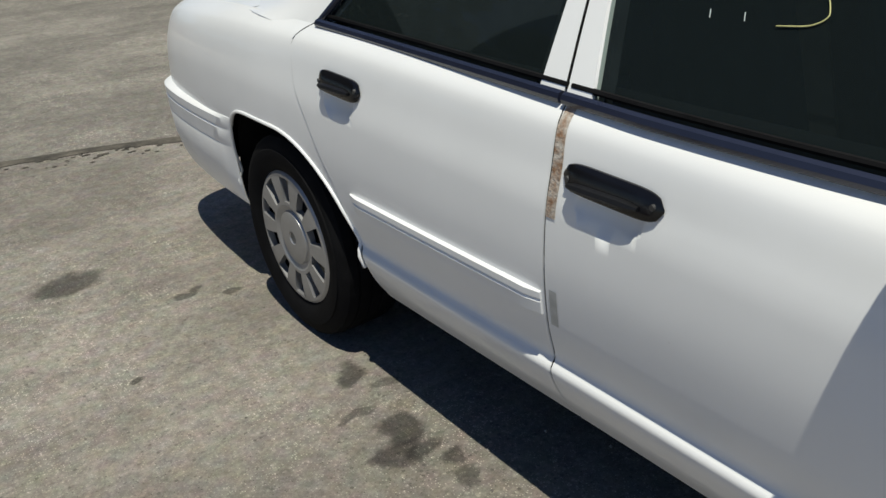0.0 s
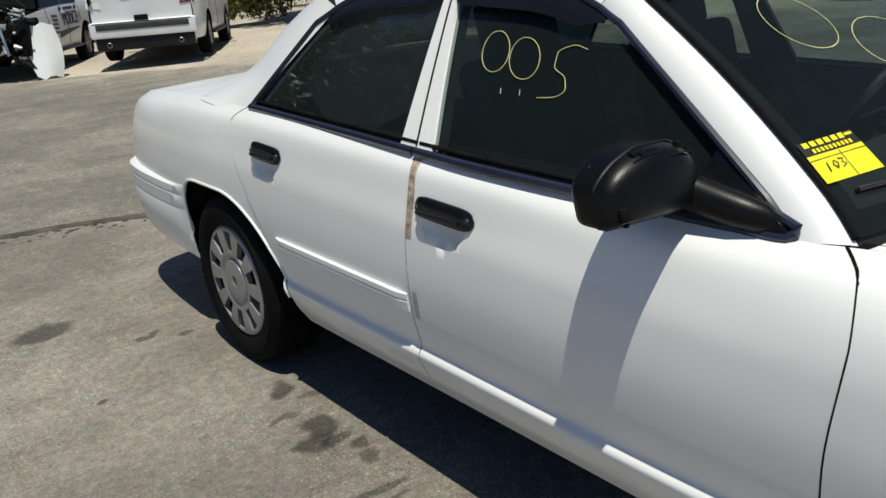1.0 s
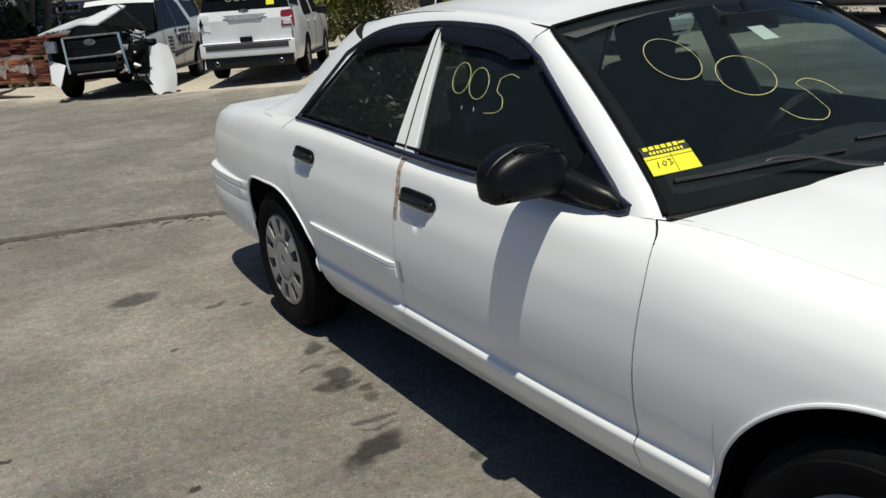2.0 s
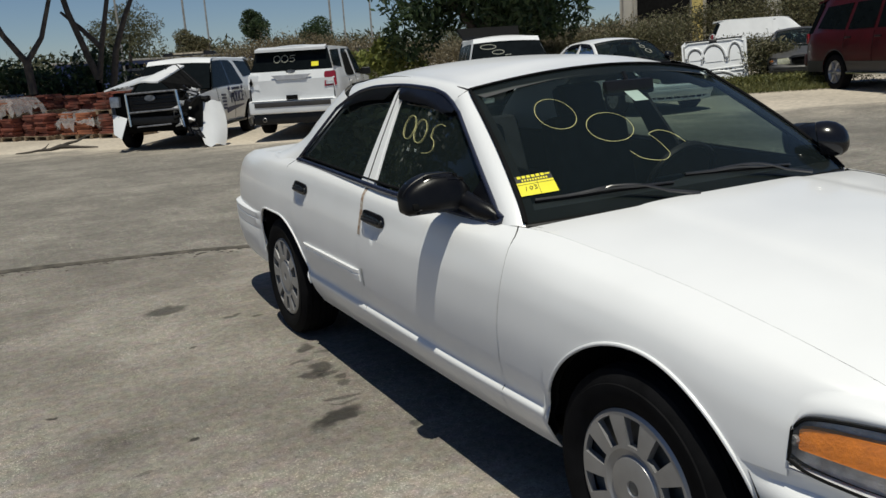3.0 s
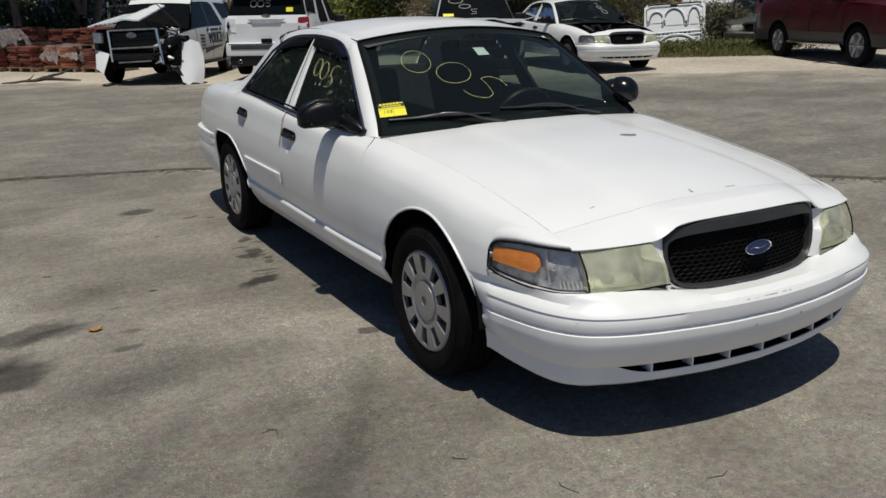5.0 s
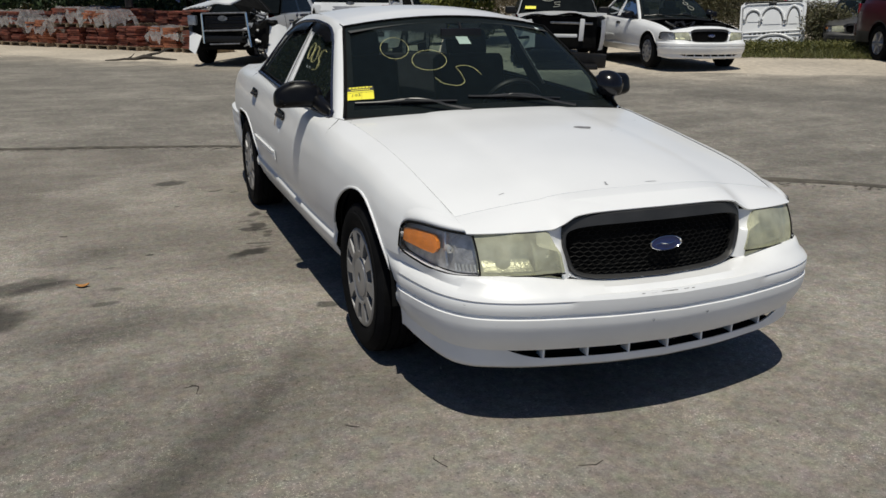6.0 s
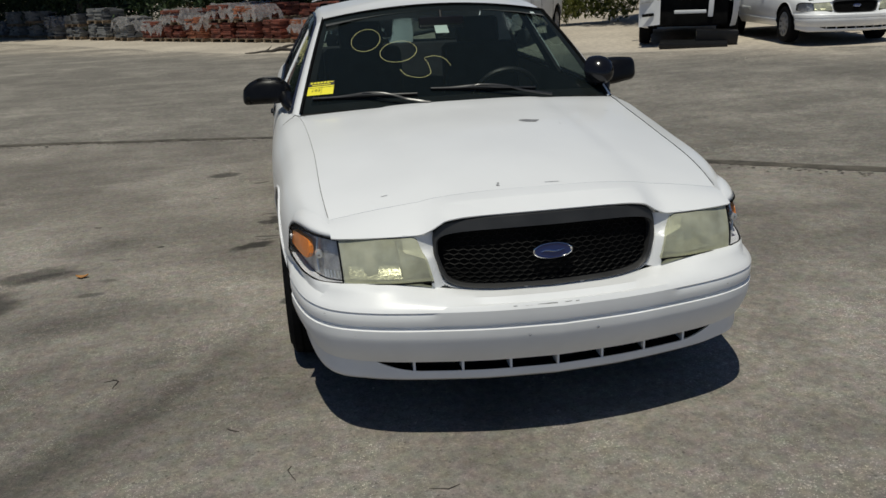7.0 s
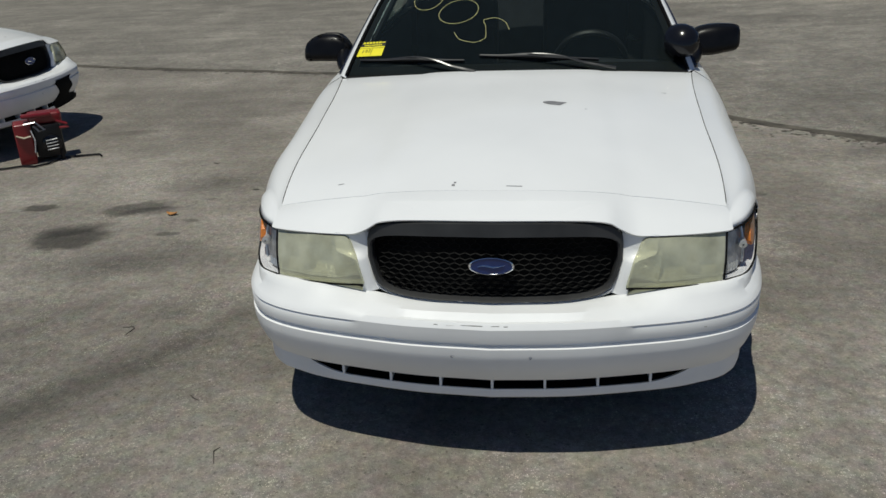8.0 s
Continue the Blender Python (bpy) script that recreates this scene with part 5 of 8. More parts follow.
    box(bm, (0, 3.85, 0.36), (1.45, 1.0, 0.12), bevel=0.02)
    # two nose filler boxes, added to block light through the engine bay
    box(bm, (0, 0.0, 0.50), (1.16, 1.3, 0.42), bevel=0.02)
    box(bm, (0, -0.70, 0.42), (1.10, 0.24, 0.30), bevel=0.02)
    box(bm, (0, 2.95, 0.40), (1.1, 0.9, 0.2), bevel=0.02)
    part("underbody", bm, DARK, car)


def sedan_cabin(car, paint):
    bm = bmesh.new()
    rows = []
    us = np.linspace(-1, 1, 21)
    for dy, z in ((0.03, 0.905), (0.25, 0.90), (0.42, 0.885), (0.47, 0.84), (0.45, 0.60)):
        rows.append([(0.74 * u, hood_rear(0.765 * u) + dy + (0.08 if dy > 0.1 else 0.0) , z + (0.02 * math.exp(-((u - 0.5) / 0.25) ** 2) if dy > 0.3 else 0) - 0.012 * u * u) for u in us])
    grid(bm, rows)
    part("dashboard", bm, CABIN, car)
    for sg in (1, -1):
        bm = bmesh.new()
        rows = []
        for z in (0.45, 0.85, 0.93):
            rows.append([(-sg * (0.80 - 0.01 * (z > 0.9) - 0.05 * max(0, (1.4 - y))), y, z + 0.03 * (y - 0.8) / 2 * (z > 0.9)) for y in np.linspace(0.75, 2.8, 12)])
        grid(bm, rows)
        part("door_lining", bm, CABIN, car)
        m = pose(0, 0, 0, -14, 0, 0)
        bm = bmesh.new()
        box(bm, (-sg * 0.37, 1.48, 0.52), (0.50, 0.52, 0.16), bevel=0.05, seg=3)
        box(bm, (-sg * 0.37, 1.80, 0.82), (0.48, 0.13, 0.62), m, bevel=0.05, seg=3)
        seat = part("front_seat", bm, CABIN, car)
        bm = bmesh.new()
        box(bm, (-sg * 0.37, 1.90, 1.19), (0.27, 0.10, 0.17), m, bevel=0.04, seg=3)
        part("headrest", bm, CABIN, seat)
    bm = bmesh.new()
    box(bm, (0, 2.55, 0.52), (1.35, 0.52, 0.18), bevel=0.05, seg=3)
    box(bm, (0, 2.90, 0.80), (1.30, 0.14, 0.55), pose(0, 0, 0, -20, 0, 0), bevel=0.05, seg=3)
    part("rear_seat", bm, CABIN, car)
    bm = bmesh.new()
    grid(bm, [[(x, 2.98, 0.95), (x, 3.26, 0.965)] for x in np.linspace(-0.62, 0.62, 5)])
    part("parcel_shelf", bm, CABIN, car)
    bm = bmesh.new()
    ring = [(0.37 + 0.175 * math.cos(t), 1.20 - 0.08 * math.sin(t), 0.865 + 0.150 * math.sin(t)) for t in np.linspace(0, 2 * math.pi, 33)]
    tube(bm, ring, 0.015, n=8, caps=False)
    box(bm, (0.37, 1.19, 0.86), (0.32, 0.03, 0.05), bevel=0.01)
    tube(bm, [(0.37, 1.19, 0.86), (0.37, 0.95, 0.80)], 0.03, n=8)
    part("steering_wheel", bm, BLACK_PLASTIC, car)
    bm = bmesh.new()
    box(bm, (0.0, 1.02, 1.285), (0.24, 0.03, 0.06), bevel=0.012)
    tube(bm, [(0, 1.02, 1.30), (0, 1.05, 1.345)], 0.008, n=6)
    part("rear_view_mirror", bm, BLACK_PLASTIC, car)
    bm = bmesh.new()
    rows = []
    for y in np.linspace(1.12, 2.66, 12):
        rows.append([(x, y, ROOF_C(y) - 0.035 - 0.06 * (x / 0.6) ** 2) for x in np.linspace(-0.6, 0.6, 9)])
    grid(bm, rows)
    part("headliner", bm, mat("dark_headliner", (0.07, 0.07, 0.07), 0.9, vary=0.1), car)
    bm = bmesh.new()
    grid(bm, [[(-0.78, 0.7, 0.36), (0.78, 0.7, 0.36)], [(-0.78, 3.0, 0.36), (0.78, 3.0, 0.36)]])
    part("cabin_floor", bm, CABIN, car)
    bm = bmesh.new()
    grid(bm, [[(-0.72, y, z), (0.72, y, z)] for y, z in ((0.45, 0.86), (0.62, 0.70), (0.70, 0.36))])
    part("bulkhead", bm, DARK, car)


SEDAN_STEPS = (sedan_front, sedan_tail, sedan_glass, sedan_fittings, sedan_wheels, sedan_cabin)
SEDAN = build_sedan(WHITE)


# ---- ground ----
SEAM = [(-60, 24), (-30, 13.6), (-12, 8.5), (-6, 6.85), (-4.4, 6.42), (-3.0, 6.12), (-2.4, 5.98), (-1.4, 5.75), (-0.53, 5.42), (0.6, 4.68), (1.5, 3.78), (2.05, 3.22), (2.75, 2.68), (3.4, 2.13), (3.9, 1.68), (5.3, -0.2), (9, -4.5), (25, -22), (60, -60)]
VERGE = [(-60, 78), (-30, 52), (-14, 34), (-6, 23.6), (-2.9, 19.9), (-1.0, 18.4), (1.5, 15.9), (5, 13.0), (9.5, 9.75), (12.0, 7.4), (16, 3.4), (25, -5), (60, -42)]


def sample(line, n):
    d = [0.0]
    for a, b in zip(line, line[1:]):
        d.append(d[-1] + math.hypot(b[0] - a[0], b[1] - a[1]))
    fx, fy = crv(list(zip(d, [p[0] for p in line]))), crv(list(zip(d, [p[1] for p in line])))
    return [(fx(s), fy(s)) for s in np.linspace(0, d[-1], n)]


def pavement_mat(name, base, stains, rough=0.92, grain=260.0, big=0.18, worn=(0.42, 0.40, 0.36), specks=1.4, verge_dust=False):
    """Weathered asphalt: grit, patches worn pale, dark stains at given places (x, y, half length, half width, turn, strength)."""
    m = bpy.data.materials.new(name)
    m.use_nodes = True
    nt = m.node_tree
    N, L = nt.nodes, nt.links
    p = N["Principled BSDF"]
    geo = N.new("ShaderNodeNewGeometry")

    def noise_node(scale, detail=6, rough_=0.55):
        n = N.new("ShaderNodeTexNoise")
        n.inputs["Scale"].default_value, n.inputs["Detail"].default_value, n.inputs["Roughness"].default_value = scale, detail, rough_
        L.new(geo.outputs["Position"], n.inputs["Vector"])
        return n

    def ramp(src, a, b, lo, hi):
        r = N.new("ShaderNodeMapRange")
        r.interpolation_type = "SMOOTHSTEP"
        r.inputs["From Min"].default_value, r.inputs["From Max"].default_value = a, b
        r.inputs["To Min"].default_value, r.inputs["To Max"].default_value = lo, hi
        L.new(src, r.inputs["Value"])
        return r.outputs[0]

    def speck(scale):
        v = N.new("ShaderNodeTexVoronoi")
        v.voronoi_dimensions = "2D"
        v.inputs["Scale"].default_value = scale
        L.new(geo.outputs["Position"], v.inputs["Vector"])
        split = N.new("ShaderNodeSeparateColor")
        L.new(v.outputs["Color"], split.inputs[0])
        dot = ramp(v.outputs["Distance"], 0.20, 0.42, 1.0, 0.0)
        pale = mul(dot, ramp(split.outputs[0], 0.76, 0.88, 0.0, 1.0))
        dark = mul(dot, ramp(split.outputs[1], 0.93, 0.97, 0.0, 1.0))
        return pale, dark

    def mul(a, b):
        x = N.new("ShaderNodeMath")
        x.operation = "MULTIPLY"
        for i, v in enumerate((a, b)):
            if isinstance(v, (int, float)):
                x.inputs[i].default_value = v
            else:
                L.new(v, x.inputs[i])
        return x.outputs[0]

    def mask(dots):
        """Pale stone specks, thick in some patches and rare in others."""
        add = N.new("ShaderNodeMath")
        add.operation = "MULTIPLY_ADD"
        L.new(mul(dots, ramp(noise_node(1.7, 5, 0.65).outputs["Fac"], 0.42, 0.66, 0.25, 1.0)), add.inputs[0])
        add.inputs[1].default_value, add.inputs[2].default_value = specks, 0.96
        return add.outputs[0]

    wide, mid, grit, fine_ = noise_node(0.35, 4), noise_node(2.6, 7, 0.62), noise_node(grain, 3, 0.7), noise_node(grain * 0.30, 4, 0.7)
    coarse = noise_node(grain * 0.09, 5, 0.7)
    tone = mul(mul(ramp(wide.outputs["Fac"], 0.3, 0.7, 1 - big, 1 + big), ramp(mid.outputs["Fac"], 0.28, 0.72, 0.86, 1.12)), mul(ramp(grit.outputs["Fac"], 0.32, 0.70, 0.87, 1.14), mul(ramp(fine_.outputs["Fac"], 0.32, 0.68, 0.86, 1.14), ramp(coarse.outputs["Fac"], 0.3, 0.7, 0.80, 1.20))))
    stretch = N.new("ShaderNodeMapping")
    stretch.inputs["Rotation"].default_value = (0, 0, radians(-62))
    stretch.inputs["Scale"].default_value = (0.30, 3.2, 1)
    L.new(geo.outputs["Position"], stretch.inputs["Vector"])
    streak = N.new("ShaderNodeTexNoise")
    streak.inputs["Scale"].default_value, streak.inputs["Detail"].default_value = 1.0, 5
    L.new(stretch.outputs[0], streak.inputs["Vector"])
    tone = mul(tone, ramp(streak.outputs["Fac"], 0.30, 0.70, 0.90, 1.08))
    pale, dark = speck(grain * 0.62)
    pale2, dark2 = speck(grain * 0.24)
    tone = mul(mul(tone, mask(pale)), mul(mask(mul(pale2, 0.40)), mul(ramp(dark, 0.0, 1.0, 1.0, 0.5), ramp(dark2, 0.0, 1.0, 1.0, 0.62))))
    sep = N.new("ShaderNodeSeparateXYZ")
    warp = noise_node(7.0, 5)
    off = N.new("ShaderNodeVectorMath")
    off.operation = "MULTIPLY_ADD"
    L.new(warp.outputs["Color"], off.inputs[0])
    off.inputs[1].default_value = (0.16, 0.16, 0)
    sub = N.new("ShaderNodeVectorMath")
    sub.operation = "SUBTRACT"
    L.new(geo.outputs["Position"], off.inputs[2])
    L.new(off.outputs[0], sub.inputs[0])
    sub.inputs[1].default_value = (0.08, 0.08, 0)
    for x, y, a, b, turn, strength in stains:
        mp = N.new("ShaderNodeMapping")
        mp.vector_type = "TEXTURE"
        mp.inputs["Location"].default_value = (x, y, 0)
        mp.inputs["Rotation"].default_value = (0, 0, radians(turn))
        mp.inputs["Scale"].default_value = (a, b, 1)
        flatten = N.new("ShaderNodeVectorMath")
        flatten.operation = "MULTIPLY"
        flatten.inputs[1].default_value = (1, 1, 0)
        L.new(sub.outputs[0] if a < 0.35 else sub.outputs[0], flatten.inputs[0])
        L.new(flatten.outputs[0], mp.inputs["Vector"])
        ln = N.new("ShaderNodeVectorMath")
        ln.operation = "LENGTH"
        L.new(mp.outputs[0], ln.inputs[0])
        tone = mul(tone, ramp(ln.outputs["Value"], 0.62 if a < 0.35 else 0.1, 1.15 if a < 0.35 else 1.3, max(0.16, 1 - strength * (1.3 if a < 0.2 else 1.1)), 1.0))
    col = N.new("ShaderNodeMix")
    col.data_type = "RGBA"
    col.inputs[6].default_value, col.inputs[7].default_value = (*base, 1), (*worn, 1)
    L.new(ramp(noise_node(0.9, 6, 0.6).outputs["Fac"], 0.42, 0.70, 0.0, 0.85), col.inputs[0])
    hue = N.new("ShaderNodeMix")
    hue.data_type, hue.blend_type = "RGBA", "OVERLAY"
    hue.inputs[0].default_value = 0.16
    L.new(col.outputs[2], hue.inputs[6])
    L.new(noise_node(16, 4, 0.6).outputs["Color"], hue.inputs[7])
    col = hue
    if verge_dust:
        sand = N.new("ShaderNodeMix")
        sand.data_type = "RGBA"
        sand.inputs[7].default_value = (0.46, 0.405, 0.33, 1)
        L.new(hue.outputs[2], sand.inputs[6])
        away = N.new("ShaderNodeVectorMath")
        away.operation = "DOT_PRODUCT"
        away.inputs[1].default_value = (0.669, 0.743, 0)
        L.new(geo.outputs["Position"], away.inputs[0])
        L.new(mul(ramp(away.outputs["Value"], 10.6, 13.3, 0.0, 1.0), ramp(noise_node(0.7, 6, 0.62).outputs["Fac"], 0.30, 0.66, 0.25, 1.0)), sand.inputs[0])
        col = sand
    sc = N.new("ShaderNodeVectorMath")
    sc.operation = "SCALE"
    L.new(col.outputs[2], sc.inputs[0])
    L.new(tone, sc.inputs["Scale"])
    L.new(sc.outputs[0], p.inputs["Base Color"])
    p.inputs["Roughness"].default_value = rough
    bp = N.new("ShaderNodeBump")
    bp.inputs["Strength"].default_value, bp.inputs["Distance"].default_value = 0.55, 0.006
    L.new(grit.outputs["Fac"], bp.inputs["Height"])
    L.new(bp.outputs[0], p.inputs["Normal"])
    return m


# oil drips by the rear wheel
DRIPS = [(-1.172, 3.45, 0.05, 0.03, 0, 0.45), (-1.042, 3.36, 0.035, 0.02, 0, 0.45), (-1.502, 2.995, 0.04, 0.025, 20, 0.55), (-0.997, 2.575, 0.075, 0.055, 20, 0.5), (-0.922, 2.465, 0.04, 0.025, 0, 0.35), (-1.087, 2.38, 0.05, 0.025, 10, 0.4), (-1.027, 2.25, 0.085, 0.055, 60, 0.52), (-1.097, 2.165, 0.075, 0.06, 0, 0.48), (-1.022, 2.14, 0.07, 0.045, 30, 0.48)]
# single oil drops
DROPS = [(-0.964, 2.065, 0.05, 0.03, 40, 0.45), (-0.996, 1.98, 0.05, 0.03, 40, 0.4), (-2.002, 0.96, 0.08, 0.04, 0, 0.38), (-1.962, 1.21, 0.06, 0.04, 0, 0.35), (-1.752, 1.78, 0.03, 0.02, 0, 0.6), (-2.272, 2.4, 0.025, 0.02, 0, 0.6), (-1.992, 1.57, 0.04, 0.02, 0, 0.3), (-0.932, 0.57, 0.06, 0.05, 0, 0.5), (-0.912, 1.35, 0.05, 0.03, 0, 0.4)]
# oil spots
SPOTS = [(-1.512, 3.85, 0.16, 0.1, 10, 0.5), (-1.072, 1.81, 0.12, 0.018, -12, 0.4), (-1.092, 1.76, 0.11, 0.012, -12, 0.35), (-1.177, 1.615, 0.155, 0.075, 35, 0.62), (-3.082, 1.4, 0.14, 0.06, 10, 0.5), (1.388, 1.65, 0.1, 0.03, 10, 0.3)]
# broad damp and greasy patches
PATCHES = [(-1.72, -0.72, 0.62, 0.13, 50, 0.30), (-1.30, -0.18, 0.50, 0.10, 62, 0.26), (-2.25, -0.30, 0.9, 0.10, 50, 0.16), (-2.42, 1.40, 0.24, 0.13, 25, 0.5), (-2.08, 1.80, 0.42, 0.2, 20, 0.28), (-1.86, 0.66, 0.42, 0.26, 25, 0.42), (-2.57, 0.88, 0.24, 0.20, 10, 0.62), (-2.312, 0.5, 0.45, 0.3, 10, 0.3), (-2.632, 1.01, 0.26, 0.1, 25, 0.42), (-2.312, 1.35, 0.2, 0.08, 20, 0.4), (-2.262, 1.9, 0.45, 0.2, 20, 0.26), (-3.412, 3.3, 0.3, 0.1, 15, 0.25), (-1.512, -0.55, 0.7, 0.25, 50, 0.18), (-1.462, 0.05, 0.5, 0.2, 30, 0.16), (0.888, -1.45, 0.6, 0.4, 0, 0.1)]
STAINS = DRIPS + DROPS + SPOTS + PATCHES
LOT = pavement_mat("weathered_lot_asphalt", (0.222, 0.201, 0.172), STAINS, worn=(0.335, 0.306, 0.266))
ROAD = pavement_mat("worn_road_asphalt", (0.203, 0.187, 0.161), [(-6, 14, 3.0, 0.5, -35, 0.15), (4, 9, 5.0, 0.6, -38, 0.14), (9, 5, 4.0, 0.5, -40, 0.14)], grain=150, big=0.12, worn=(0.285, 0.262, 0.225), verge_dust=True)
EDGE_DIRT = mat("damp_dirt_seam", (0.10, 0.088, 0.070), 0.95, vary=0.5, scale=7, bump=0.6, bump_scale=60, fine=0.6)

bm = bmesh.new()
east = [-1500, -300, -60, -20, -6, 0, 1, 1.6, 2.2, 2.8, 3.6, 5, 8, 12, 17, 21.9, 22.1, 60, 300, 1500]
grid(bm, [[(x, y, rise(x) - 0.012) for x in east] for y in (-1500, -60, 0, 60, 1500)], flip=False)
tagged(part("ground", bm, SAND, None, flat=True), "pale sandy dirt verge and yard", "ground", kind="structure")
seam, verge = sample(SEAM, 160), [yard(*p) for p in sample(VERGE, 160)]
edge = [(x + 0.10 * math.sin(i * 1.7) * (i % 3), y + 0.12 * math.sin(i * 2.3)) for i, (x, y) in enumerate(verge)]
bm = bmesh.new()
grid(bm, [[(lerp(a[0], b[0], t), lerp(a[1], b[1], t), rise(lerp(a[0], b[0], t)) - 0.004) for a, b in zip(seam, edge)] for t in np.linspace(0, 1, 7)], flip=True)
tagged(part("road", bm, ROAD, None, flat=True), "worn grey asphalt road", "road", kind="structure")
bm = bmesh.new()
grid(bm, [[(x - 40 * t, y - 60 * t, rise(x - 40 * t)) for x, y in seam] for t in (0, 0.02, 0.04, 0.06, 0.09, 0.13, 0.2, 0.35, 0.6, 1)], flip=False)
tagged(part("pavement", bm, LOT, None, flat=True), "weathered oil-stained asphalt lot", "pavement", kind="structure")
bm = bmesh.new()
rnd = random.Random(4)
fine_seam = sample(SEAM, 900)
rows = []
for i, (x, y) in enumerate(fine_seam):
    w = 0.055 + 0.04 * noise.noise(Vector((x * 1.3, y * 1.3, 0))) + 0.02 * noise.noise(Vector((x * 9, y * 9, 3)))
    w2 = 0.065 + 0.06 * noise.noise(Vector((x * 2.1, y * 2.1, 7))) + 0.03 * noise.noise(Vector((x * 11, y * 11, 5)))
    rows.append([(a, b, rise(a) + h) for a, b, h in ((x - w2 * 0.4, y - max(0.01, w2), 0.0035), (x, y, 0.006), (x + w * 0.4, y + max(0.015, w), 0.0035))])
grid(bm, rows)
near = [p for p in fine_seam if -8 < p[0] < 7]
for _ in range(900):
    x, y = near[rnd.randrange(len(near))]
    away = abs(rnd.gauss(0, 0.13)) + 0.03
    c = Vector((x - 0.45 * away + rnd.uniform(-0.1, 0.1), y - 0.9 * away, 0.0))
    c.z = rise(c.x) + 0.004
    r = rnd.uniform(0.004, 0.016) * (1.2 - min(0.8, away * 2))
    n = rnd.randrange(5, 8)
    turn0 = rnd.uniform(0, 3)
    bm.faces.new([bm.verts.new(c + Vector((1.7 * r * rnd.uniform(0.6, 1.2) * math.cos(turn0 + 6.283 * i / n), r * rnd.uniform(0.6, 1.2) * math.sin(turn0 + 6.283 * i / n), 0))) for i in range(n)])
tagged(part("seam_dirt", bm, EDGE_DIRT, None), "damp dark dirt along the asphalt seam", "dirt", kind="stuff")

# loose bits on the asphalt
LEAF = mat("dry_brown_leaf", (0.42, 0.20, 0.06), 0.7, vary=0.3, scale=40, bump=0.3)
TWIG = mat("dark_twig", (0.07, 0.06, 0.05), 0.9, vary=0.3, scale=30)
bm = bmesh.new()
grid(bm, [[(-2.124 + 0.035 * u, 1.281 + 0.022 * v * (1 - u * u * 0.8), 0.004 + 0.012 * u * u + 0.008 * v * v) for v in np.linspace(-1, 1, 5)] for u in np.linspace(-1, 1, 8)])
tagged(part("dry_leaf", bm, LEAF), "curled dry brown leaf on the asphalt", "leaf")
for pts in ([(-0.936, -1.005), (-0.948, -1.03), (-0.934, -1.065), (-0.922, -1.095)], [(-1.68, -0.15), (-1.65, -0.18), (-1.665, -0.24)], [(-1.175, -0.69), (-1.15, -0.715), (-1.125, -0.725)], [(-1.71, -0.17), (-1.66, -0.165)], [(-0.50, -1.24), (-0.44, -1.26), (-0.40, -1.24)]):
    bm = bmesh.new()
    tube(bm, [(x, y, 0.003 + 0.003 * (i % 2)) for i, (x, y) in enumerate(pts)], [0.0012, 0.0018, 0.0016, 0.001][: len(pts)], n=5)
    tagged(part("twig", bm, TWIG), "small dark twig lying on the asphalt", "twig", "twigs")
bm = bmesh.new()
for _ in range(900):
    a, b = rnd.uniform(-4.5, 3.0), rnd.uniform(-3.0, 5.0)
    r = rnd.uniform(0.0025, 0.007)
    c = Vector((a, b, rise(a) + 0.001))
    vs = [bm.verts.new(c + Vector((r * math.cos(t), r * math.sin(t), 0))) for t in (0, 2.1, 4.2)]
    top = bm.verts.new(c + Vector((0, 0, r * 0.9)))
    for i in range(3):
        bm.faces.new((vs[i], vs[(i + 1) % 3], top))
tagged(part("gravel", bm, mat("loose_grit", (0.34, 0.31, 0.27), 0.9, vary=0.6, scale=3), None, flat=True), "loose grit and crumbs on the asphalt", "gravel", kind="stuff")


# ---- other vehicles ----
SUV_WHITE = mat("white_suv_paint", (0.80, 0.81, 0.82), 0.33, vary=0.06, scale=2, coat=0.3)
MAROON = mat("maroon_paint", (0.060, 0.005, 0.008), 0.34, spec=0.3, vary=0.15, scale=3, coat=0.12)
CLADDING = mat("grey_cladding", (0.048, 0.044, 0.043), 0.6, vary=0.2, scale=8)
NAVY = mat("navy_decal", (0.02, 0.03, 0.10), 0.4, vary=0.2)
TAIL_RED = mat("red_tail_lamp", (0.30, 0.012, 0.02), 0.15, vary=0.2, coat=0.6)
SUV_GLASS = mat("dark_suv_glass", (0.006, 0.008, 0.009), 0.22, spec=0.05, vary=0.2)
STEEL = mat("bare_bent_metal", (0.36, 0.36, 0.37), 0.35, metal=0.8, vary=0.5, scale=18, bump=0.3, bump_scale=30)
LAMP_WHITE = mat("clear_headlamp", (0.62, 0.63, 0.64), 0.12, vary=0.3, scale=14, coat=0.6)


def face(bm, pts):
    return bm.faces.new([bm.verts.new(p) for p in pts])


def slab(name, pts, inward, depth, material, parent, label="", bevel=0.0):
    """A plate with thickness from its outline."""
    bm = bmesh.new()
    f = face(bm, pts)
    r = bmesh.ops.extrude_face_region(bm, geom=[f])
    for v in r["geom"]:
        if isinstance(v, bmesh.types.BMVert):
            v.co += Vector(inward) * depth
    bmesh.ops.recalc_face_normals(bm, faces=bm.faces)
    if bevel:
        bmesh.ops.bevel(bm, geom=list(bm.edges), offset=bevel, segments=2, affect="EDGES")
    return part(name, bm, material, parent, label)


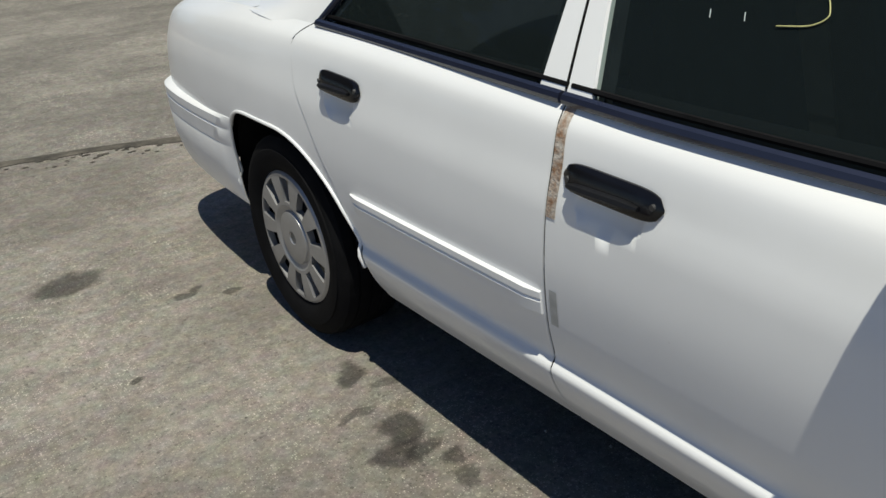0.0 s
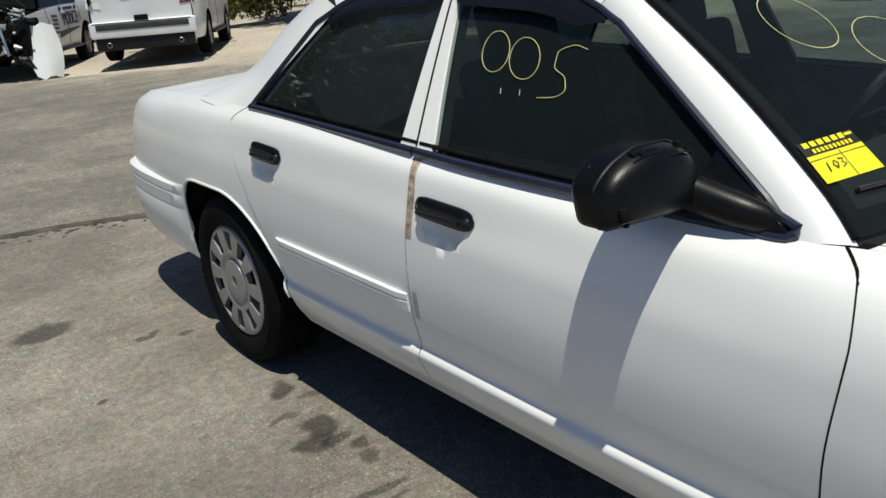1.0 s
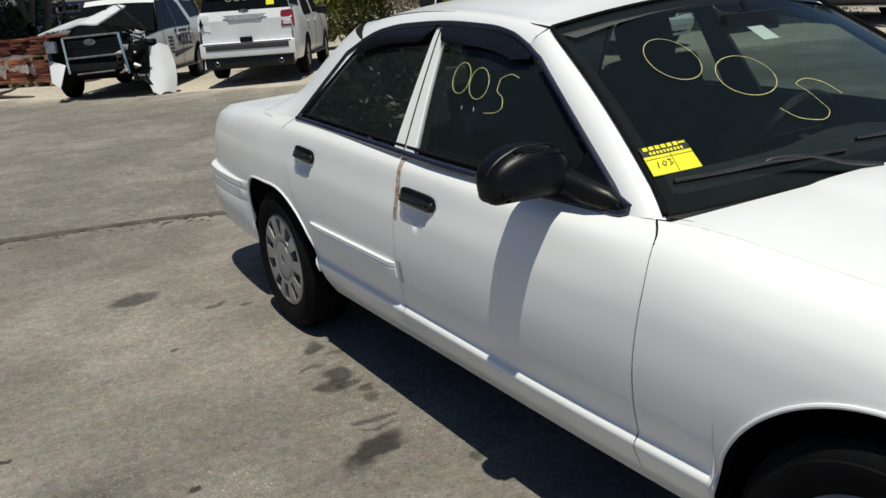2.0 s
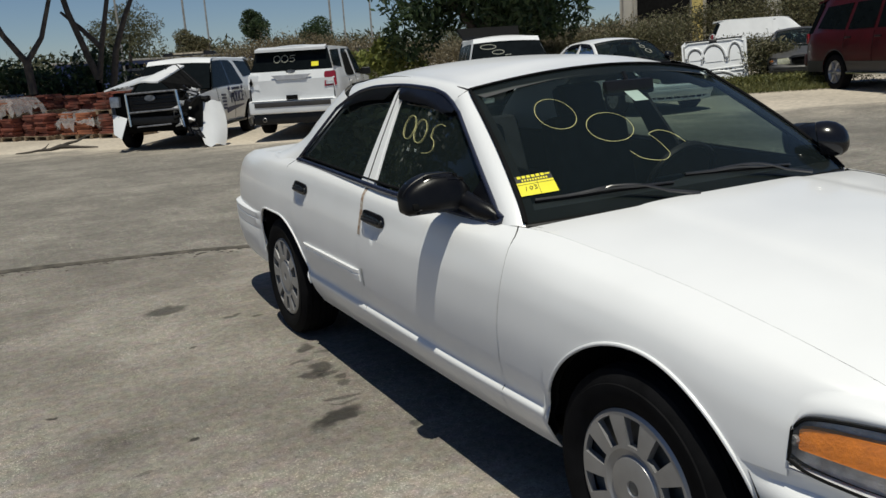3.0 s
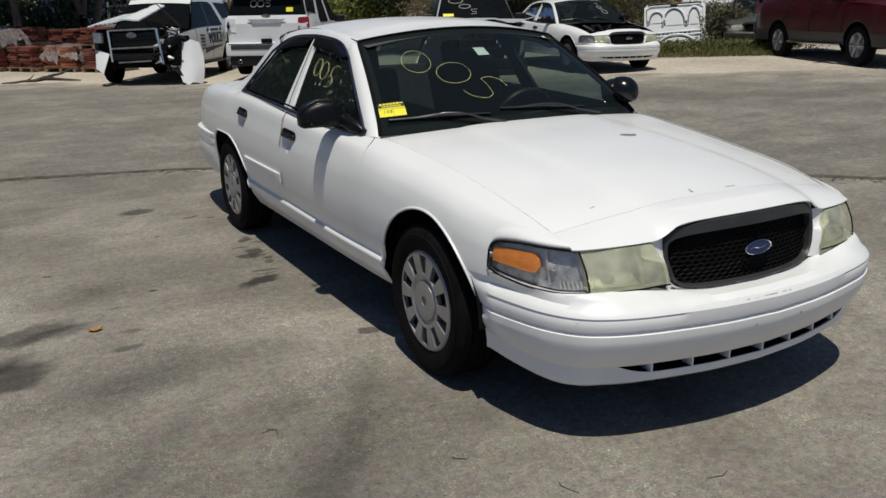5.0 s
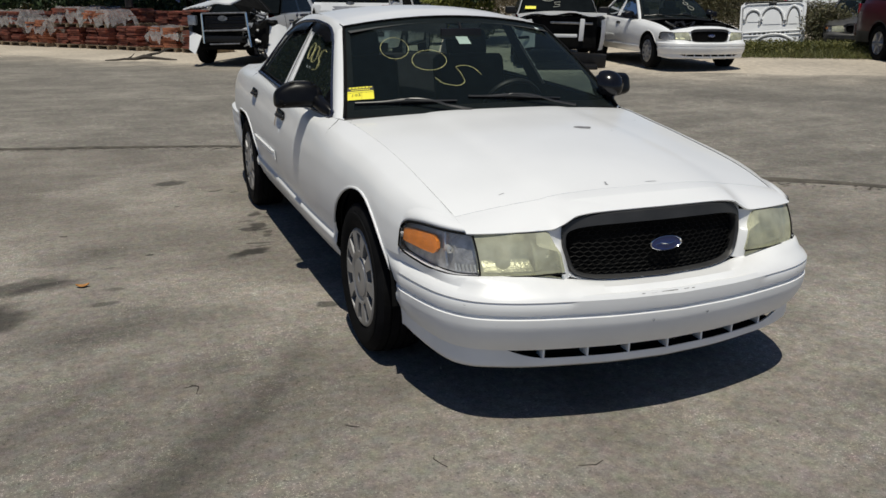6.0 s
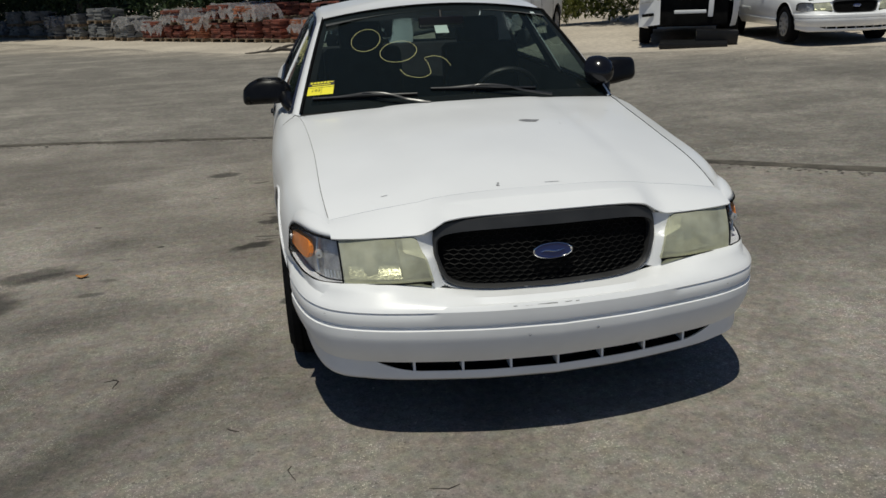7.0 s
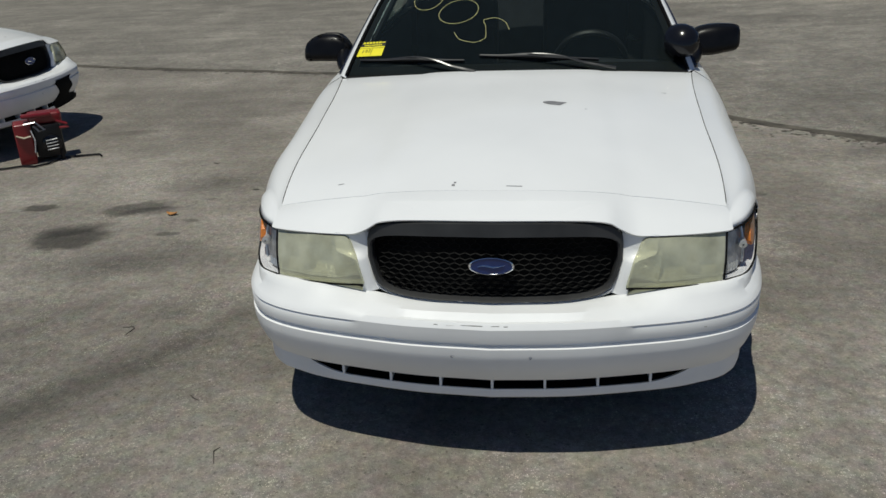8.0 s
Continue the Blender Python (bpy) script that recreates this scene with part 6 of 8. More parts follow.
def text_part(words, size, m, material, parent, name="lettering"):
    cu = bpy.data.curves.new(name, "FONT")
    cu.body, cu.size, cu.extrude, cu.align_x = words, size, 0.002, "CENTER"
    ob = new(name + "_source", cu)
    me = bpy.data.meshes.new_from_object(ob.evaluated_get(bpy.context.evaluated_depsgraph_get()))
    bpy.data.objects.remove(ob)
    me.transform(m)
    me.materials.clear()
    me.materials.append(material)
    out = new(name, me)
    out.parent = parent
    return out


def suv_wheel(parent, sg, y, r=0.37, ho=0.985, rim_mat=None):
    c = (sg * (ho - 0.12), y, r - 0.008)
    bm = bmesh.new()
    k = r / 0.322
    lathe(bm, [(-0.10, 0.21 * k), (-0.118, 0.25 * k), (-0.11, 0.30 * k), (-0.09, 0.318 * k), (0, 0.322 * k), (0.09, 0.318 * k), (0.11, 0.30 * k), (0.118, 0.25 * k), (0.10, 0.21 * k), (0.04, 0.205 * k)], 40, "x", c, sg)
    w = part("wheel", bm, RUBBER, parent)
    bm = bmesh.new()
    lathe(bm, [(0.06, 0.212 * k), (0.095, 0.205 * k), (0.06, 0.18 * k), (0.05, 0.09 * k), (0.09, 0.07 * k), (0.095, 0.001)], 40, "x", c, sg)
    for i in range(6):
        a = math.pi * i / 3
        d = Vector((0, math.cos(a), math.sin(a)))
        tube(bm, [Vector(c) + Vector((sg * 0.088, 0, 0)) + d * 0.05, Vector(c) + Vector((sg * 0.085, 0, 0)) + d * 0.2 * k], 0.022, n=6)
    part("rim", bm, rim_mat or SILVER, w)


def build_suv(label, paint, length=5.0, tall=1.0, lower=None, front="whole", modern=False, sill=0.0, mirrors=(1, -1)):
    """A large station car; nose at y = 0 pointing to -y, tail at y = length."""
    car = thing("suv", label, "car")
    hw, belt, top = 0.985, 1.10 * tall, 1.74 * tall
    f = length / 5.0
    ax, bx, wr = 0.93 * f, 3.80 * f, 0.375
    low = 0.36

    def w(y):
        return hw - 0.16 * max(0, (0.55 - y) / 0.55) ** 2 - 0.10 * max(0, (y - length + 0.45) / 0.45) ** 2

    def side_o(y, z):
        return w(y) - 0.05 * abs((z - 0.78) / 0.42) ** 2.2

    def arch_z(y):
        z = low
        for c in (ax, bx):
            d = abs(y - c)
            if d < 0.46:
                z = max(z, 0.36 + math.sqrt(max(0, 0.46**2 - d * d)))
        return z

    ztop = lambda y: belt - 0.02 - 0.10 * max(0, (1.35 * f - y) / (1.35 * f)) ** 1.2
    for sg in (1, -1):
        ys = sorted(set([round(v, 4) for v in list(np.linspace(0.02, length - 0.02, 50)) + [c + 0.46 * math.cos(t) for c in (ax, bx) for t in np.linspace(0.01, 3.13, 22)]]))
        bm = bmesh.new()
        grid(bm, [[(sg * side_o(y, lerp(arch_z(y), ztop(y), k)), y, lerp(arch_z(y), ztop(y), k)) for k in np.linspace(0, 1, 12)] for y in ys], flip=sg < 0)
        part("body_side", bm, paint, car)
        if lower:
            bm = bmesh.new()
            grid(bm, [[(sg * (side_o(y, z) + 0.012), y, z) for z in np.linspace(arch_z(y), max(arch_z(y) + 0.03, 0.60), 4)] for y in ys], flip=sg < 0)
            part("lower_cladding", bm, lower, car)
        bm = bmesh.new()
        box(bm, (sg * (hw - 0.04), (ax + bx) / 2, 0.36), (0.14, (bx - ax) - 0.98, 0.05), bevel=0.015)
        part("running_board", bm, CHROME if lower else BLACK_PLASTIC, car)
        for c in (ax, bx):
            suv_wheel(car, sg, c, wr)
            bm = bmesh.new()
            grid(bm, [[(sg * o, c + 0.47 * k * math.cos(t), 0.36 + 0.47 * k * math.sin(t)) for t in np.linspace(-0.1, math.pi + 0.1, 20)] for o, k in ((hw - 0.05, 1), (0.62, 1), (0.6, 0.1))])
            part("wheel_arch", bm, DARK, car)
        go = lambda z: 0.925 - 0.20 * (z - belt) / (top - belt)
        # cabin sides, windows
        bm = bmesh.new()
        rows = []
        for k in np.linspace(0, 1, 9):
            z = lerp(belt - 0.03, top - 0.03, k)
            y0, y1 = lerp(1.30, 2.02, k) * f, length - 0.20 - 0.16 * k
            rows.append([(sg * (go(z) - 0.05 * max(0, (s - 0.85) / 0.15) ** 2 - 0.04 * max(0, (0.1 - s) / 0.1) ** 2), lerp(y0, y1, s), z) for s in np.linspace(0, 1, 24)])
        grid(bm, rows, flip=sg > 0)
        part("cabin_side", bm, paint, car)
        zb, zt = belt + 0.03, top - 0.14
        if modern:  # black pillars join the door windows; the quarter window wraps round to the tail
            zt = top - 0.085
            panes = ([(1.27, zb - 0.03), (1.93, zt), (2.545, zt + 0.012), (2.545, zb)], [(2.56, zb), (2.56, zt + 0.012), (3.12, zt + 0.005), (3.30, zt - 0.08), (3.62, zb + 0.03), (3.55, zb)], [(3.84, zb + 0.16), (3.50, zt - 0.005), (4.44, zt - 0.03), (4.66, zb + 0.20)])
            slab("black_pillar", [(sg * (go(z) + 0.008), y * f, z) for y, z in ((2.50, zb), (2.50, zt + 0.01), (2.60, zt + 0.01), (2.60, zb))], (-sg, 0, 0), 0.03, BLACK_GLOSS, car)
        else:
            panes = ([(1.50, zb), (2.03, zt), (2.52, zt + 0.01), (2.52, zb)], [(2.62, zb), (2.62, zt + 0.01), (3.38, zt), (3.46, zb)], [(3.56, zb), (3.50, zt), (4.40, zt - 0.04), (4.58, zb + 0.06)])
        for a in panes:
            slab("side_window", [(sg * (go(z) + 0.006), y * f, z) for y, z in a], (-sg, 0, 0), 0.03, SUV_GLASS, car)
        for k in range(3):
            bm = bmesh.new()
            y = (1.42, 2.57, 3.52)[k] * f
            tube(bm, [(sg * (side_o(y, z) + 0.001), y, z) for z in np.linspace(0.45 if k < 2 else 0.85, ztop(y) - 0.01, 8)], 0.006, n=4)
            part("door_gap", bm, DARK, car)
        for y in (2.40, 3.36):
            bm = bmesh.new()
            box(bm, (sg * (side_o(y, 0.98) + 0.012), y * f, 0.98 * tall), (0.03, 0.20, 0.04), bevel=0.01)
            part("door_handle", bm, paint if not lower else BLACK_PLASTIC, car)
        if sg in mirrors:
            bm = bmesh.new()
            box(bm, (sg * (hw + 0.08), 1.62 * f, belt + 0.06), (0.24, 0.12, 0.17), bevel=0.04, seg=3)
            tube(bm, [(sg * 0.90, 1.60 * f, belt + 0.01), (sg * 1.0, 1.62 * f, belt + 0.03)], 0.04, n=8)
            part("mirror", bm, BLACK_PLASTIC, car)
    # roof
    bm = bmesh.new()
    rows = [[(0.735 * u, 1.86 * f, top - 0.13 + 0.03 * (1 - u * u)) for u in np.linspace(-1, 1, 15)]]
    for s in np.linspace(0, 1, 15):
        y = lerp(1.98 * f, length - 0.34, s)
        rows.append([(0.727 * u, y, top - 0.03 + 0.06 * (1 - u * u) * min(1, 6 * s + 0.35, 6 * (1 - s) + 0.35)) for u in np.linspace(-1, 1, 15)])
    grid(bm, rows)
    part("roof", bm, paint, car)
    slab("windscreen", [(-0.85, 1.28 * f, belt), (0.85, 1.28 * f, belt), (0.72, 1.88 * f, top - 0.115), (-0.72, 1.88 * f, top - 0.115)], (0, 0.5, -0.5), 0.03, SUV_GLASS, car)
    # tail
    L = length
    bm = bmesh.new()
    grid(bm, [[(u * (w(L) - 0.02), L - 0.02 - 0.03 * u * u, z) for u in np.linspace(-1, 1, 13)] for z in np.linspace(0.66, belt, 6)], flip=True)
    part("tailgate", bm, paint, car)
    k0 = max(0.0, (sill - belt) / (top - 0.07 - belt))
    glass_y, glass_x = lerp(L - 0.075, L - 0.31, k0), lerp(0.895, 0.755, k0)
    if sill:
        slab("tailgate_rail", [(-0.90, L - 0.055, belt - 0.01), (0.90, L - 0.055, belt - 0.01), (glass_x + 0.01, glass_y + 0.02, sill), (-glass_x - 0.01, glass_y + 0.02, sill)], (0, -0.8, -0.3), 0.12, paint, car)
    slab("rear_window", [(-glass_x, glass_y, max(sill, belt - 0.01)), (glass_x, glass_y, max(sill, belt - 0.01)), (0.755, L - 0.31, top - 0.07), (-0.755, L - 0.31, top - 0.07)], (0, -0.7, -0.5), 0.16, SUV_GLASS, car)
    slab("rear_spoiler", [(-0.74, L - 0.16, top - 0.05), (0.74, L - 0.16, top - 0.05), (0.72, L - 0.42, top), (-0.72, L - 0.42, top)], (0, 0, -1), 0.05, paint, car)
    for sg in (1, -1):
        bm = bmesh.new()
        if sill:
            lamp = slab("tail_light", [(sg * 0.66, L - 0.02, 0.96), (sg * 0.93, L - 0.05, 0.98), (sg * 0.915, L - 0.08, sill - 0.04), (sg * 0.69, L - 0.06, sill - 0.05)], (0, -1, 0), 0.10, TAIL_RED if sg < 0 else paint, car, bevel=0.018)
            if sg < 0:
                slab("reversing_lens", [(sg * 0.72, L - 0.018, 1.02), (sg * 0.88, L - 0.030, 1.03), (sg * 0.88, L - 0.036, 1.09), (sg * 0.72, L - 0.026, 1.08)], (0, -1, 0), 0.03, LAMP_WHITE, lamp)
        else:
            box(bm, (sg * 0.80, L - 0.045, 0.985 * tall), (0.24, 0.09, 0.22), bevel=0.03, seg=3)
            part("tail_light", bm, TAIL_RED if sg < 0 else DARK, car)
    bm = bmesh.new()
    box(bm, (0, L - 0.02, 0.62), (1.84, 0.16, 0.28), bevel=0.05, seg=3)
    part("rear_bumper", bm, paint, car)
    bm = bmesh.new()
    box(bm, (0, L - 0.06, 0.38), (1.72, 0.16, 0.24), bevel=0.05)
    part("lower_valance", bm, BLACK_PLASTIC, car)
    bm = bmesh.new()
    box(bm, (0, L / 2, 0.42), (1.5, L - 0.5, 0.12), bevel=0.03)
    box(bm, (0, 0.75, 0.62), (1.45, 1.1, 0.45), bevel=0.03)
    part("underbody", bm, DARK, car)
    if front == "whole":
        bm = bmesh.new()
        rows = []
        for s in np.linspace(0, 1, 12):
            y = lerp(0.10, 1.32 * f, s)
            rows.append([(u * (w(y) - 0.03), y - 0.08 * (1 - u * u) * (1 - s), ztop(y) + 0.05 * (1 - u**4)) for u in np.linspace(-1, 1, 15)])
        grid(bm, rows)
        part("hood", bm, paint, car)
        bm = bmesh.new()
        grid(bm, [[(u * (w(0.02) - 0.0), 0.02 - 0.10 * (1 - u * u), z) for u in np.linspace(-1, 1, 15)] for z in (0.36, 0.5, 0.66, 0.70)])
        part("front_bumper", bm, lower or paint, car)
        bm = bmesh.new()
        grid(bm, [[(u * (w(0.02)), 0.05 - 0.09 * (1 - u * u), z) for u in np.linspace(-1, 1, 15)] for z in (0.70, 0.85, ztop(0.1) + 0.02)])
        part("front_panel", bm, paint, car)
        bm = bmesh.new()
        box(bm, (0, -0.03, 0.86), (0.85, 0.06, 0.20), bevel=0.03)
        part("grille", bm, BLACK_PLASTIC, car)
        for sg in (1, -1):
            bm = bmesh.new()
            box(bm, (sg * 0.66, 0.02, 0.88), (0.36, 0.10, 0.19), bevel=0.04, seg=3)
            part("headlight", bm, LAMP_WHITE, car)
    return car


def place(ob, x, y, heading):
    """Stands a vehicle (nose to its own -y) at x, y with its nose towards the heading."""
    ob.matrix_world = stand(x, y, math.degrees(math.atan2(heading[0], -heading[1])))
    return ob


def digits_005(parent, at, size, r=0.010):
    """The painted number on a window: at(u, v) gives a place, u along, v up."""
    for k in range(2):
        bm = bmesh.new()
        tube(bm, [at((k * 1.15 + 0.5 * math.cos(t)) * size, 0.5 * size * math.sin(t)) for t in np.linspace(0, 6.4, 20)], r, n=5)
        part("painted_digit", bm, PALE_MARK, parent)
    bm = bmesh.new()
    tube(bm, [at((2.3 + a) * size, b * size) for a, b in ((0.4, 0.45), (-0.3, 0.42), (-0.35, 0.05), (0.2, 0.1), (0.38, -0.2), (0.1, -0.48), (-0.35, -0.4))], r, n=5)
    part("painted_digit", bm, PALE_MARK, parent)


BEIGE = mat("sun_bleached_lens", (0.42, 0.36, 0.27), 0.4, vary=0.3, scale=10)
PALE_MARK = mat("pale_paint_marker", (0.50, 0.50, 0.42), 0.7, vary=0.1)

# wrecked police car: hood folded up, bumper gone, push bar, fender hanging
police = build_suv("wrecked white police suv with crumpled raised hood and torn fender", SUV_WHITE, tall=1.06, front="wreck", modern=True, mirrors=())
bm = bmesh.new()
rows = []
fold = [Vector(p) for p in ((-0.86, -0.14, 1.27), (0.30, -0.16, 1.40), (-0.52, 1.02, 1.50), (0.48, 0.95, 1.66))]
for q in np.linspace(0, 1, 10):
    row = []
    for u in np.linspace(0, 1, 17):
        p = lerp(lerp(fold[0], fold[1], u), lerp(fold[2], fold[3], u), q)
        ridge = 0.10 * math.exp(-((u - 0.68 - 0.1 * q) / 0.16) ** 2) * (0.3 + 0.7 * q)
        row.append(p + Vector((0, 0.03 * math.sin(5 * u), ridge + 0.008 * math.sin(11 * u + 3 * q) + 0.02 * math.sin(3.1 * u) * (1 - q))))
    rows.append(row)
grid(bm, rows)
rim(bm, (0, 0, -1), 0.03)
part("hood", bm, SUV_WHITE, police, "buckled white hood")
for k in range(9):
    x = -0.70 + 0.10 * k
    slab("hood_slot", [(x, -0.155, 1.272 + 0.11 * (x + 0.86)), (x + 0.055, -0.155, 1.278 + 0.11 * (x + 0.86)), (x + 0.055, -0.155, 1.266 + 0.11 * (x + 0.86)), (x, -0.155, 1.260 + 0.11 * (x + 0.86))], (0, 1, 0), 0.02, DARK, police)
bm = bmesh.new()
tube(bm, [(0.42, 0.62, 1.70), (0.62, 0.60, 1.50), (0.90, 0.62, 1.20)], [0.012, 0.016, 0.014], n=6)
tube(bm, [(0.30, 0.30, 1.62), (0.38, 0.34, 1.70), (0.52, 0.40, 1.71)], 0.012, n=6)
part("hood_strut", bm, BLACK_PLASTIC, police)
slab("hood_underside", [(0.34, -0.10, 1.38), (0.44, 0.88, 1.63), (0.86, 0.86, 1.22), (0.50, 0.10, 1.16)], (-0.6, 0.2, -0.5), 0.02, DARK, police)
bm = bmesh.new()
box(bm, (-0.1, 0.24, 0.84), (1.40, 0.3, 0.72), bevel=0.04)
box(bm, (0.79, 0.42, 0.72), (0.45, 0.80, 0.62), bevel=0.05)
part("engine_bay", bm, DARK, police)
bm = bmesh.new()
box(bm, (0.10, -0.10, 0.62), (1.02, 0.10, 0.15), bevel=0.03)
box(bm, (0.10, -0.05, 0.96), (0.98, 0.06, 0.30), bevel=0.02)
push = part("push_bar", bm, BLACK_PLASTIC, police)
for bar_mat, r_bar, line in (
    (STEEL, 0.020, [(-0.42, -0.16, 1.17), (0.64, -0.16, 1.20)]),
    (STEEL, 0.020, [(-0.42, -0.16, 0.79), (0.68, -0.16, 0.83)]),
    (CHROME, 0.026, [(-0.42, -0.16, 1.17), (-0.39, -0.18, 0.52)]),
    (CHROME, 0.026, [(0.63, -0.16, 1.20), (0.72, -0.18, 0.46)]),
    (STEEL, 0.016, [(-0.26, -0.17, 0.50), (0.46, -0.17, 0.53)]),
):
    bm = bmesh.new()
    tube(bm, line, r_bar, n=8)
    part("bar", bm, bar_mat, push)
for k in range(4):
    bm = bmesh.new()
    tube(bm, [(-0.34, -0.09, 0.87 + 0.075 * k), (0.56, -0.09, 0.89 + 0.075 * k)], 0.010, n=5)
    part("grille_slat", bm, BLACK_GLOSS, push)
bm = bmesh.new()
rows = [[(1.22 + 0.25 * u * (0.45 + 0.55 * math.sin(math.pi * (0.14 + 0.72 * v))) - 0.10 * v, 0.02 + 0.30 * v + 0.10 * u * u + 0.14 * u, lerp(0.03, 0.92, v) + 0.03 * math.sin(5 * u)) for v in np.linspace(0, 1, 10)] for u in np.linspace(-1, 1, 9)]
grid(bm, rows)
rim(bm, (0, 1, 0), 0.02)
part("torn_fender", bm, SUV_WHITE, police, "white fender skin hanging to the ground")
bm = bmesh.new()
rows = [[(-0.72 + 0.23 * u * (0.6 + 0.4 * v), -0.22 + 0.20 * v + 0.10 * (0.5 - u), lerp(0.34, 0.74, v) - 0.06 * u) for v in np.linspace(0, 1, 6)] for u in np.linspace(-0.6, 1.0, 8)]
grid(bm, rows)
rim(bm, (0, 1, 0), 0.02)
part("bumper_corner", bm, SUV_WHITE, police)
for seed in range(34):
    r2 = random.Random(seed)
    bm = bmesh.new()
    a = Vector((r2.uniform(0.60, 0.88), r2.uniform(-0.15, 0.36), r2.uniform(0.36, 1.20)))
    tube(bm, [a, a + Vector((r2.uniform(-0.2, 0.2), r2.uniform(-0.1, 0.1), r2.uniform(-0.2, 0.15))), a + Vector((r2.uniform(-0.25, 0.25), r2.uniform(-0.1, 0.2), r2.uniform(-0.3, 0.2)))], [r2.uniform(0.01, 0.05), r2.uniform(0.02, 0.06), r2.uniform(0.01, 0.03)], n=6)
    part("broken_piece", bm, [STEEL, BLACK_PLASTIC, BLACK_GLOSS, SUV_WHITE, DARK, STEEL, BLACK_PLASTIC][seed % 7], police)
bm = bmesh.new()
grid(bm, [[(0.80 + 0.16 * u + 0.05 * math.sin(7 * v), 0.45 + 0.25 * v + 0.06 * math.sin(9 * u + 2 * v), 1.16 - 0.26 * u - 0.10 * v + 0.05 * math.sin(6 * u + 5 * v)) for v in np.linspace(0, 1, 7)] for u in np.linspace(-0.4, 1.3, 9)])
rim(bm, (0, 0, -1), 0.02)
part("inner_wing", bm, SUV_WHITE, police, "crumpled white inner wing")
bm = bmesh.new()
box(bm, (-0.74, 0.04, 1.02), (0.20, 0.12, 0.22), bevel=0.03)
part("headlight", bm, LAMP_WHITE, police)
bm = bmesh.new()
box(bm, (0, 2.72, 1.935), (1.25, 0.26, 0.035), bevel=0.012)
bar = part("light_bar", bm, BLACK_PLASTIC, police)
for k in range(5):
    bm = bmesh.new()
    box(bm, (-0.48 + 0.24 * k, 2.72, 1.968), (0.225, 0.25, 0.040), bevel=0.012)
    part("lamp_module", bm, BEIGE if k % 4 else BLACK_GLOSS, bar)
turn = Matrix(((0, 0, 1, 0), (1, 0, 0, 0), (0, 1, 0, 0), (0, 0, 0, 1)))
for dy in (0.0, 0.012, 0.024):
    text_part("POLICE", 0.36, Matrix.Translation((0.992 + dy * 0.1, 2.78 + dy, 0.80)) @ turn @ Matrix.Diagonal((0.86, 1, 1, 1)), NAVY, police)
for k in range(5):  # speed stripes in front of the lettering
    yy, zz = 1.80 + 0.02 * k, 0.98 - 0.075 * k
    slab("stripe", [(0.992, yy - 0.16, zz), (0.992, yy + 0.15 - 0.02 * k, zz - 0.01), (0.992, yy + 0.15 - 0.02 * k, zz + 0.03), (0.992, yy - 0.16, zz + 0.04)], (-1, 0, 0), 0.014, NAVY, police)
slab("swoosh", [(0.990, 1.95, 0.58), (0.990, 2.6, 0.64), (0.990, 3.30, 0.70), (0.990, 3.30, 0.73), (0.990, 2.5, 0.72), (0.990, 1.95, 0.70)], (-1, 0, 0), 0.014, NAVY, police)
slab("small_lettering_bar", [(0.982, 2.48, 1.08), (0.982, 3.05, 1.08), (0.982, 3.05, 1.14), (0.982, 2.48, 1.14)], (-1, 0, 0), 0.014, NAVY, police)
for yy in (2.24, 3.26):
    bm = bmesh.new()
    lathe(bm, [(0.0, 0.001), (0.0, 0.050), (-0.02, 0.055)], 12, "x", (0.986, yy, 1.12))
    part("round_badge", bm, NAVY, police)
bm = bmesh.new()
lathe(bm, [(0.0, 0.001), (0.0, 0.055), (0.014, 0.06)], 18, "y", (0.06, -0.13, 1.07))
for v in bm.verts:
    v.co.x = 0.06 + (v.co.x - 0.06) * 2.0
part("badge", bm, STEEL, push)
slab("white_corner", [(0.56, -0.02, 0.86), (0.80, 0.06, 0.88), (0.84, 0.06, 1.00), (0.62, -0.02, 0.98)], (0, 1, 0), 0.05, SUV_WHITE, police, bevel=0.01)
place(police, 0.24, 16.60, (-0.50, -0.866))

# white car seen from behind
tailcar = build_suv("white suv with yellow tag and painted number on its rear window", SUV_WHITE, tall=1.05, front="whole", modern=True, sill=1.33)
back = lambda z: 4.925 - (z - 1.155) * 0.390 + 0.012
digits_005(tailcar, lambda a, b: (0.30 - a, back(1.575 + b), 1.575 + b), 0.14, 0.006)
slab("yellow_tag", [(-0.42, back(1.40) + 0.004, 1.40), (-0.57, back(1.40) + 0.004, 1.40), (-0.57, back(1.49) + 0.004, 1.49), (-0.42, back(1.49) + 0.004, 1.49)], (0, -1, 0), 0.01, YELLOW, tailcar)
bm = bmesh.new()
box(bm, (0, 5.055, 0.80), (0.24, 0.03, 0.09), bevel=0.01)
part("plate_recess", bm, DARK, tailcar)
slab("badge_strip", [(-0.42, 4.965, 1.25), (-0.30, 5.0, 1.16), (0.30, 5.0, 1.16), (0.42, 4.965, 1.25)], (0, -1, 0), 0.02, SILVER, tailcar)
bm = bmesh.new()
lathe(bm, [(0.0, 0.001), (0.0, 0.09), (0.012, 0.10)], 20, "y", (0, 4.955, 1.315))
for v in bm.verts:
    v.co.z = 1.315 + (v.co.z - 1.315) * 0.40
part("badge", bm, STEEL, tailcar)
bm = bmesh.new()
box(bm, (0, 5.062, 0.665), (1.60, 0.02, 0.10), bevel=0.01)
part("bumper_step", bm, CLADDING, tailcar)
bm = bmesh.new()
box(bm, (0, 5.055, 0.735), (1.70, 0.02, 0.012), bevel=0.004)
part("bumper_gap", bm, DARK, tailcar)
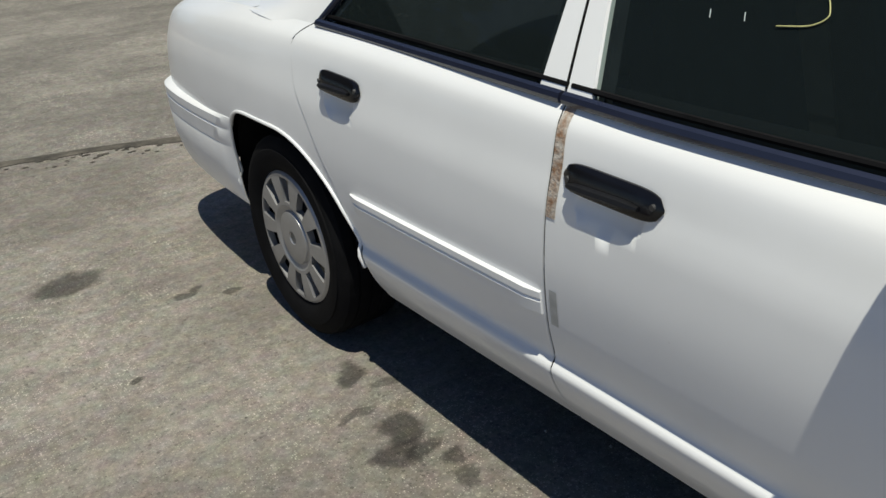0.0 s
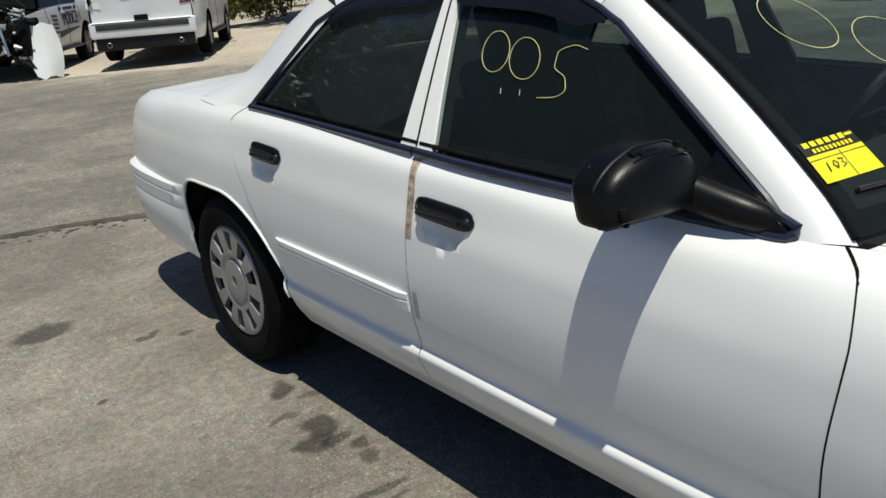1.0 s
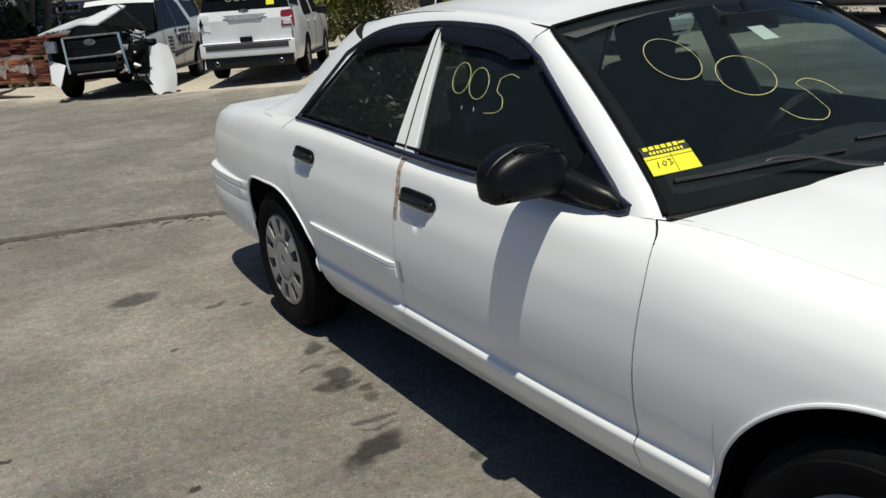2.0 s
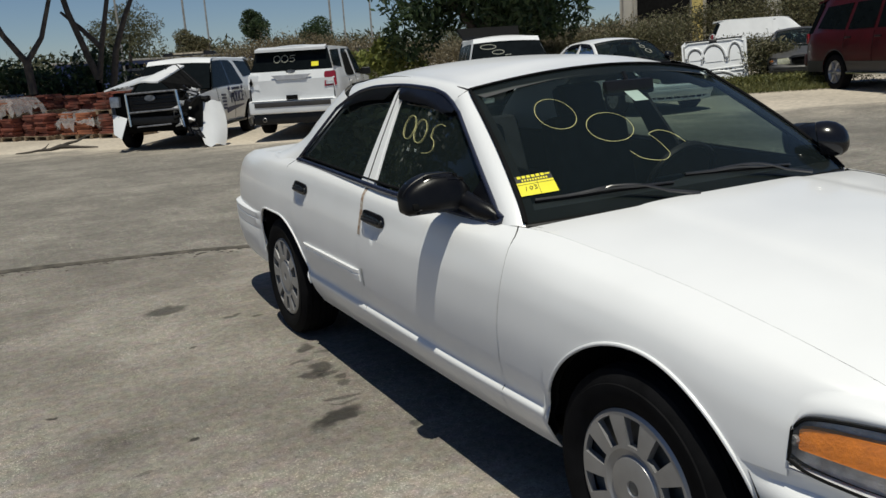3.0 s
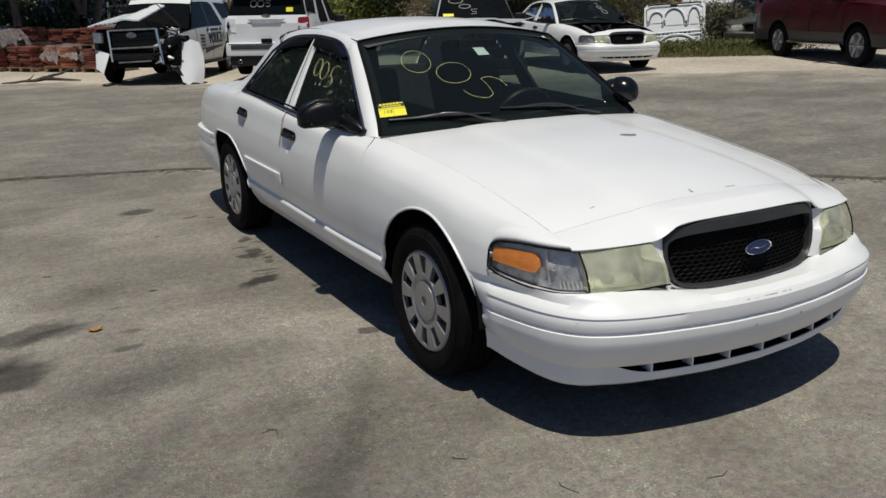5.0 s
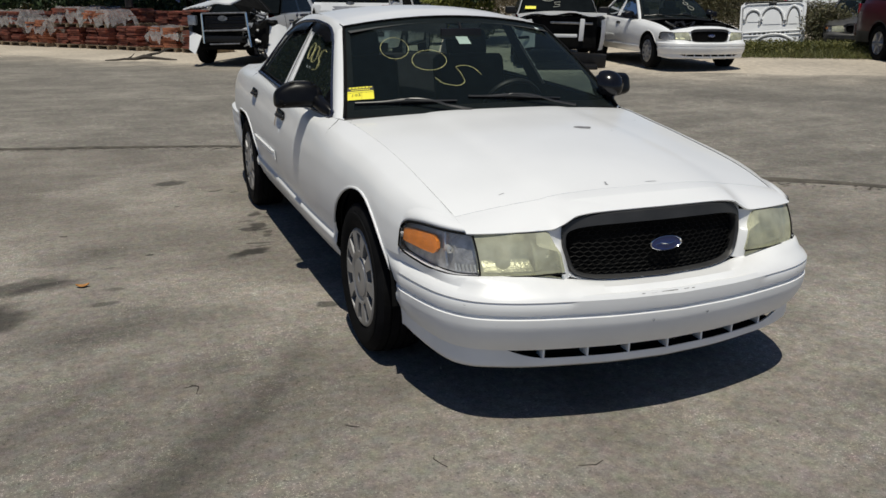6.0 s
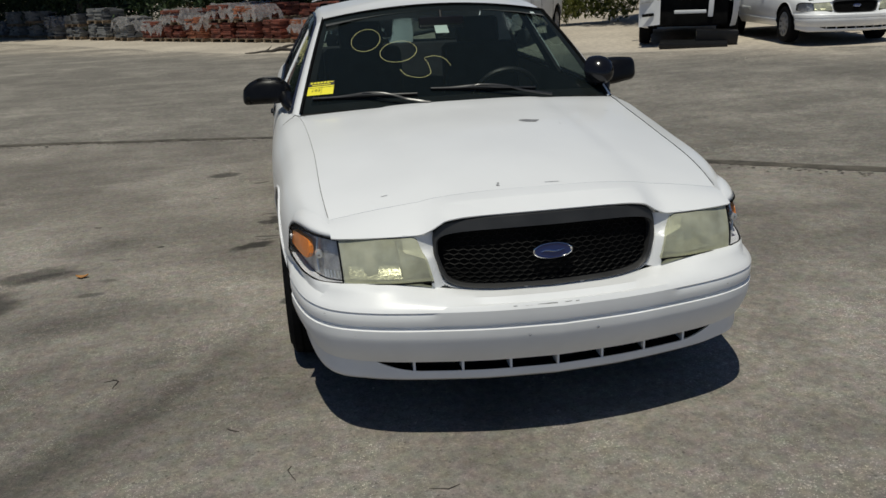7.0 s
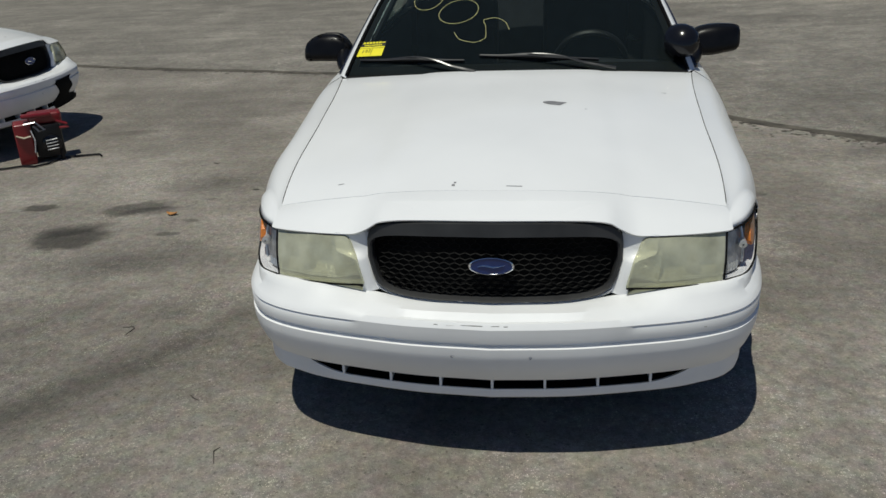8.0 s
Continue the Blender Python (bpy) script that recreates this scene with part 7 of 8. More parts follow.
slab("lamp_socket", [(0.80, 5.0, 1.10), (0.86, 4.99, 1.04), (0.88, 4.98, 1.12), (0.84, 4.98, 1.22)], (0, -1, 0), 0.02, DARK, tailcar)
for x in (-0.62, 0.62):
    bm = bmesh.new()
    lathe(bm, [(4.9, 0.04), (5.04, 0.045), (5.05, 0.035), (4.95, 0.03)], 14, "y", (x, 0, 0.36))
    part("exhaust", bm, STEEL, tailcar)
slab("bright_pillar", [(-0.95, 2.46, 1.15), (-0.785, 2.50, 1.73), (-0.785, 2.62, 1.73), (-0.95, 2.62, 1.15)], (1, 0, 0), 0.03, SUV_WHITE, tailcar)
slab("open_window", [(-0.945, 2.64, 1.16), (-0.80, 2.66, 1.66), (-0.80, 3.20, 1.66), (-0.945, 3.60, 1.16)], (1, 0, 0), 0.03, DARK, tailcar)
place(tailcar, 5.45, 19.75, (0.5, 0.86))

# second wreck with a bent hood and open tailgate
wreck = build_suv("white suv with a smashed nose, bent hood and raised tailgate", SUV_WHITE, tall=1.0, front="wreck")
bm = bmesh.new()
rows = []
for s in np.linspace(0, 1, 9):
    rows.append([(u * 0.92, lerp(-0.05, 1.2, s), lerp(1.04, 1.05, s) + 0.10 * math.cos(1.3 * u) + (0.10 * (u - 0.6) if u > 0.6 else 0) + 0.03 * math.sin(7 * u) * (1 - s)) for u in np.linspace(-1, 1, 15)])
grid(bm, rows)
rim(bm, (0, 0, -1), 0.03)
part("hood", bm, SUV_WHITE, wreck, "bent white hood")
bm = bmesh.new()
box(bm, (0, 0.25, 0.72), (1.5, 0.35, 0.66), bevel=0.04)
part("engine_bay", bm, DARK, wreck)
bm = bmesh.new()
rows = [[(-0.98 + 0.42 * u, -0.06 + 0.16 * (0.5 - u), z + 0.05 * u) for z in np.linspace(0.38, 0.86, 5)] for u in np.linspace(0, 1, 7)]
grid(bm, rows)
rim(bm, (0, 1, 0), 0.03)
part("bumper_piece", bm, SUV_WHITE, wreck)
for a, b, m_ in (((-0.80, -0.05, 0.92), (0.34, 0.08, 0.12), LAMP_WHITE), ((-0.80, -0.1, 0.62), (0.24, 0.04, 0.06), DARK), ((0.02, -0.02, 0.66), (0.62, 0.05, 0.07), SUV_WHITE), ((0.42, 0.0, 0.78), (0.10, 0.06, 0.46), SUV_WHITE), ((0.10, -0.25, 0.05), (1.3, 0.5, 0.10), BLACK_PLASTIC), ((0.55, -0.05, 0.18), (0.8, 0.3, 0.25), BLACK_PLASTIC), ((0.2, 0.02, 0.92), (0.9, 0.06, 0.05), STEEL)):
    bm = bmesh.new()
    box(bm, a, b, pose(0, 0, 0, 4, 6 * a[0], 8 * a[1]), bevel=0.02)
    part("broken_piece", bm, m_, wreck)
on_screen = lambda a, z: (a, 1.28 + (z - 1.10) * 1.143 - 0.012, z + 0.006)
for x, z, w_, h_ in ((-0.42, 1.52, 0.17, 0.05), (-0.22, 1.40, 0.13, 0.045)):
    bm = bmesh.new()
    tube(bm, [on_screen(x + w_ * math.cos(t), z + h_ * math.sin(t)) for t in np.linspace(0, 6.4, 22)], 0.007, n=5)
    part("painted_digit", bm, PALE_MARK, wreck)
bm = bmesh.new()
tube(bm, [on_screen(x, z) for x, z in ((0.06, 1.34), (-0.08, 1.33), (-0.06, 1.29), (0.04, 1.28), (0.03, 1.24), (-0.10, 1.23))], 0.007, n=5)
part("painted_digit", bm, PALE_MARK, wreck)
slab("yellow_tag", [(-0.74, 1.30, 1.19), (-0.50, 1.30, 1.19), (-0.50, 1.36, 1.25), (-0.74, 1.36, 1.25)], (0, 1, 0), 0.01, YELLOW, wreck)
slab("raised_tailgate", [(-0.72, 4.6, 1.74), (0.72, 4.6, 1.74), (0.80, 5.3, 1.98), (-0.80, 5.3, 1.98)], (0, 0, 1), 0.08, BLACK_PLASTIC, wreck)
place(wreck, 6.90, 12.87, (-0.40, -0.915))

# maroon car at the verge
red = build_suv("maroon suv with grey lower cladding parked on the verge", MAROON, length=5.25, tall=1.10, lower=CLADDING)
place(red, 13.02, 6.74, (-0.361, -0.933))


def repaint(car, swap):
    for o in (car, *car.children_recursive):
        if o.type == "MESH" and o.data.materials and o.data.materials[0] in swap and (swap[o.data.materials[0]][1] is None or o.name.split(".")[0] in swap[o.data.materials[0]][1]):
            o.material_slots[0].link = "OBJECT"
            o.material_slots[0].material = swap[o.data.materials[0]][0]


BLACK_HOOD = mat("black_hood_paint", (0.02, 0.02, 0.022), 0.35, vary=0.3, scale=5)
DUSTY = mat("dusty_grey_paint", (0.085, 0.083, 0.080), 0.45, vary=0.3, scale=4, metal=0.3)
HEAD_SEDAN = lambda x, y, h: copy_thing(SEDAN, stand(x, y, math.degrees(math.atan2(h[0], -h[1]))))


def strip(car, names):
    for o in [o for o in car.children_recursive if o.name.split(".")[0] in names]:
        for c in list(o.children_recursive):
            if c.name.split(".")[0] not in names:
                bpy.data.objects.remove(c)
        bpy.data.objects.remove(o)


MARKS = ("painted_digit", "scratch", "sticker_header", "lettering_bar", "handwriting", "sticker", "paper_tag", "small_tag", "rusty_edge", "tape_residue")
sedan2 = tagged(HEAD_SEDAN(9.20, 11.58, (-0.175, -0.985)), "white sedan with its hood off and a black engine bay", "car")
strip(sedan2, MARKS + ("hood", "paint_chip", "amber_reflector"))
bm = bmesh.new()
box(bm, (0, 0.16, 0.66), (1.42, 1.50, 0.10), bevel=0.02)
bay = part("engine_bay", bm, DARK, sedan2)
r2 = random.Random(88)
for k in range(26):
    bm = bmesh.new()
    c_ = (r2.uniform(-0.58, 0.58), r2.uniform(-0.48, 0.80), 0.74)
    if k % 3:
        box(bm, c_, (r2.uniform(0.10, 0.34), r2.uniform(0.10, 0.36), r2.uniform(0.10, 0.30)), pose(0, 0, 0, 0, 0, r2.uniform(-20, 20)), bevel=0.02)
    else:
        tube(bm, [(c_[0], c_[1], 0.80), (c_[0] + r2.uniform(-0.2, 0.2), c_[1] + 0.15, 0.90), (c_[0] + r2.uniform(-0.3, 0.3), c_[1] + 0.35, 0.84)], r2.uniform(0.015, 0.035), n=6)
    part("engine_piece", bm, (BLACK_PLASTIC, DARK, BLACK_GLOSS)[k % 3], bay)
for mark in ([(0.44 + 0.08 * math.cos(t), 0.62 + 0.07 * math.sin(t)) for t in np.linspace(0, 6.3, 14)], [(0.52 + 0.09 * math.cos(t), 0.42 + 0.09 * math.sin(t)) for t in np.linspace(0, 6.3, 14)], [(0.38, 0.82), (0.50, 0.80), (0.42, 0.74)]):
    bm = bmesh.new()
    tube(bm, [true_proportions(screen(a, b)) + Vector((0, -0.01, 0.008)) for a, b in mark], 0.006, n=5)
    part("painted_digit", bm, PALE_MARK, sedan2)
sedan3 = tagged(HEAD_SEDAN(-5.05, 3.12, (0.998, 0.03)), "white sedan with a torn black front bumper corner", "car")
bm = bmesh.new()
rows = []
for z in np.linspace(0.462, 0.222, 13):
    near, far = 0.55 + 0.12 * math.sin(40 * z), 1.75 + 0.12 * math.sin(55 * z) + 2.0 * max(0.0, (0.31 - z) / 0.09)
    ins = np.interp(z, [q[0] for q in LEVELS[::-1]], [q[1] for q in LEVELS[::-1]])
    ins = min(ins, 0.064)
    rows.append([true_proportions(Vector((plan_point(k, ins - 0.007)[0], plan_point(k, ins - 0.007)[1], z))) for k in np.linspace(near, far, 12)])
grid(bm, rows)
rim(bm, (0, 1, 0), 0.012)
part("torn_bumper_patch", bm, DARK, sedan3, "bare dark bumper corner where the cover is torn")
strip(sedan3, MARKS)


# ---- yard clutter ----
TILE = mat("terracotta_roof_tile", (0.24, 0.068, 0.042), 0.85, second=(0.12, 0.048, 0.036), scale=3.5, bump=0.3, bump_scale=30)
TILE_PALE = mat("orange_roof_tile", (0.38, 0.14, 0.07), 0.85, second=(0.22, 0.08, 0.045), scale=4, bump=0.3, bump_scale=30)
PAVER = mat("grey_paver", (0.23, 0.235, 0.235), 0.9, second=(0.12, 0.125, 0.13), scale=3, bump=0.3, bump_scale=30)
PALLET = mat("weathered_pallet_wood", (0.24, 0.18, 0.12), 0.9, vary=0.4, scale=7, bump=0.3, bump_scale=40)
BARK = mat("grey_brown_bark", (0.065, 0.055, 0.046), 0.95, vary=0.45, scale=6, bump=0.8, bump_scale=25)
WRAP = lens("torn_plastic_wrap", (0.90, 0.90, 0.92), (0.46, 0.44, 0.43), 0.45, 0.25)


def board_mesh(name, size):
    bm = bmesh.new()
    box(bm, (0, 0, 0), size, bevel=0.004, seg=1)
    me = bpy.data.meshes.new(name)
    bm.to_mesh(me)
    bm.free()
    me.materials.append(PALLET)
    return me


RUNNER, SLAT = board_mesh("pallet_runner", (1.1, 0.09, 0.09)), board_mesh("pallet_slat", (0.10, 1.08, 0.02))


def board(name, me, at, parent):
    ob = new(name, me)
    ob.parent = parent
    ob.location = at
    return ob


def tile_stack(x, y, turn, seed, material, high=1, wrap=True, kind="tile_stack", label=""):
    r = random.Random(seed)
    st = thing(kind, label, "stack", "stacks on pallets", m=stand(x, y, turn))
    z = 0.0
    for level in range(high):
        for k in (-0.45, 0, 0.45):
            board("pallet_runner", RUNNER, (0, k, z + 0.045), st)
        for k in np.linspace(-0.5, 0.5, 6):
            board("pallet_slat", SLAT, (k, 0, z + 0.10), st)
        z += 0.112
        rows = r.randint(9, 12) if high == 1 else r.randint(6, 8)
        bm = bmesh.new()
        for row in range(rows):
            n = 3
            if row == rows - 1 and r.random() < 0.7:
                n = 2
            for i in range(n):
                for j in range(2):
                    if row > rows - 4 and r.random() < 0.16:
                        continue
                    w_, d_ = 0.33 + r.uniform(-0.02, 0.02), 0.45 + r.uniform(-0.04, 0.03)
                    box(bm, ((i - 1) * 0.355 + r.uniform(-0.05, 0.05), (j - 0.5) * 0.50 + r.uniform(-0.05, 0.05), z + 0.032), (w_, d_, 0.054), pose(0, 0, 0, r.uniform(-1.5, 1.5), r.uniform(-2.5, 2.5), r.uniform(-9, 9)))
            z += 0.063
        me_ob = part("tile_block", bm, material if r.random() < 0.75 or material is PAVER else TILE_PALE, st, flat=True)
        me_ob["kind"] = "stuff"
    if wrap:
        bm = bmesh.new()
        rows = []
        for s in np.linspace(-1, 1, 15):
            row = []
            for t in np.linspace(-1, 1, 15):
                d = max(abs(s), abs(t))
                drop = max(0, d - 0.72) * r.uniform(0.8, 1.9)
                row.append((s * 0.62 + r.uniform(-0.03, 0.03), t * 0.64 + r.uniform(-0.03, 0.03), z + 0.03 + 0.06 * noise.noise(Vector((s * 2, t * 2, seed))) - drop))
            rows.append(row)
        grid(bm, rows)
        part("torn_wrap", bm, WRAP, st, "torn clear plastic wrap")
    return st


line = [(0.35, 22.2), (-5.9, 28.4)]
n = 8
for i in range(n):
    t = i / (n - 1)
    tile_stack(lerp(line[0][0], line[1][0], t), lerp(line[0][1], line[1][1], t), 42 + 7 * math.sin(i * 2.1), 30 + i, TILE, high=2 if i in (0, 3, 4, 6) else 1, wrap=i % 2 == 1 or i in (4, 6), label="stack of terracotta roof tiles on a weathered pallet")
for i in range(6):
    t = i / 5
    tile_stack(lerp(1.0, -5.0, t), lerp(23.7, 30.0, t), 40 + 5 * math.sin(i), 60 + i, TILE, high=2, wrap=i % 3 == 0, label="tall stack of terracotta roof tiles on pallets")
for i in range(7):
    t = i / 6
    tile_stack(lerp(-7.2, -14.5, t), lerp(29.8, 38.5, t), 40 + 9 * math.sin(i * 1.3), 80 + i, PAVER, high=2 if i % 3 else 1, wrap=i % 3 == 0, kind="paver_stack", label="stack of grey concrete pavers on a pallet")

# fallen branch on the verge
bm = bmesh.new()
tube(bm, [on_yard(*p) for p in ((-2.40, 19.10, 0.02), (-2.15, 18.98, 0.03), (-1.95, 18.99, 0.05), (-1.70, 18.84, 0.06), (-1.48, 18.82, 0.11), (-1.25, 18.74, 0.08), (-1.0, 18.78, 0.05), (-0.72, 18.70, 0.03))], [0.012, 0.022, 0.026, 0.036, 0.058, 0.036, 0.028, 0.014], n=8)
tube(bm, [on_yard(*p) for p in ((-1.5, 18.82, 0.10), (-1.30, 18.80, 0.17), (-1.12, 18.90, 0.19), (-0.95, 18.88, 0.27), (-0.80, 18.95, 0.31))], [0.045, 0.034, 0.026, 0.024, 0.010], n=7)
tube(bm, [on_yard(*p) for p in ((-1.9, 18.98, 0.05), (-1.78, 19.08, 0.10), (-1.70, 19.10, 0.18))], [0.02, 0.014, 0.006], n=6)
tagged(part("fallen_branch", bm, BARK), "dry fallen branch lying on pale dirt", "branch")

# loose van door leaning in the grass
# dark grey for pressed grooves: their shade, with some grime, put into the colour
DOOR_SHADE = mat("shaded_grimy_groove", (0.16, 0.16, 0.155), 0.8, vary=0.3, scale=20)
door = thing("van_door", "white van cargo door leaning upright, inner side out", "door", m=stand(14.50, 15.15, -42) @ pose(0, 0, -0.22, -20, -3, 0) @ Matrix.Diagonal((0.90, 1, 0.98, 1)))
slab("door_skin", [(-0.92, 0, 0.0), (0.92, 0, 0.0), (0.92, 0, 1.42), (0.80, 0, 1.52), (-0.80, 0, 1.52), (-0.92, 0, 1.42)], (0, 1, 0), 0.06, SUV_WHITE, door)
half = lambda cx, cz, w_, h_, n_=14: [(cx + w_ * math.cos(t), cz + h_ * math.sin(t)) for t in np.linspace(-0.15, math.pi + 0.15, n_)]
for cx, cz, w_, h_ in ((-0.55, 0.98, 0.20, 0.26), (-0.02, 0.92, 0.30, 0.40), (0.06, 0.26, 0.52, 0.28), (0.58, 0.92, 0.17, 0.40)):
    bm = bmesh.new()  # pressed panel; a dark tube paints the shade of its recessed outline
    tube(bm, [(a, -0.004, b) for a, b in half(cx, cz, w_, h_)], 0.016, n=6)
    groove = part("pressed_groove", bm, DOOR_SHADE, door)
    bm = bmesh.new()
    tube(bm, [(a, -0.012, b) for a, b in half(cx, cz, w_ + 0.05, h_ + 0.05)], 0.034, n=8)
    part("pressed_rib", bm, SUV_WHITE, door)
    bm = bmesh.new()
    bm.faces.new([bm.verts.new((a, -0.016, b)) for a, b in half(cx, cz, w_ - 0.05, h_ - 0.05)])
    rim(bm, (0, 1, 0), 0.015)
    part("pressed_panel", bm, SUV_WHITE, door)
for loop in ([(-0.8, 0.64), (0.8, 0.68)], [(-0.8, 0.54), (0.8, 0.58)], [(-0.85, 0.05), (-0.85, 1.36), (-0.72, 1.44), (0.72, 1.44), (0.85, 1.36), (0.85, 0.05)]):
    bm = bmesh.new()
    tube(bm, [(a, -0.012, b) for a, b in loop], 0.026, n=6)
    part("pressed_rib", bm, SUV_WHITE, door)
for k in range(9):
    bm = bmesh.new()
    box(bm, (-0.60 + 0.13 * k, -0.006, 0.605 + 0.004 * k), (0.075, 0.016, 0.035), bevel=0.004)
    part("slot", bm, DARK, door)
for k in range(6):
    bm = bmesh.new()
    box(bm, (0.78, -0.02, 0.30 + 0.18 * k), (0.03, 0.02, 0.05), bevel=0.004)
    part("slot", bm, DARK, door)
bm = bmesh.new()
tube(bm, [(-0.80, -0.02, 1.49), (0.80, -0.02, 1.49)], 0.020, n=6)
part("rubber_seal", bm, BLACK_PLASTIC, door)
bm = bmesh.new()
box(bm, (-0.02, -0.03, 1.44), (0.22, 0.06, 0.09), bevel=0.015)
part("latch", bm, BLACK_PLASTIC, door)

# red engine-driven machine beside the other sedan
RED = mat("red_enamel", (0.20, 0.008, 0.012), 0.35, vary=0.2, scale=9, coat=0.3)
gen = thing("portable_generator", "red portable engine machine standing on the asphalt", "machine", m=stand(-3.77, 2.58, 35) @ Matrix.Diagonal((0.80, 0.80, 0.78, 1)))
bm = bmesh.new()
box(bm, (-0.12, -0.02, 0.20), (0.15, 0.24, 0.40), bevel=0.022, seg=3)
case = part("side_case", bm, RED, gen)
bm = bmesh.new()
tube(bm, [(-0.185, -0.145, 0.30), (-0.12, -0.150, 0.27), (-0.06, -0.145, 0.28)], 0.018, n=6, flat=0.5)
part("torn_label", bm, BEIGE, case)
bm = bmesh.new()
box(bm, (0.09, 0.06, 0.41), (0.30, 0.20, 0.11), bevel=0.035, seg=3)
part("fuel_tank", bm, RED, gen)
bm = bmesh.new()
box(bm, (0.02, -0.04, 0.455), (0.26, 0.10, 0.035), bevel=0.014)
part("top_handle", bm, RED, gen)
bm = bmesh.new()
box(bm, (0.09, 0.02, 0.20), (0.25, 0.24, 0.32), bevel=0.03)
eng = part("engine", bm, BLACK_PLASTIC, gen)
bm = bmesh.new()
lathe(bm, [(-0.16, 0.001), (-0.16, 0.05), (-0.145, 0.085), (-0.10, 0.09)], 20, "y", (0.11, 0, 0.18))
cover = part("recoil_cover", bm, BLACK_GLOSS, eng)
for k in range(4):
    bm = bmesh.new()
    tube(bm, [(0.06, -0.165, 0.13 + 0.03 * k), (0.16, -0.165, 0.14 + 0.03 * k)], 0.007, n=5)
    part("cooling_fin", bm, STEEL, cover)
bm = bmesh.new()
tube(bm, [(-0.10, -0.15, 0.40), (0.0, -0.16, 0.41), (0.07, -0.17, 0.33), (0.02, -0.17, 0.32), (-0.02, -0.16, 0.38)], 0.014, n=6, flat=0.6)
part("bracket", bm, STEEL, gen)
bm = bmesh.new()
tube(bm, [(0.18, -0.14, 0.40), (0.27, -0.15, 0.36), (0.28, -0.15, 0.33), (0.20, -0.15, 0.33)], 0.014, n=6)
part("lever", bm, RED, gen)
bm = bmesh.new()
tube(bm, [(-0.05, -0.16, 0.34), (-0.03, -0.17, 0.24), (-0.05, -0.17, 0.12)], 0.006, n=5)
part("pull_cord", bm, LAMP_WHITE, gen)
for a in (-0.15, 0.18):
    for b in (-0.10, 0.12):
        bm = bmesh.new()
        tube(bm, [(a, b, 0.0), (a, b, 0.10)], 0.018, n=8)
        part("foot", bm, BLACK_PLASTIC, gen)
bm = bmesh.new()
tube(bm, [on_yard(x, y, 0.012) for x, y in ((-4.20, 2.30), (-4.05, 2.26), (-3.9, 2.30), (-3.80, 2.37), (-3.70, 2.36), (-3.64, 2.44), (-3.62, 2.60), (-3.50, 2.66), (-3.36, 2.70), (-3.32, 2.66))], 0.008, n=6)
tagged(part("cable", bm, BLACK_PLASTIC), "black cable lying on the asphalt", "cable")

# ---- plants ----
def leaf_mat(name, a, b, c=None):
    m = bpy.data.materials.new(name)
    m.use_nodes = True
    nt = m.node_tree
    p = nt.nodes["Principled BSDF"]
    g = nt.nodes.new("ShaderNodeNewGeometry")
    r = nt.nodes.new("ShaderNodeValToRGB")
    r.color_ramp.elements[0].color, r.color_ramp.elements[1].color = (*a, 1), (*b, 1)
    if c:
        e = r.color_ramp.elements.new(0.5)
        e.color = (*c, 1)
    nt.links.new(g.outputs["Random Per Island"], r.inputs["Fac"])
    nt.links.new(r.outputs[0], p.inputs["Base Color"])
    p.inputs["Roughness"].default_value = 0.6
    tr, mx = nt.nodes.new("ShaderNodeBsdfTranslucent"), nt.nodes.new("ShaderNodeMixShader")
    nt.links.new(r.outputs[0], tr.inputs["Color"])
    mx.inputs["Fac"].default_value = 0.25
    nt.links.new(p.outputs[0], mx.inputs[1])
    nt.links.new(tr.outputs[0], mx.inputs[2])
    nt.links.new(mx.outputs[0], nt.nodes["Material Output"].inputs["Surface"])
    return m


DARK_LEAF = leaf_mat("dark_green_leaves", (0.012, 0.028, 0.010), (0.05, 0.085, 0.028))
# darker copy of the leaves, to dim their reflection in the windows
SHADE_LEAF = leaf_mat("dimmed_green_leaves", (0.008, 0.018, 0.008), (0.024, 0.042, 0.018))
BRIGHT_LEAF = leaf_mat("yellow_green_leaves", (0.09, 0.12, 0.025), (0.24, 0.25, 0.06))
DRY_LEAF = leaf_mat("dry_brown_vines", (0.075, 0.062, 0.035), (0.19, 0.165, 0.095), (0.10, 0.105, 0.045))
TAN_LEAF = leaf_mat("tan_dry_brush", (0.13, 0.11, 0.07), (0.27, 0.225, 0.145), (0.19, 0.16, 0.10))
GRASS = leaf_mat("dry_green_grass", (0.10, 0.10, 0.035), (0.22, 0.20, 0.085), (0.13, 0.15, 0.045))
WEED_LEAF = leaf_mat("yellow_green_weeds", (0.06, 0.07, 0.018), (0.26, 0.24, 0.085), (0.12, 0.13, 0.03))
FAR_LEAF = leaf_mat("far_tree_leaves", (0.05, 0.06, 0.03), (0.13, 0.13, 0.07))


def leaves(points, size, rng, long=1.6):
    """Small two-sided leaves at the given points."""
    p = np.asarray(points, float)
    n = len(p)
    a = rng.normal(size=(n, 3))
    a /= np.linalg.norm(a, axis=1)[:, None]
    b = np.cross(a, rng.normal(size=(n, 3)))
    b /= np.linalg.norm(b, axis=1)[:, None]
    s = size * rng.uniform(0.6, 1.35, (n, 1))
    vs = np.concatenate([p + a * s * long, p + b * s * 0.5, p - a * s * long, p - b * s * 0.5], axis=1).reshape(-1, 3)
    return vs, np.arange(4 * n).reshape(-1, 4)


def leaf_part(name, points, size, material, parent, rng, long=1.6):
    vs, fs = leaves(points, size, rng, long)
    me = bpy.data.meshes.new(name)
    me.from_pydata(vs.tolist(), [], fs.tolist())
    me.materials.append(material)
    ob = new(name, me)
    if parent is not None:
        ob.parent = parent
    return ob


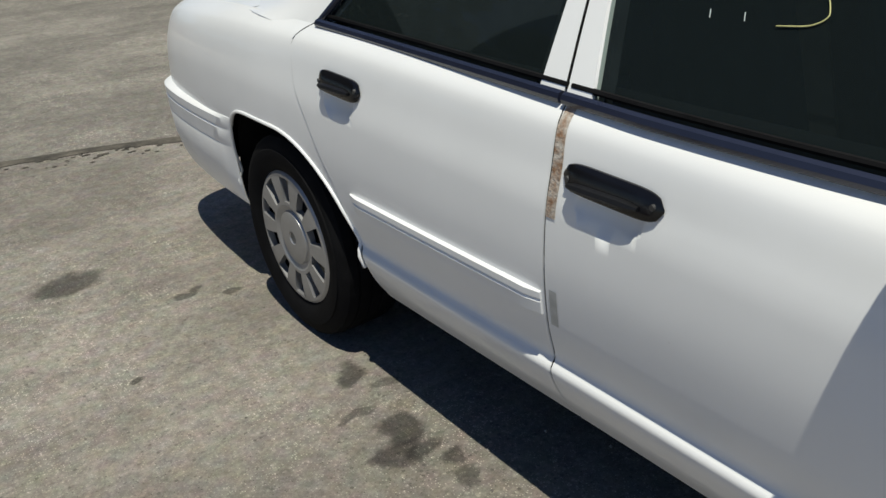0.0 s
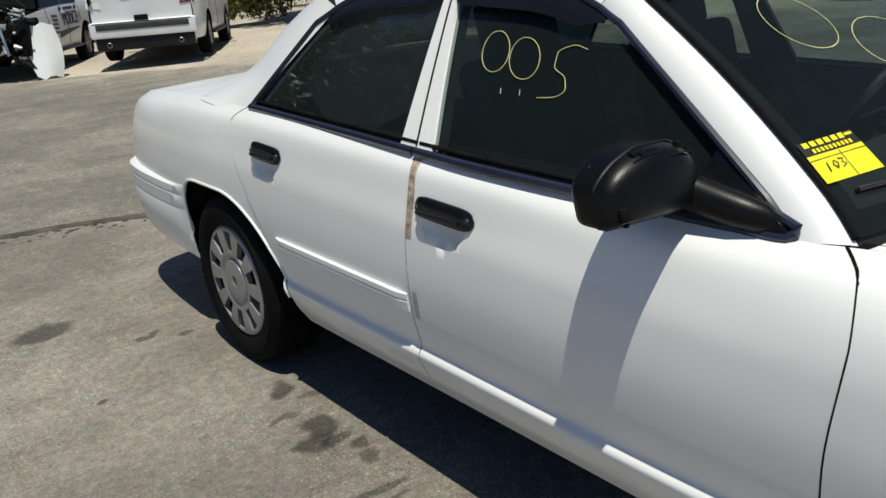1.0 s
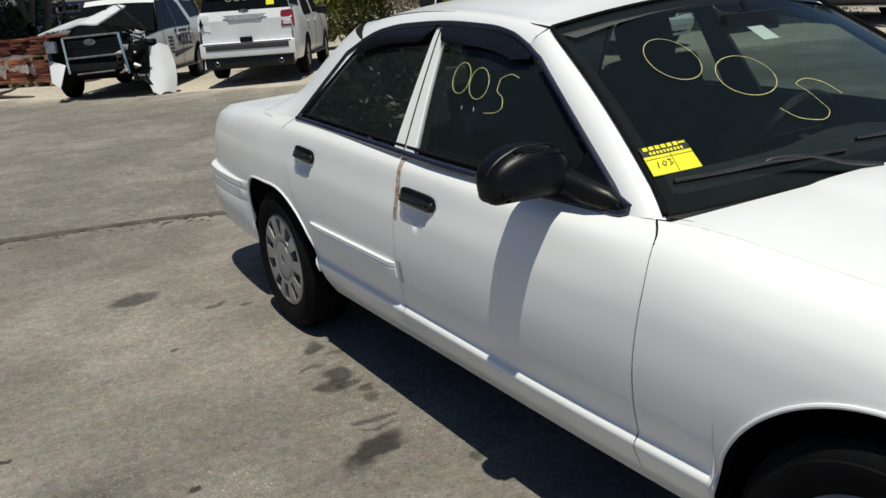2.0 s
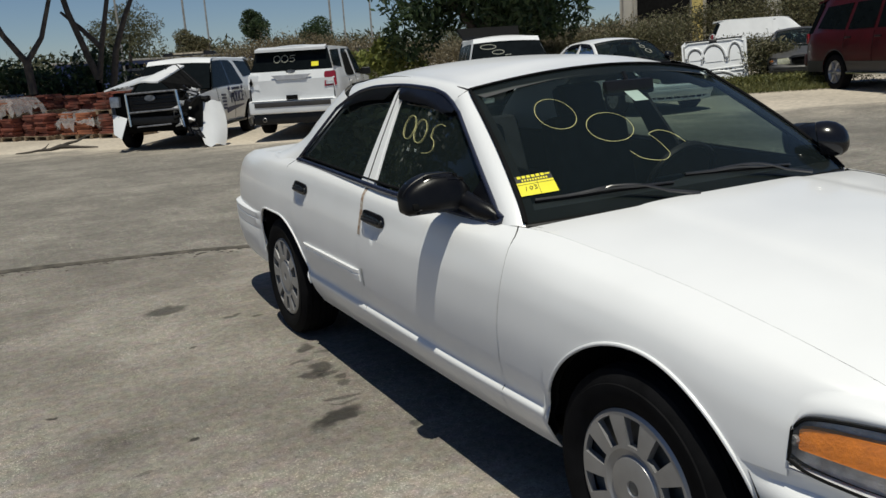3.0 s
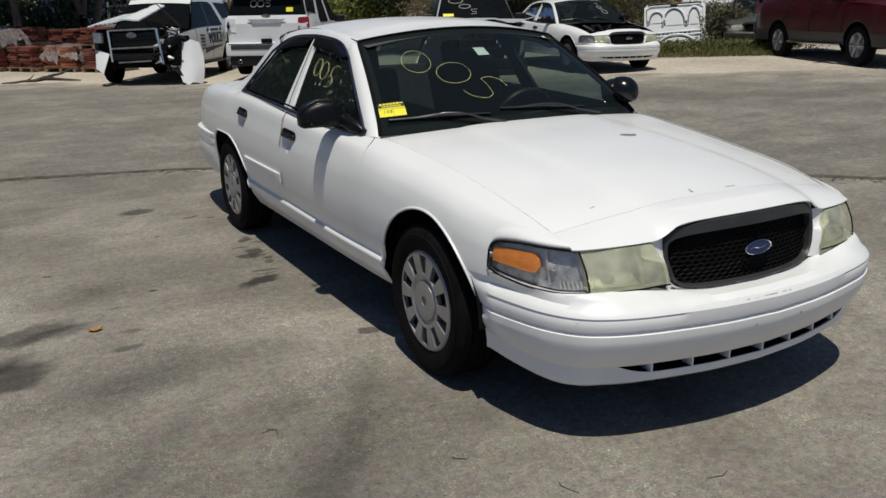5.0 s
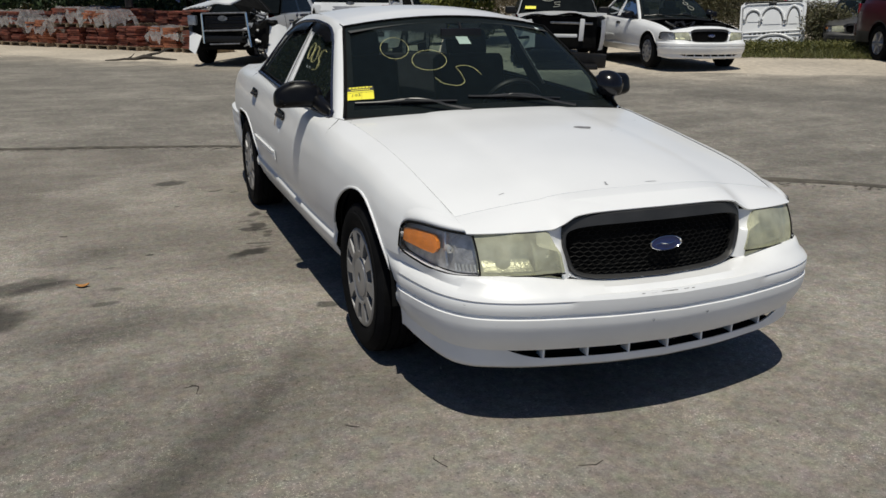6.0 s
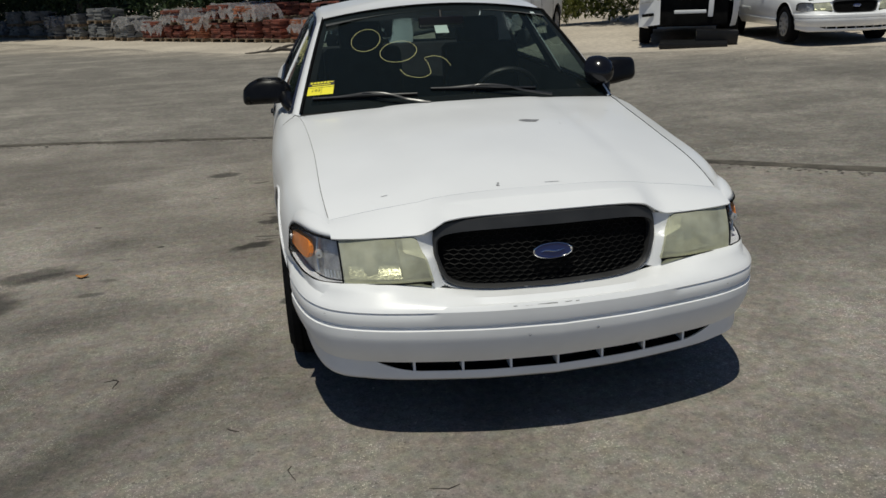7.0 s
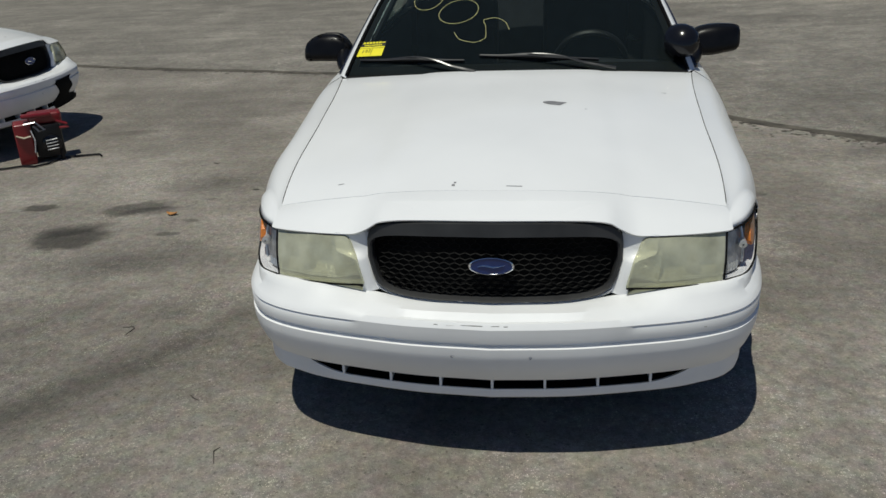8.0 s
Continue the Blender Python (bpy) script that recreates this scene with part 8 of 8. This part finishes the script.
def blob_points(rng, centres, n):
    """Points in and near the skins of clumps: rows of x, y, z, rx, ry, rz."""
    out = []
    for c in centres:
        k = n // len(centres)
        d = rng.normal(size=(k, 3))
        d /= np.linalg.norm(d, axis=1)[:, None]
        r = rng.uniform(0.45, 1.08, (k, 1)) ** 0.6
        out.append(np.array(c[:3]) + d * r * np.array(c[3:6]))
    return np.concatenate(out)


def tree(label, x, y, trunk, crown, n, size, leaf, seed, kind="tree"):
    """trunk: lists of (points, radii); crown: clumps."""
    rng = np.random.default_rng(seed)
    t = thing("tree", label, "tree", m=stand(x, y))
    bm = bmesh.new()
    for pts, rad in trunk:
        tube(bm, pts, rad, n=9)
    part("trunk", bm, BARK, t)
    leaf_part("crown", blob_points(rng, crown, n), size, leaf, t, rng)
    return t


rng0 = np.random.default_rng(11)


def crown_at(cx, cy, cz, r, k, rng, flat=0.7, clump=0.42):
    out = []
    for _ in range(k):
        d = rng.normal(size=3)
        d /= np.linalg.norm(d)
        q = rng.uniform(0.35, 0.95)
        s = r * clump * rng.uniform(0.7, 1.3)
        out.append((cx + d[0] * q * r, cy + d[1] * q * r, cz + d[2] * q * r * flat, s, s, s * 0.75))
    return out


# two forked trees behind the tile stacks, crowns high above
tree("forked tree with bare lower limbs behind the tile stacks", -1.75, 25.9,
     [([(0, 0, 0), (0.05, 0, 1.2), (0.0, 0, 2.2)], [0.15, 0.12, 0.11]), ([(0, 0, 2.1), (-0.5, 0, 2.9), (-1.0, 0.1, 4.2), (-1.9, 0.2, 8.6)], [0.10, 0.08, 0.065, 0.05]), ([(0, 0, 2.1), (0.5, 0, 2.8), (0.9, -0.1, 4.0), (1.4, -0.2, 8.8)], [0.09, 0.07, 0.06, 0.04])],
     crown_at(-0.2, 0, 9.6, 2.6, 16, rng0), 9000, 0.10, DARK_LEAF, 21)
tree("tree with several dark leaning stems behind the tile stacks", 0.15, 27.3,
     [([(0, 0, 0), (0.1, 0, 1.5), (-0.5, 0, 3.6), (-1.4, 0, 8.6)], [0.14, 0.11, 0.09, 0.06]), ([(0.1, 0, 1.4), (0.35, 0, 2.6), (0.8, 0, 4.4), (1.1, 0, 8.8)], [0.10, 0.08, 0.065, 0.05]), ([(0.3, 0, 0.2), (0.75, 0.1, 2.4), (1.15, 0.1, 3.4), (1.75, 0.1, 4.6), (3.0, 0.2, 8.4)], [0.12, 0.10, 0.08, 0.06, 0.04]), ([(0.3, 0, 2.5), (-0.2, 0.1, 3.1), (-0.7, 0.1, 3.6)], [0.09, 0.07, 0.04])],
     crown_at(0.4, 0, 9.8, 2.8, 16, rng0), 9000, 0.10, DARK_LEAF, 22)
# tall crowns added out of view so the side windows reflect dark leaves
for i, (x, y, h, r) in enumerate(((-10.0, 34.5, 19.0, 5.6), (-16.0, 38.0, 23.0, 7.2), (-24.0, 36.0, 23.0, 7.4), (-31.0, 30.0, 22.0, 7.0), (-9.0, 42.0, 24.0, 6.6), (-6.6, 35.0, 15.0, 2.9))):
    tree("tall dark broadleaf tree behind the stacks, added for dark window reflections", x, y, [([(0, 0, 0), (0.2, 0, h * 0.4), (0.1, 0.1, h * 0.75)], [0.32, 0.24, 0.12]), ([(0.2, 0, h * 0.35), (1.2, 0.2, h * 0.6)], [0.14, 0.06]), ([(0.2, 0, h * 0.3), (-1.1, 0.2, h * 0.55)], [0.14, 0.06])],
         crown_at(0, 0, h * 0.58, r, 46, rng0, flat=1.5, clump=0.36), 20000, 0.26, SHADE_LEAF, 40 + i)
# dark broad tree behind the third car
tree("large dense dark-green tree behind parked cars", 10.6, 20.6, [([(0, 0, 0), (0.1, 0, 2.0), (0.0, 0, 4.5)], [0.30, 0.24, 0.12]), ([(0, 0, 1.6), (1.4, 0.2, 3.2)], [0.14, 0.06]), ([(0, 0, 1.6), (-1.4, 0.2, 3.4)], [0.14, 0.06])],
     crown_at(0.3, 0, 3.9, 3.0, 40, rng0, flat=0.95, clump=0.36) + [(-2.2, 0.4, 2.0, 0.8, 0.8, 0.8), (1.0, 0.5, 1.7, 1.2, 1.0, 0.9), (3.0, 0.2, 2.4, 0.9, 0.8, 0.8)], 26000, 0.085, DARK_LEAF, 31)
# yellow-green bush
bush = thing("bush", "sunlit yellow-green leafy bush behind parked cars", "bush", m=stand(7.9, 22.0))
leaf_part("foliage", blob_points(np.random.default_rng(5), [(0, 0, 1.0, 0.9, 0.8, 0.8), (-0.7, 0.2, 0.9, 0.7, 0.7, 0.8), (0.8, 0.1, 0.8, 0.8, 0.7, 0.75), (0.1, 0, 1.55, 0.5, 0.5, 0.5)], 3600), 0.065, BRIGHT_LEAF, bush, np.random.default_rng(6))
# hedges
def hedge(name, label, line, height, depth, n, size, leaf, seed):
    rng = np.random.default_rng(seed)
    pts = [yard(*p) for p in sample(line, 60)]
    k = rng.integers(0, len(pts) - 1, n)
    f_ = rng.uniform(0, 1, n)
    base = np.array([lerp(np.array(pts[i]), np.array(pts[i + 1]), q) for i, q in zip(k, f_)])
    along = base[:, 0] * 1.0 + base[:, 1] * 0.7
    top = height * (0.82 + 0.14 * np.sin(along * 0.9) + 0.10 * np.sin(along * 2.7 + 1.0) + 0.08 * rng.normal(size=n))
    z = top * np.sqrt(rng.uniform(0.0, 1, n))
    d = rng.normal(size=(n, 2)) * depth * 0.4 * (1.1 - 0.6 * (z / height).clip(0, 1))[:, None]
    ob = leaf_part(name, np.column_stack([base + d, z + np.array([rise(x) for x in base[:, 0]])]), size, leaf, None, rng)
    return tagged(ob, label, "hedge", kind="stuff")


hedge("hedge", "dark green hedge behind the tile stacks", [(-30, 42), (-16, 40.5), (-8, 33.0), (-3, 30.0), (1.0, 28.9)], 2.6, 1.6, 44000, 0.075, DARK_LEAF, 3)
hedge("hedge", "dry brown vine-covered fence line", [(3.5, 36), (9, 31), (14.5, 25.2), (17.5, 20.8)], 2.35, 1.4, 70000, 0.034, TAN_LEAF, 4)
hedge("hedge", "dry brown vine-covered fence line", [(12.4, 21.4), (14.0, 19.6), (15.6, 17.8)], 1.95, 1.0, 42000, 0.025, DRY_LEAF, 7)
hedge("hedge", "low dry vines round a white van", [(15.6, 17.8), (16.6, 16.6), (18.4, 14.2), (21, 10)], 1.15, 1.0, 44000, 0.025, DRY_LEAF, 17)
hedge("hedge", "dry brown thicket along the back fence", [(19, 31), (25, 25), (31, 18), (34, 12)], 2.5, 1.6, 42000, 0.05, DRY_LEAF, 18)
hedge("hedge", "tangled dry vines between loose car parts", [(15.25, 14.5), (15.45, 14.1), (15.6, 13.8)], 1.25, 0.5, 5000, 0.034, DRY_LEAF, 12)
hedge("hedge", "dry vines grown over a wrecked sedan", [(15.35, 13.75), (15.75, 14.25), (16.3, 14.7)], 0.72, 0.45, 5200, 0.026, DRY_LEAF, 23)
hedge("weeds", "ragged yellow-green weeds on the verge", [(11.6, 13.75), (12.9, 12.9), (14.2, 12.2), (15.4, 11.3)], 0.34, 0.9, 9000, 0.022, WEED_LEAF, 25)
hedge("hedge", "far low dark trees along the horizon", [(-40, 120), (0, 100), (40, 90), (90, 70)], 4.3, 6, 26000, 0.24, FAR_LEAF, 8)
# grass on the verge
rng = np.random.default_rng(9)
n = 18000
u, v = rng.uniform(0, 1, n), rng.uniform(0, 1, n)
gx = lerp(lerp(10.9, 13.6, u), lerp(14.6, 17.2, u), v)
gy_ = lerp(lerp(13.6, 10.9, u), lerp(17.4, 13.4, u), v)
gx, gy_ = yard(gx, gy_)
gz = np.array([rise(x) for x in gx])
hgt = 0.04 + 0.17 * rng.uniform(0, 1, n) * (0.4 + 0.8 * np.abs(np.sin(gx * 1.3) * np.cos(gy_ * 1.1)))
lean = rng.normal(size=(n, 2)) * 0.10
wd = rng.normal(size=(n, 2))
wd = wd / np.linalg.norm(wd, axis=1)[:, None] * 0.011
vs = np.stack([np.column_stack([gx - wd[:, 0], gy_ - wd[:, 1], gz]), np.column_stack([gx + wd[:, 0], gy_ + wd[:, 1], gz]), np.column_stack([gx + lean[:, 0], gy_ + lean[:, 1], gz + hgt])], axis=1).reshape(-1, 3)
me = bpy.data.meshes.new("grass")
me.from_pydata(vs.tolist(), [], np.arange(3 * n).reshape(-1, 3).tolist())
me.materials.append(GRASS)
tagged(new("grass", me), "patchy dry green grass on the verge", "grass", kind="stuff")

# ---- distance ----
BLUE_WALL = mat("faded_blue_sheet", (0.05, 0.08, 0.22), 0.6, vary=0.25, scale=0.5)
FAR_WALL = mat("pale_building_wall", (0.50, 0.48, 0.43), 0.8, vary=0.15, scale=0.3)
YELLOW_WALL = mat("yellow_painted_column", (0.62, 0.50, 0.18), 0.7, vary=0.15)
POLE = mat("grey_pole", (0.30, 0.30, 0.29), 0.6, vary=0.2)
ware = thing("warehouse", "low blue warehouse far behind the yard", "building", m=stand(13.5, 70, -12))
bm = bmesh.new()
box(bm, (0, 0, 1.2), (24, 8, 2.4), bevel=0.05)
part("wall", bm, BLUE_WALL, ware)
bm = bmesh.new()
box(bm, (0, 0, 2.46), (24.6, 8.6, 0.14), bevel=0.03)
part("roof", bm, POLE, ware)
for k in range(7):
    bm = bmesh.new()
    box(bm, (-9.6 + k * 3.2, -4.03, 1.3), (1.8, 0.06, 1.6), bevel=0.02)
    part("window", bm, SUV_GLASS, ware)
depot = thing("depot_building", "industrial building with yellow columns and dark bays", "building", m=stand(35.3, 26.8, -59))
bm = bmesh.new()
box(bm, (0, 2, 4.0), (24, 4, 8.0), bevel=0.05)
part("wall", bm, FAR_WALL, depot)
for k in range(6):
    bm = bmesh.new()
    box(bm, (-9.5 + k * 3.8, -0.03, 3.2), (2.9, 0.06, 4.4), bevel=0.02)
    part("dark_bay", bm, DARK, depot)
    bm = bmesh.new()
    box(bm, (-11.4 + k * 3.8, -0.15, 3.0), (0.5, 0.4, 6.0), bevel=0.03)
    part("column", bm, YELLOW_WALL if k % 2 else FAR_WALL, depot)
for x, y, h, r in ((3.3, 47.0, 9.0, 0.07), (9.6, 62.0, 12.0, 0.10), (13.3, 72.0, 10.0, 0.10), (21.5, 64.0, 11.0, 0.10), (27.5, 70.0, 10.0, 0.10), (29.5, 82.0, 11.0, 0.10)):
    p = thing("light_pole", "slim grey yard pole against the sky", "pole", "yard poles", m=stand(x, y))
    bm = bmesh.new()
    tube(bm, [(0, 0, 0), (0, 0, h)], [r, r * 0.6], n=8)
    part("shaft", bm, POLE, p)
    bm = bmesh.new()
    box(bm, (0, 0, h), (1.2, 0.18, 0.14), bevel=0.02)
    part("crossarm", bm, POLE, p)
for i, (x, y, r, h, leaf) in enumerate(((5.0, 58.0, 2.3, 4.2, FAR_LEAF), (13.2, 56.0, 1.35, 3.9, DARK_LEAF), (9.3, 60.0, 1.3, 3.2, DRY_LEAF), (19.0, 60.0, 1.5, 3.2, DARK_LEAF))):
    tree("small far tree behind the yard", x, y, [([(0, 0, 0), (0, 0, h * 0.5), (0.2, 0, h)], [0.16, 0.12, 0.05])], crown_at(0, 0, h, r, 20, rng0, flat=0.8), 6500, 0.065, leaf, 70 + i)
# far parked cars, a van and a dusty wreck in the vines
for i, (x, y, p_) in enumerate(((5.2, 44.5, DUSTY), (7.4, 45.5, BLACK_HOOD), (9.6, 46.0, SUV_WHITE), (11.6, 47.0, DUSTY), (8.4, 50.5, SUV_WHITE), (3.2, 46.0, BLACK_HOOD))):
    c = copy_thing(red, stand(x, y, -25))
    tagged(c, "parked suv far behind the yard trees", "car", "far parked cars")
    repaint(c, {MAROON: (p_, None)})
van = copy_thing(tailcar, stand(23.1, 18.1, math.degrees(math.atan2(0.72, 0.69))) @ Matrix.Diagonal((1, 0.85, 0.86, 1)))
strip(van, MARKS + ("yellow_tag", "side_window", "open_window"))
tagged(van, "white van standing in dry vines", "van")
wreck2 = tagged(copy_thing(SEDAN, stand(16.0, 13.6, -46.2) @ Matrix.Translation((0, 0, -0.17))), "dusty dark wrecked sedan sunk among dry vines", "car")
repaint(wreck2, {WHITE: (DUSTY, None), BUMPER_WHITE: (DUSTY, None)})
strip(wreck2, MARKS)
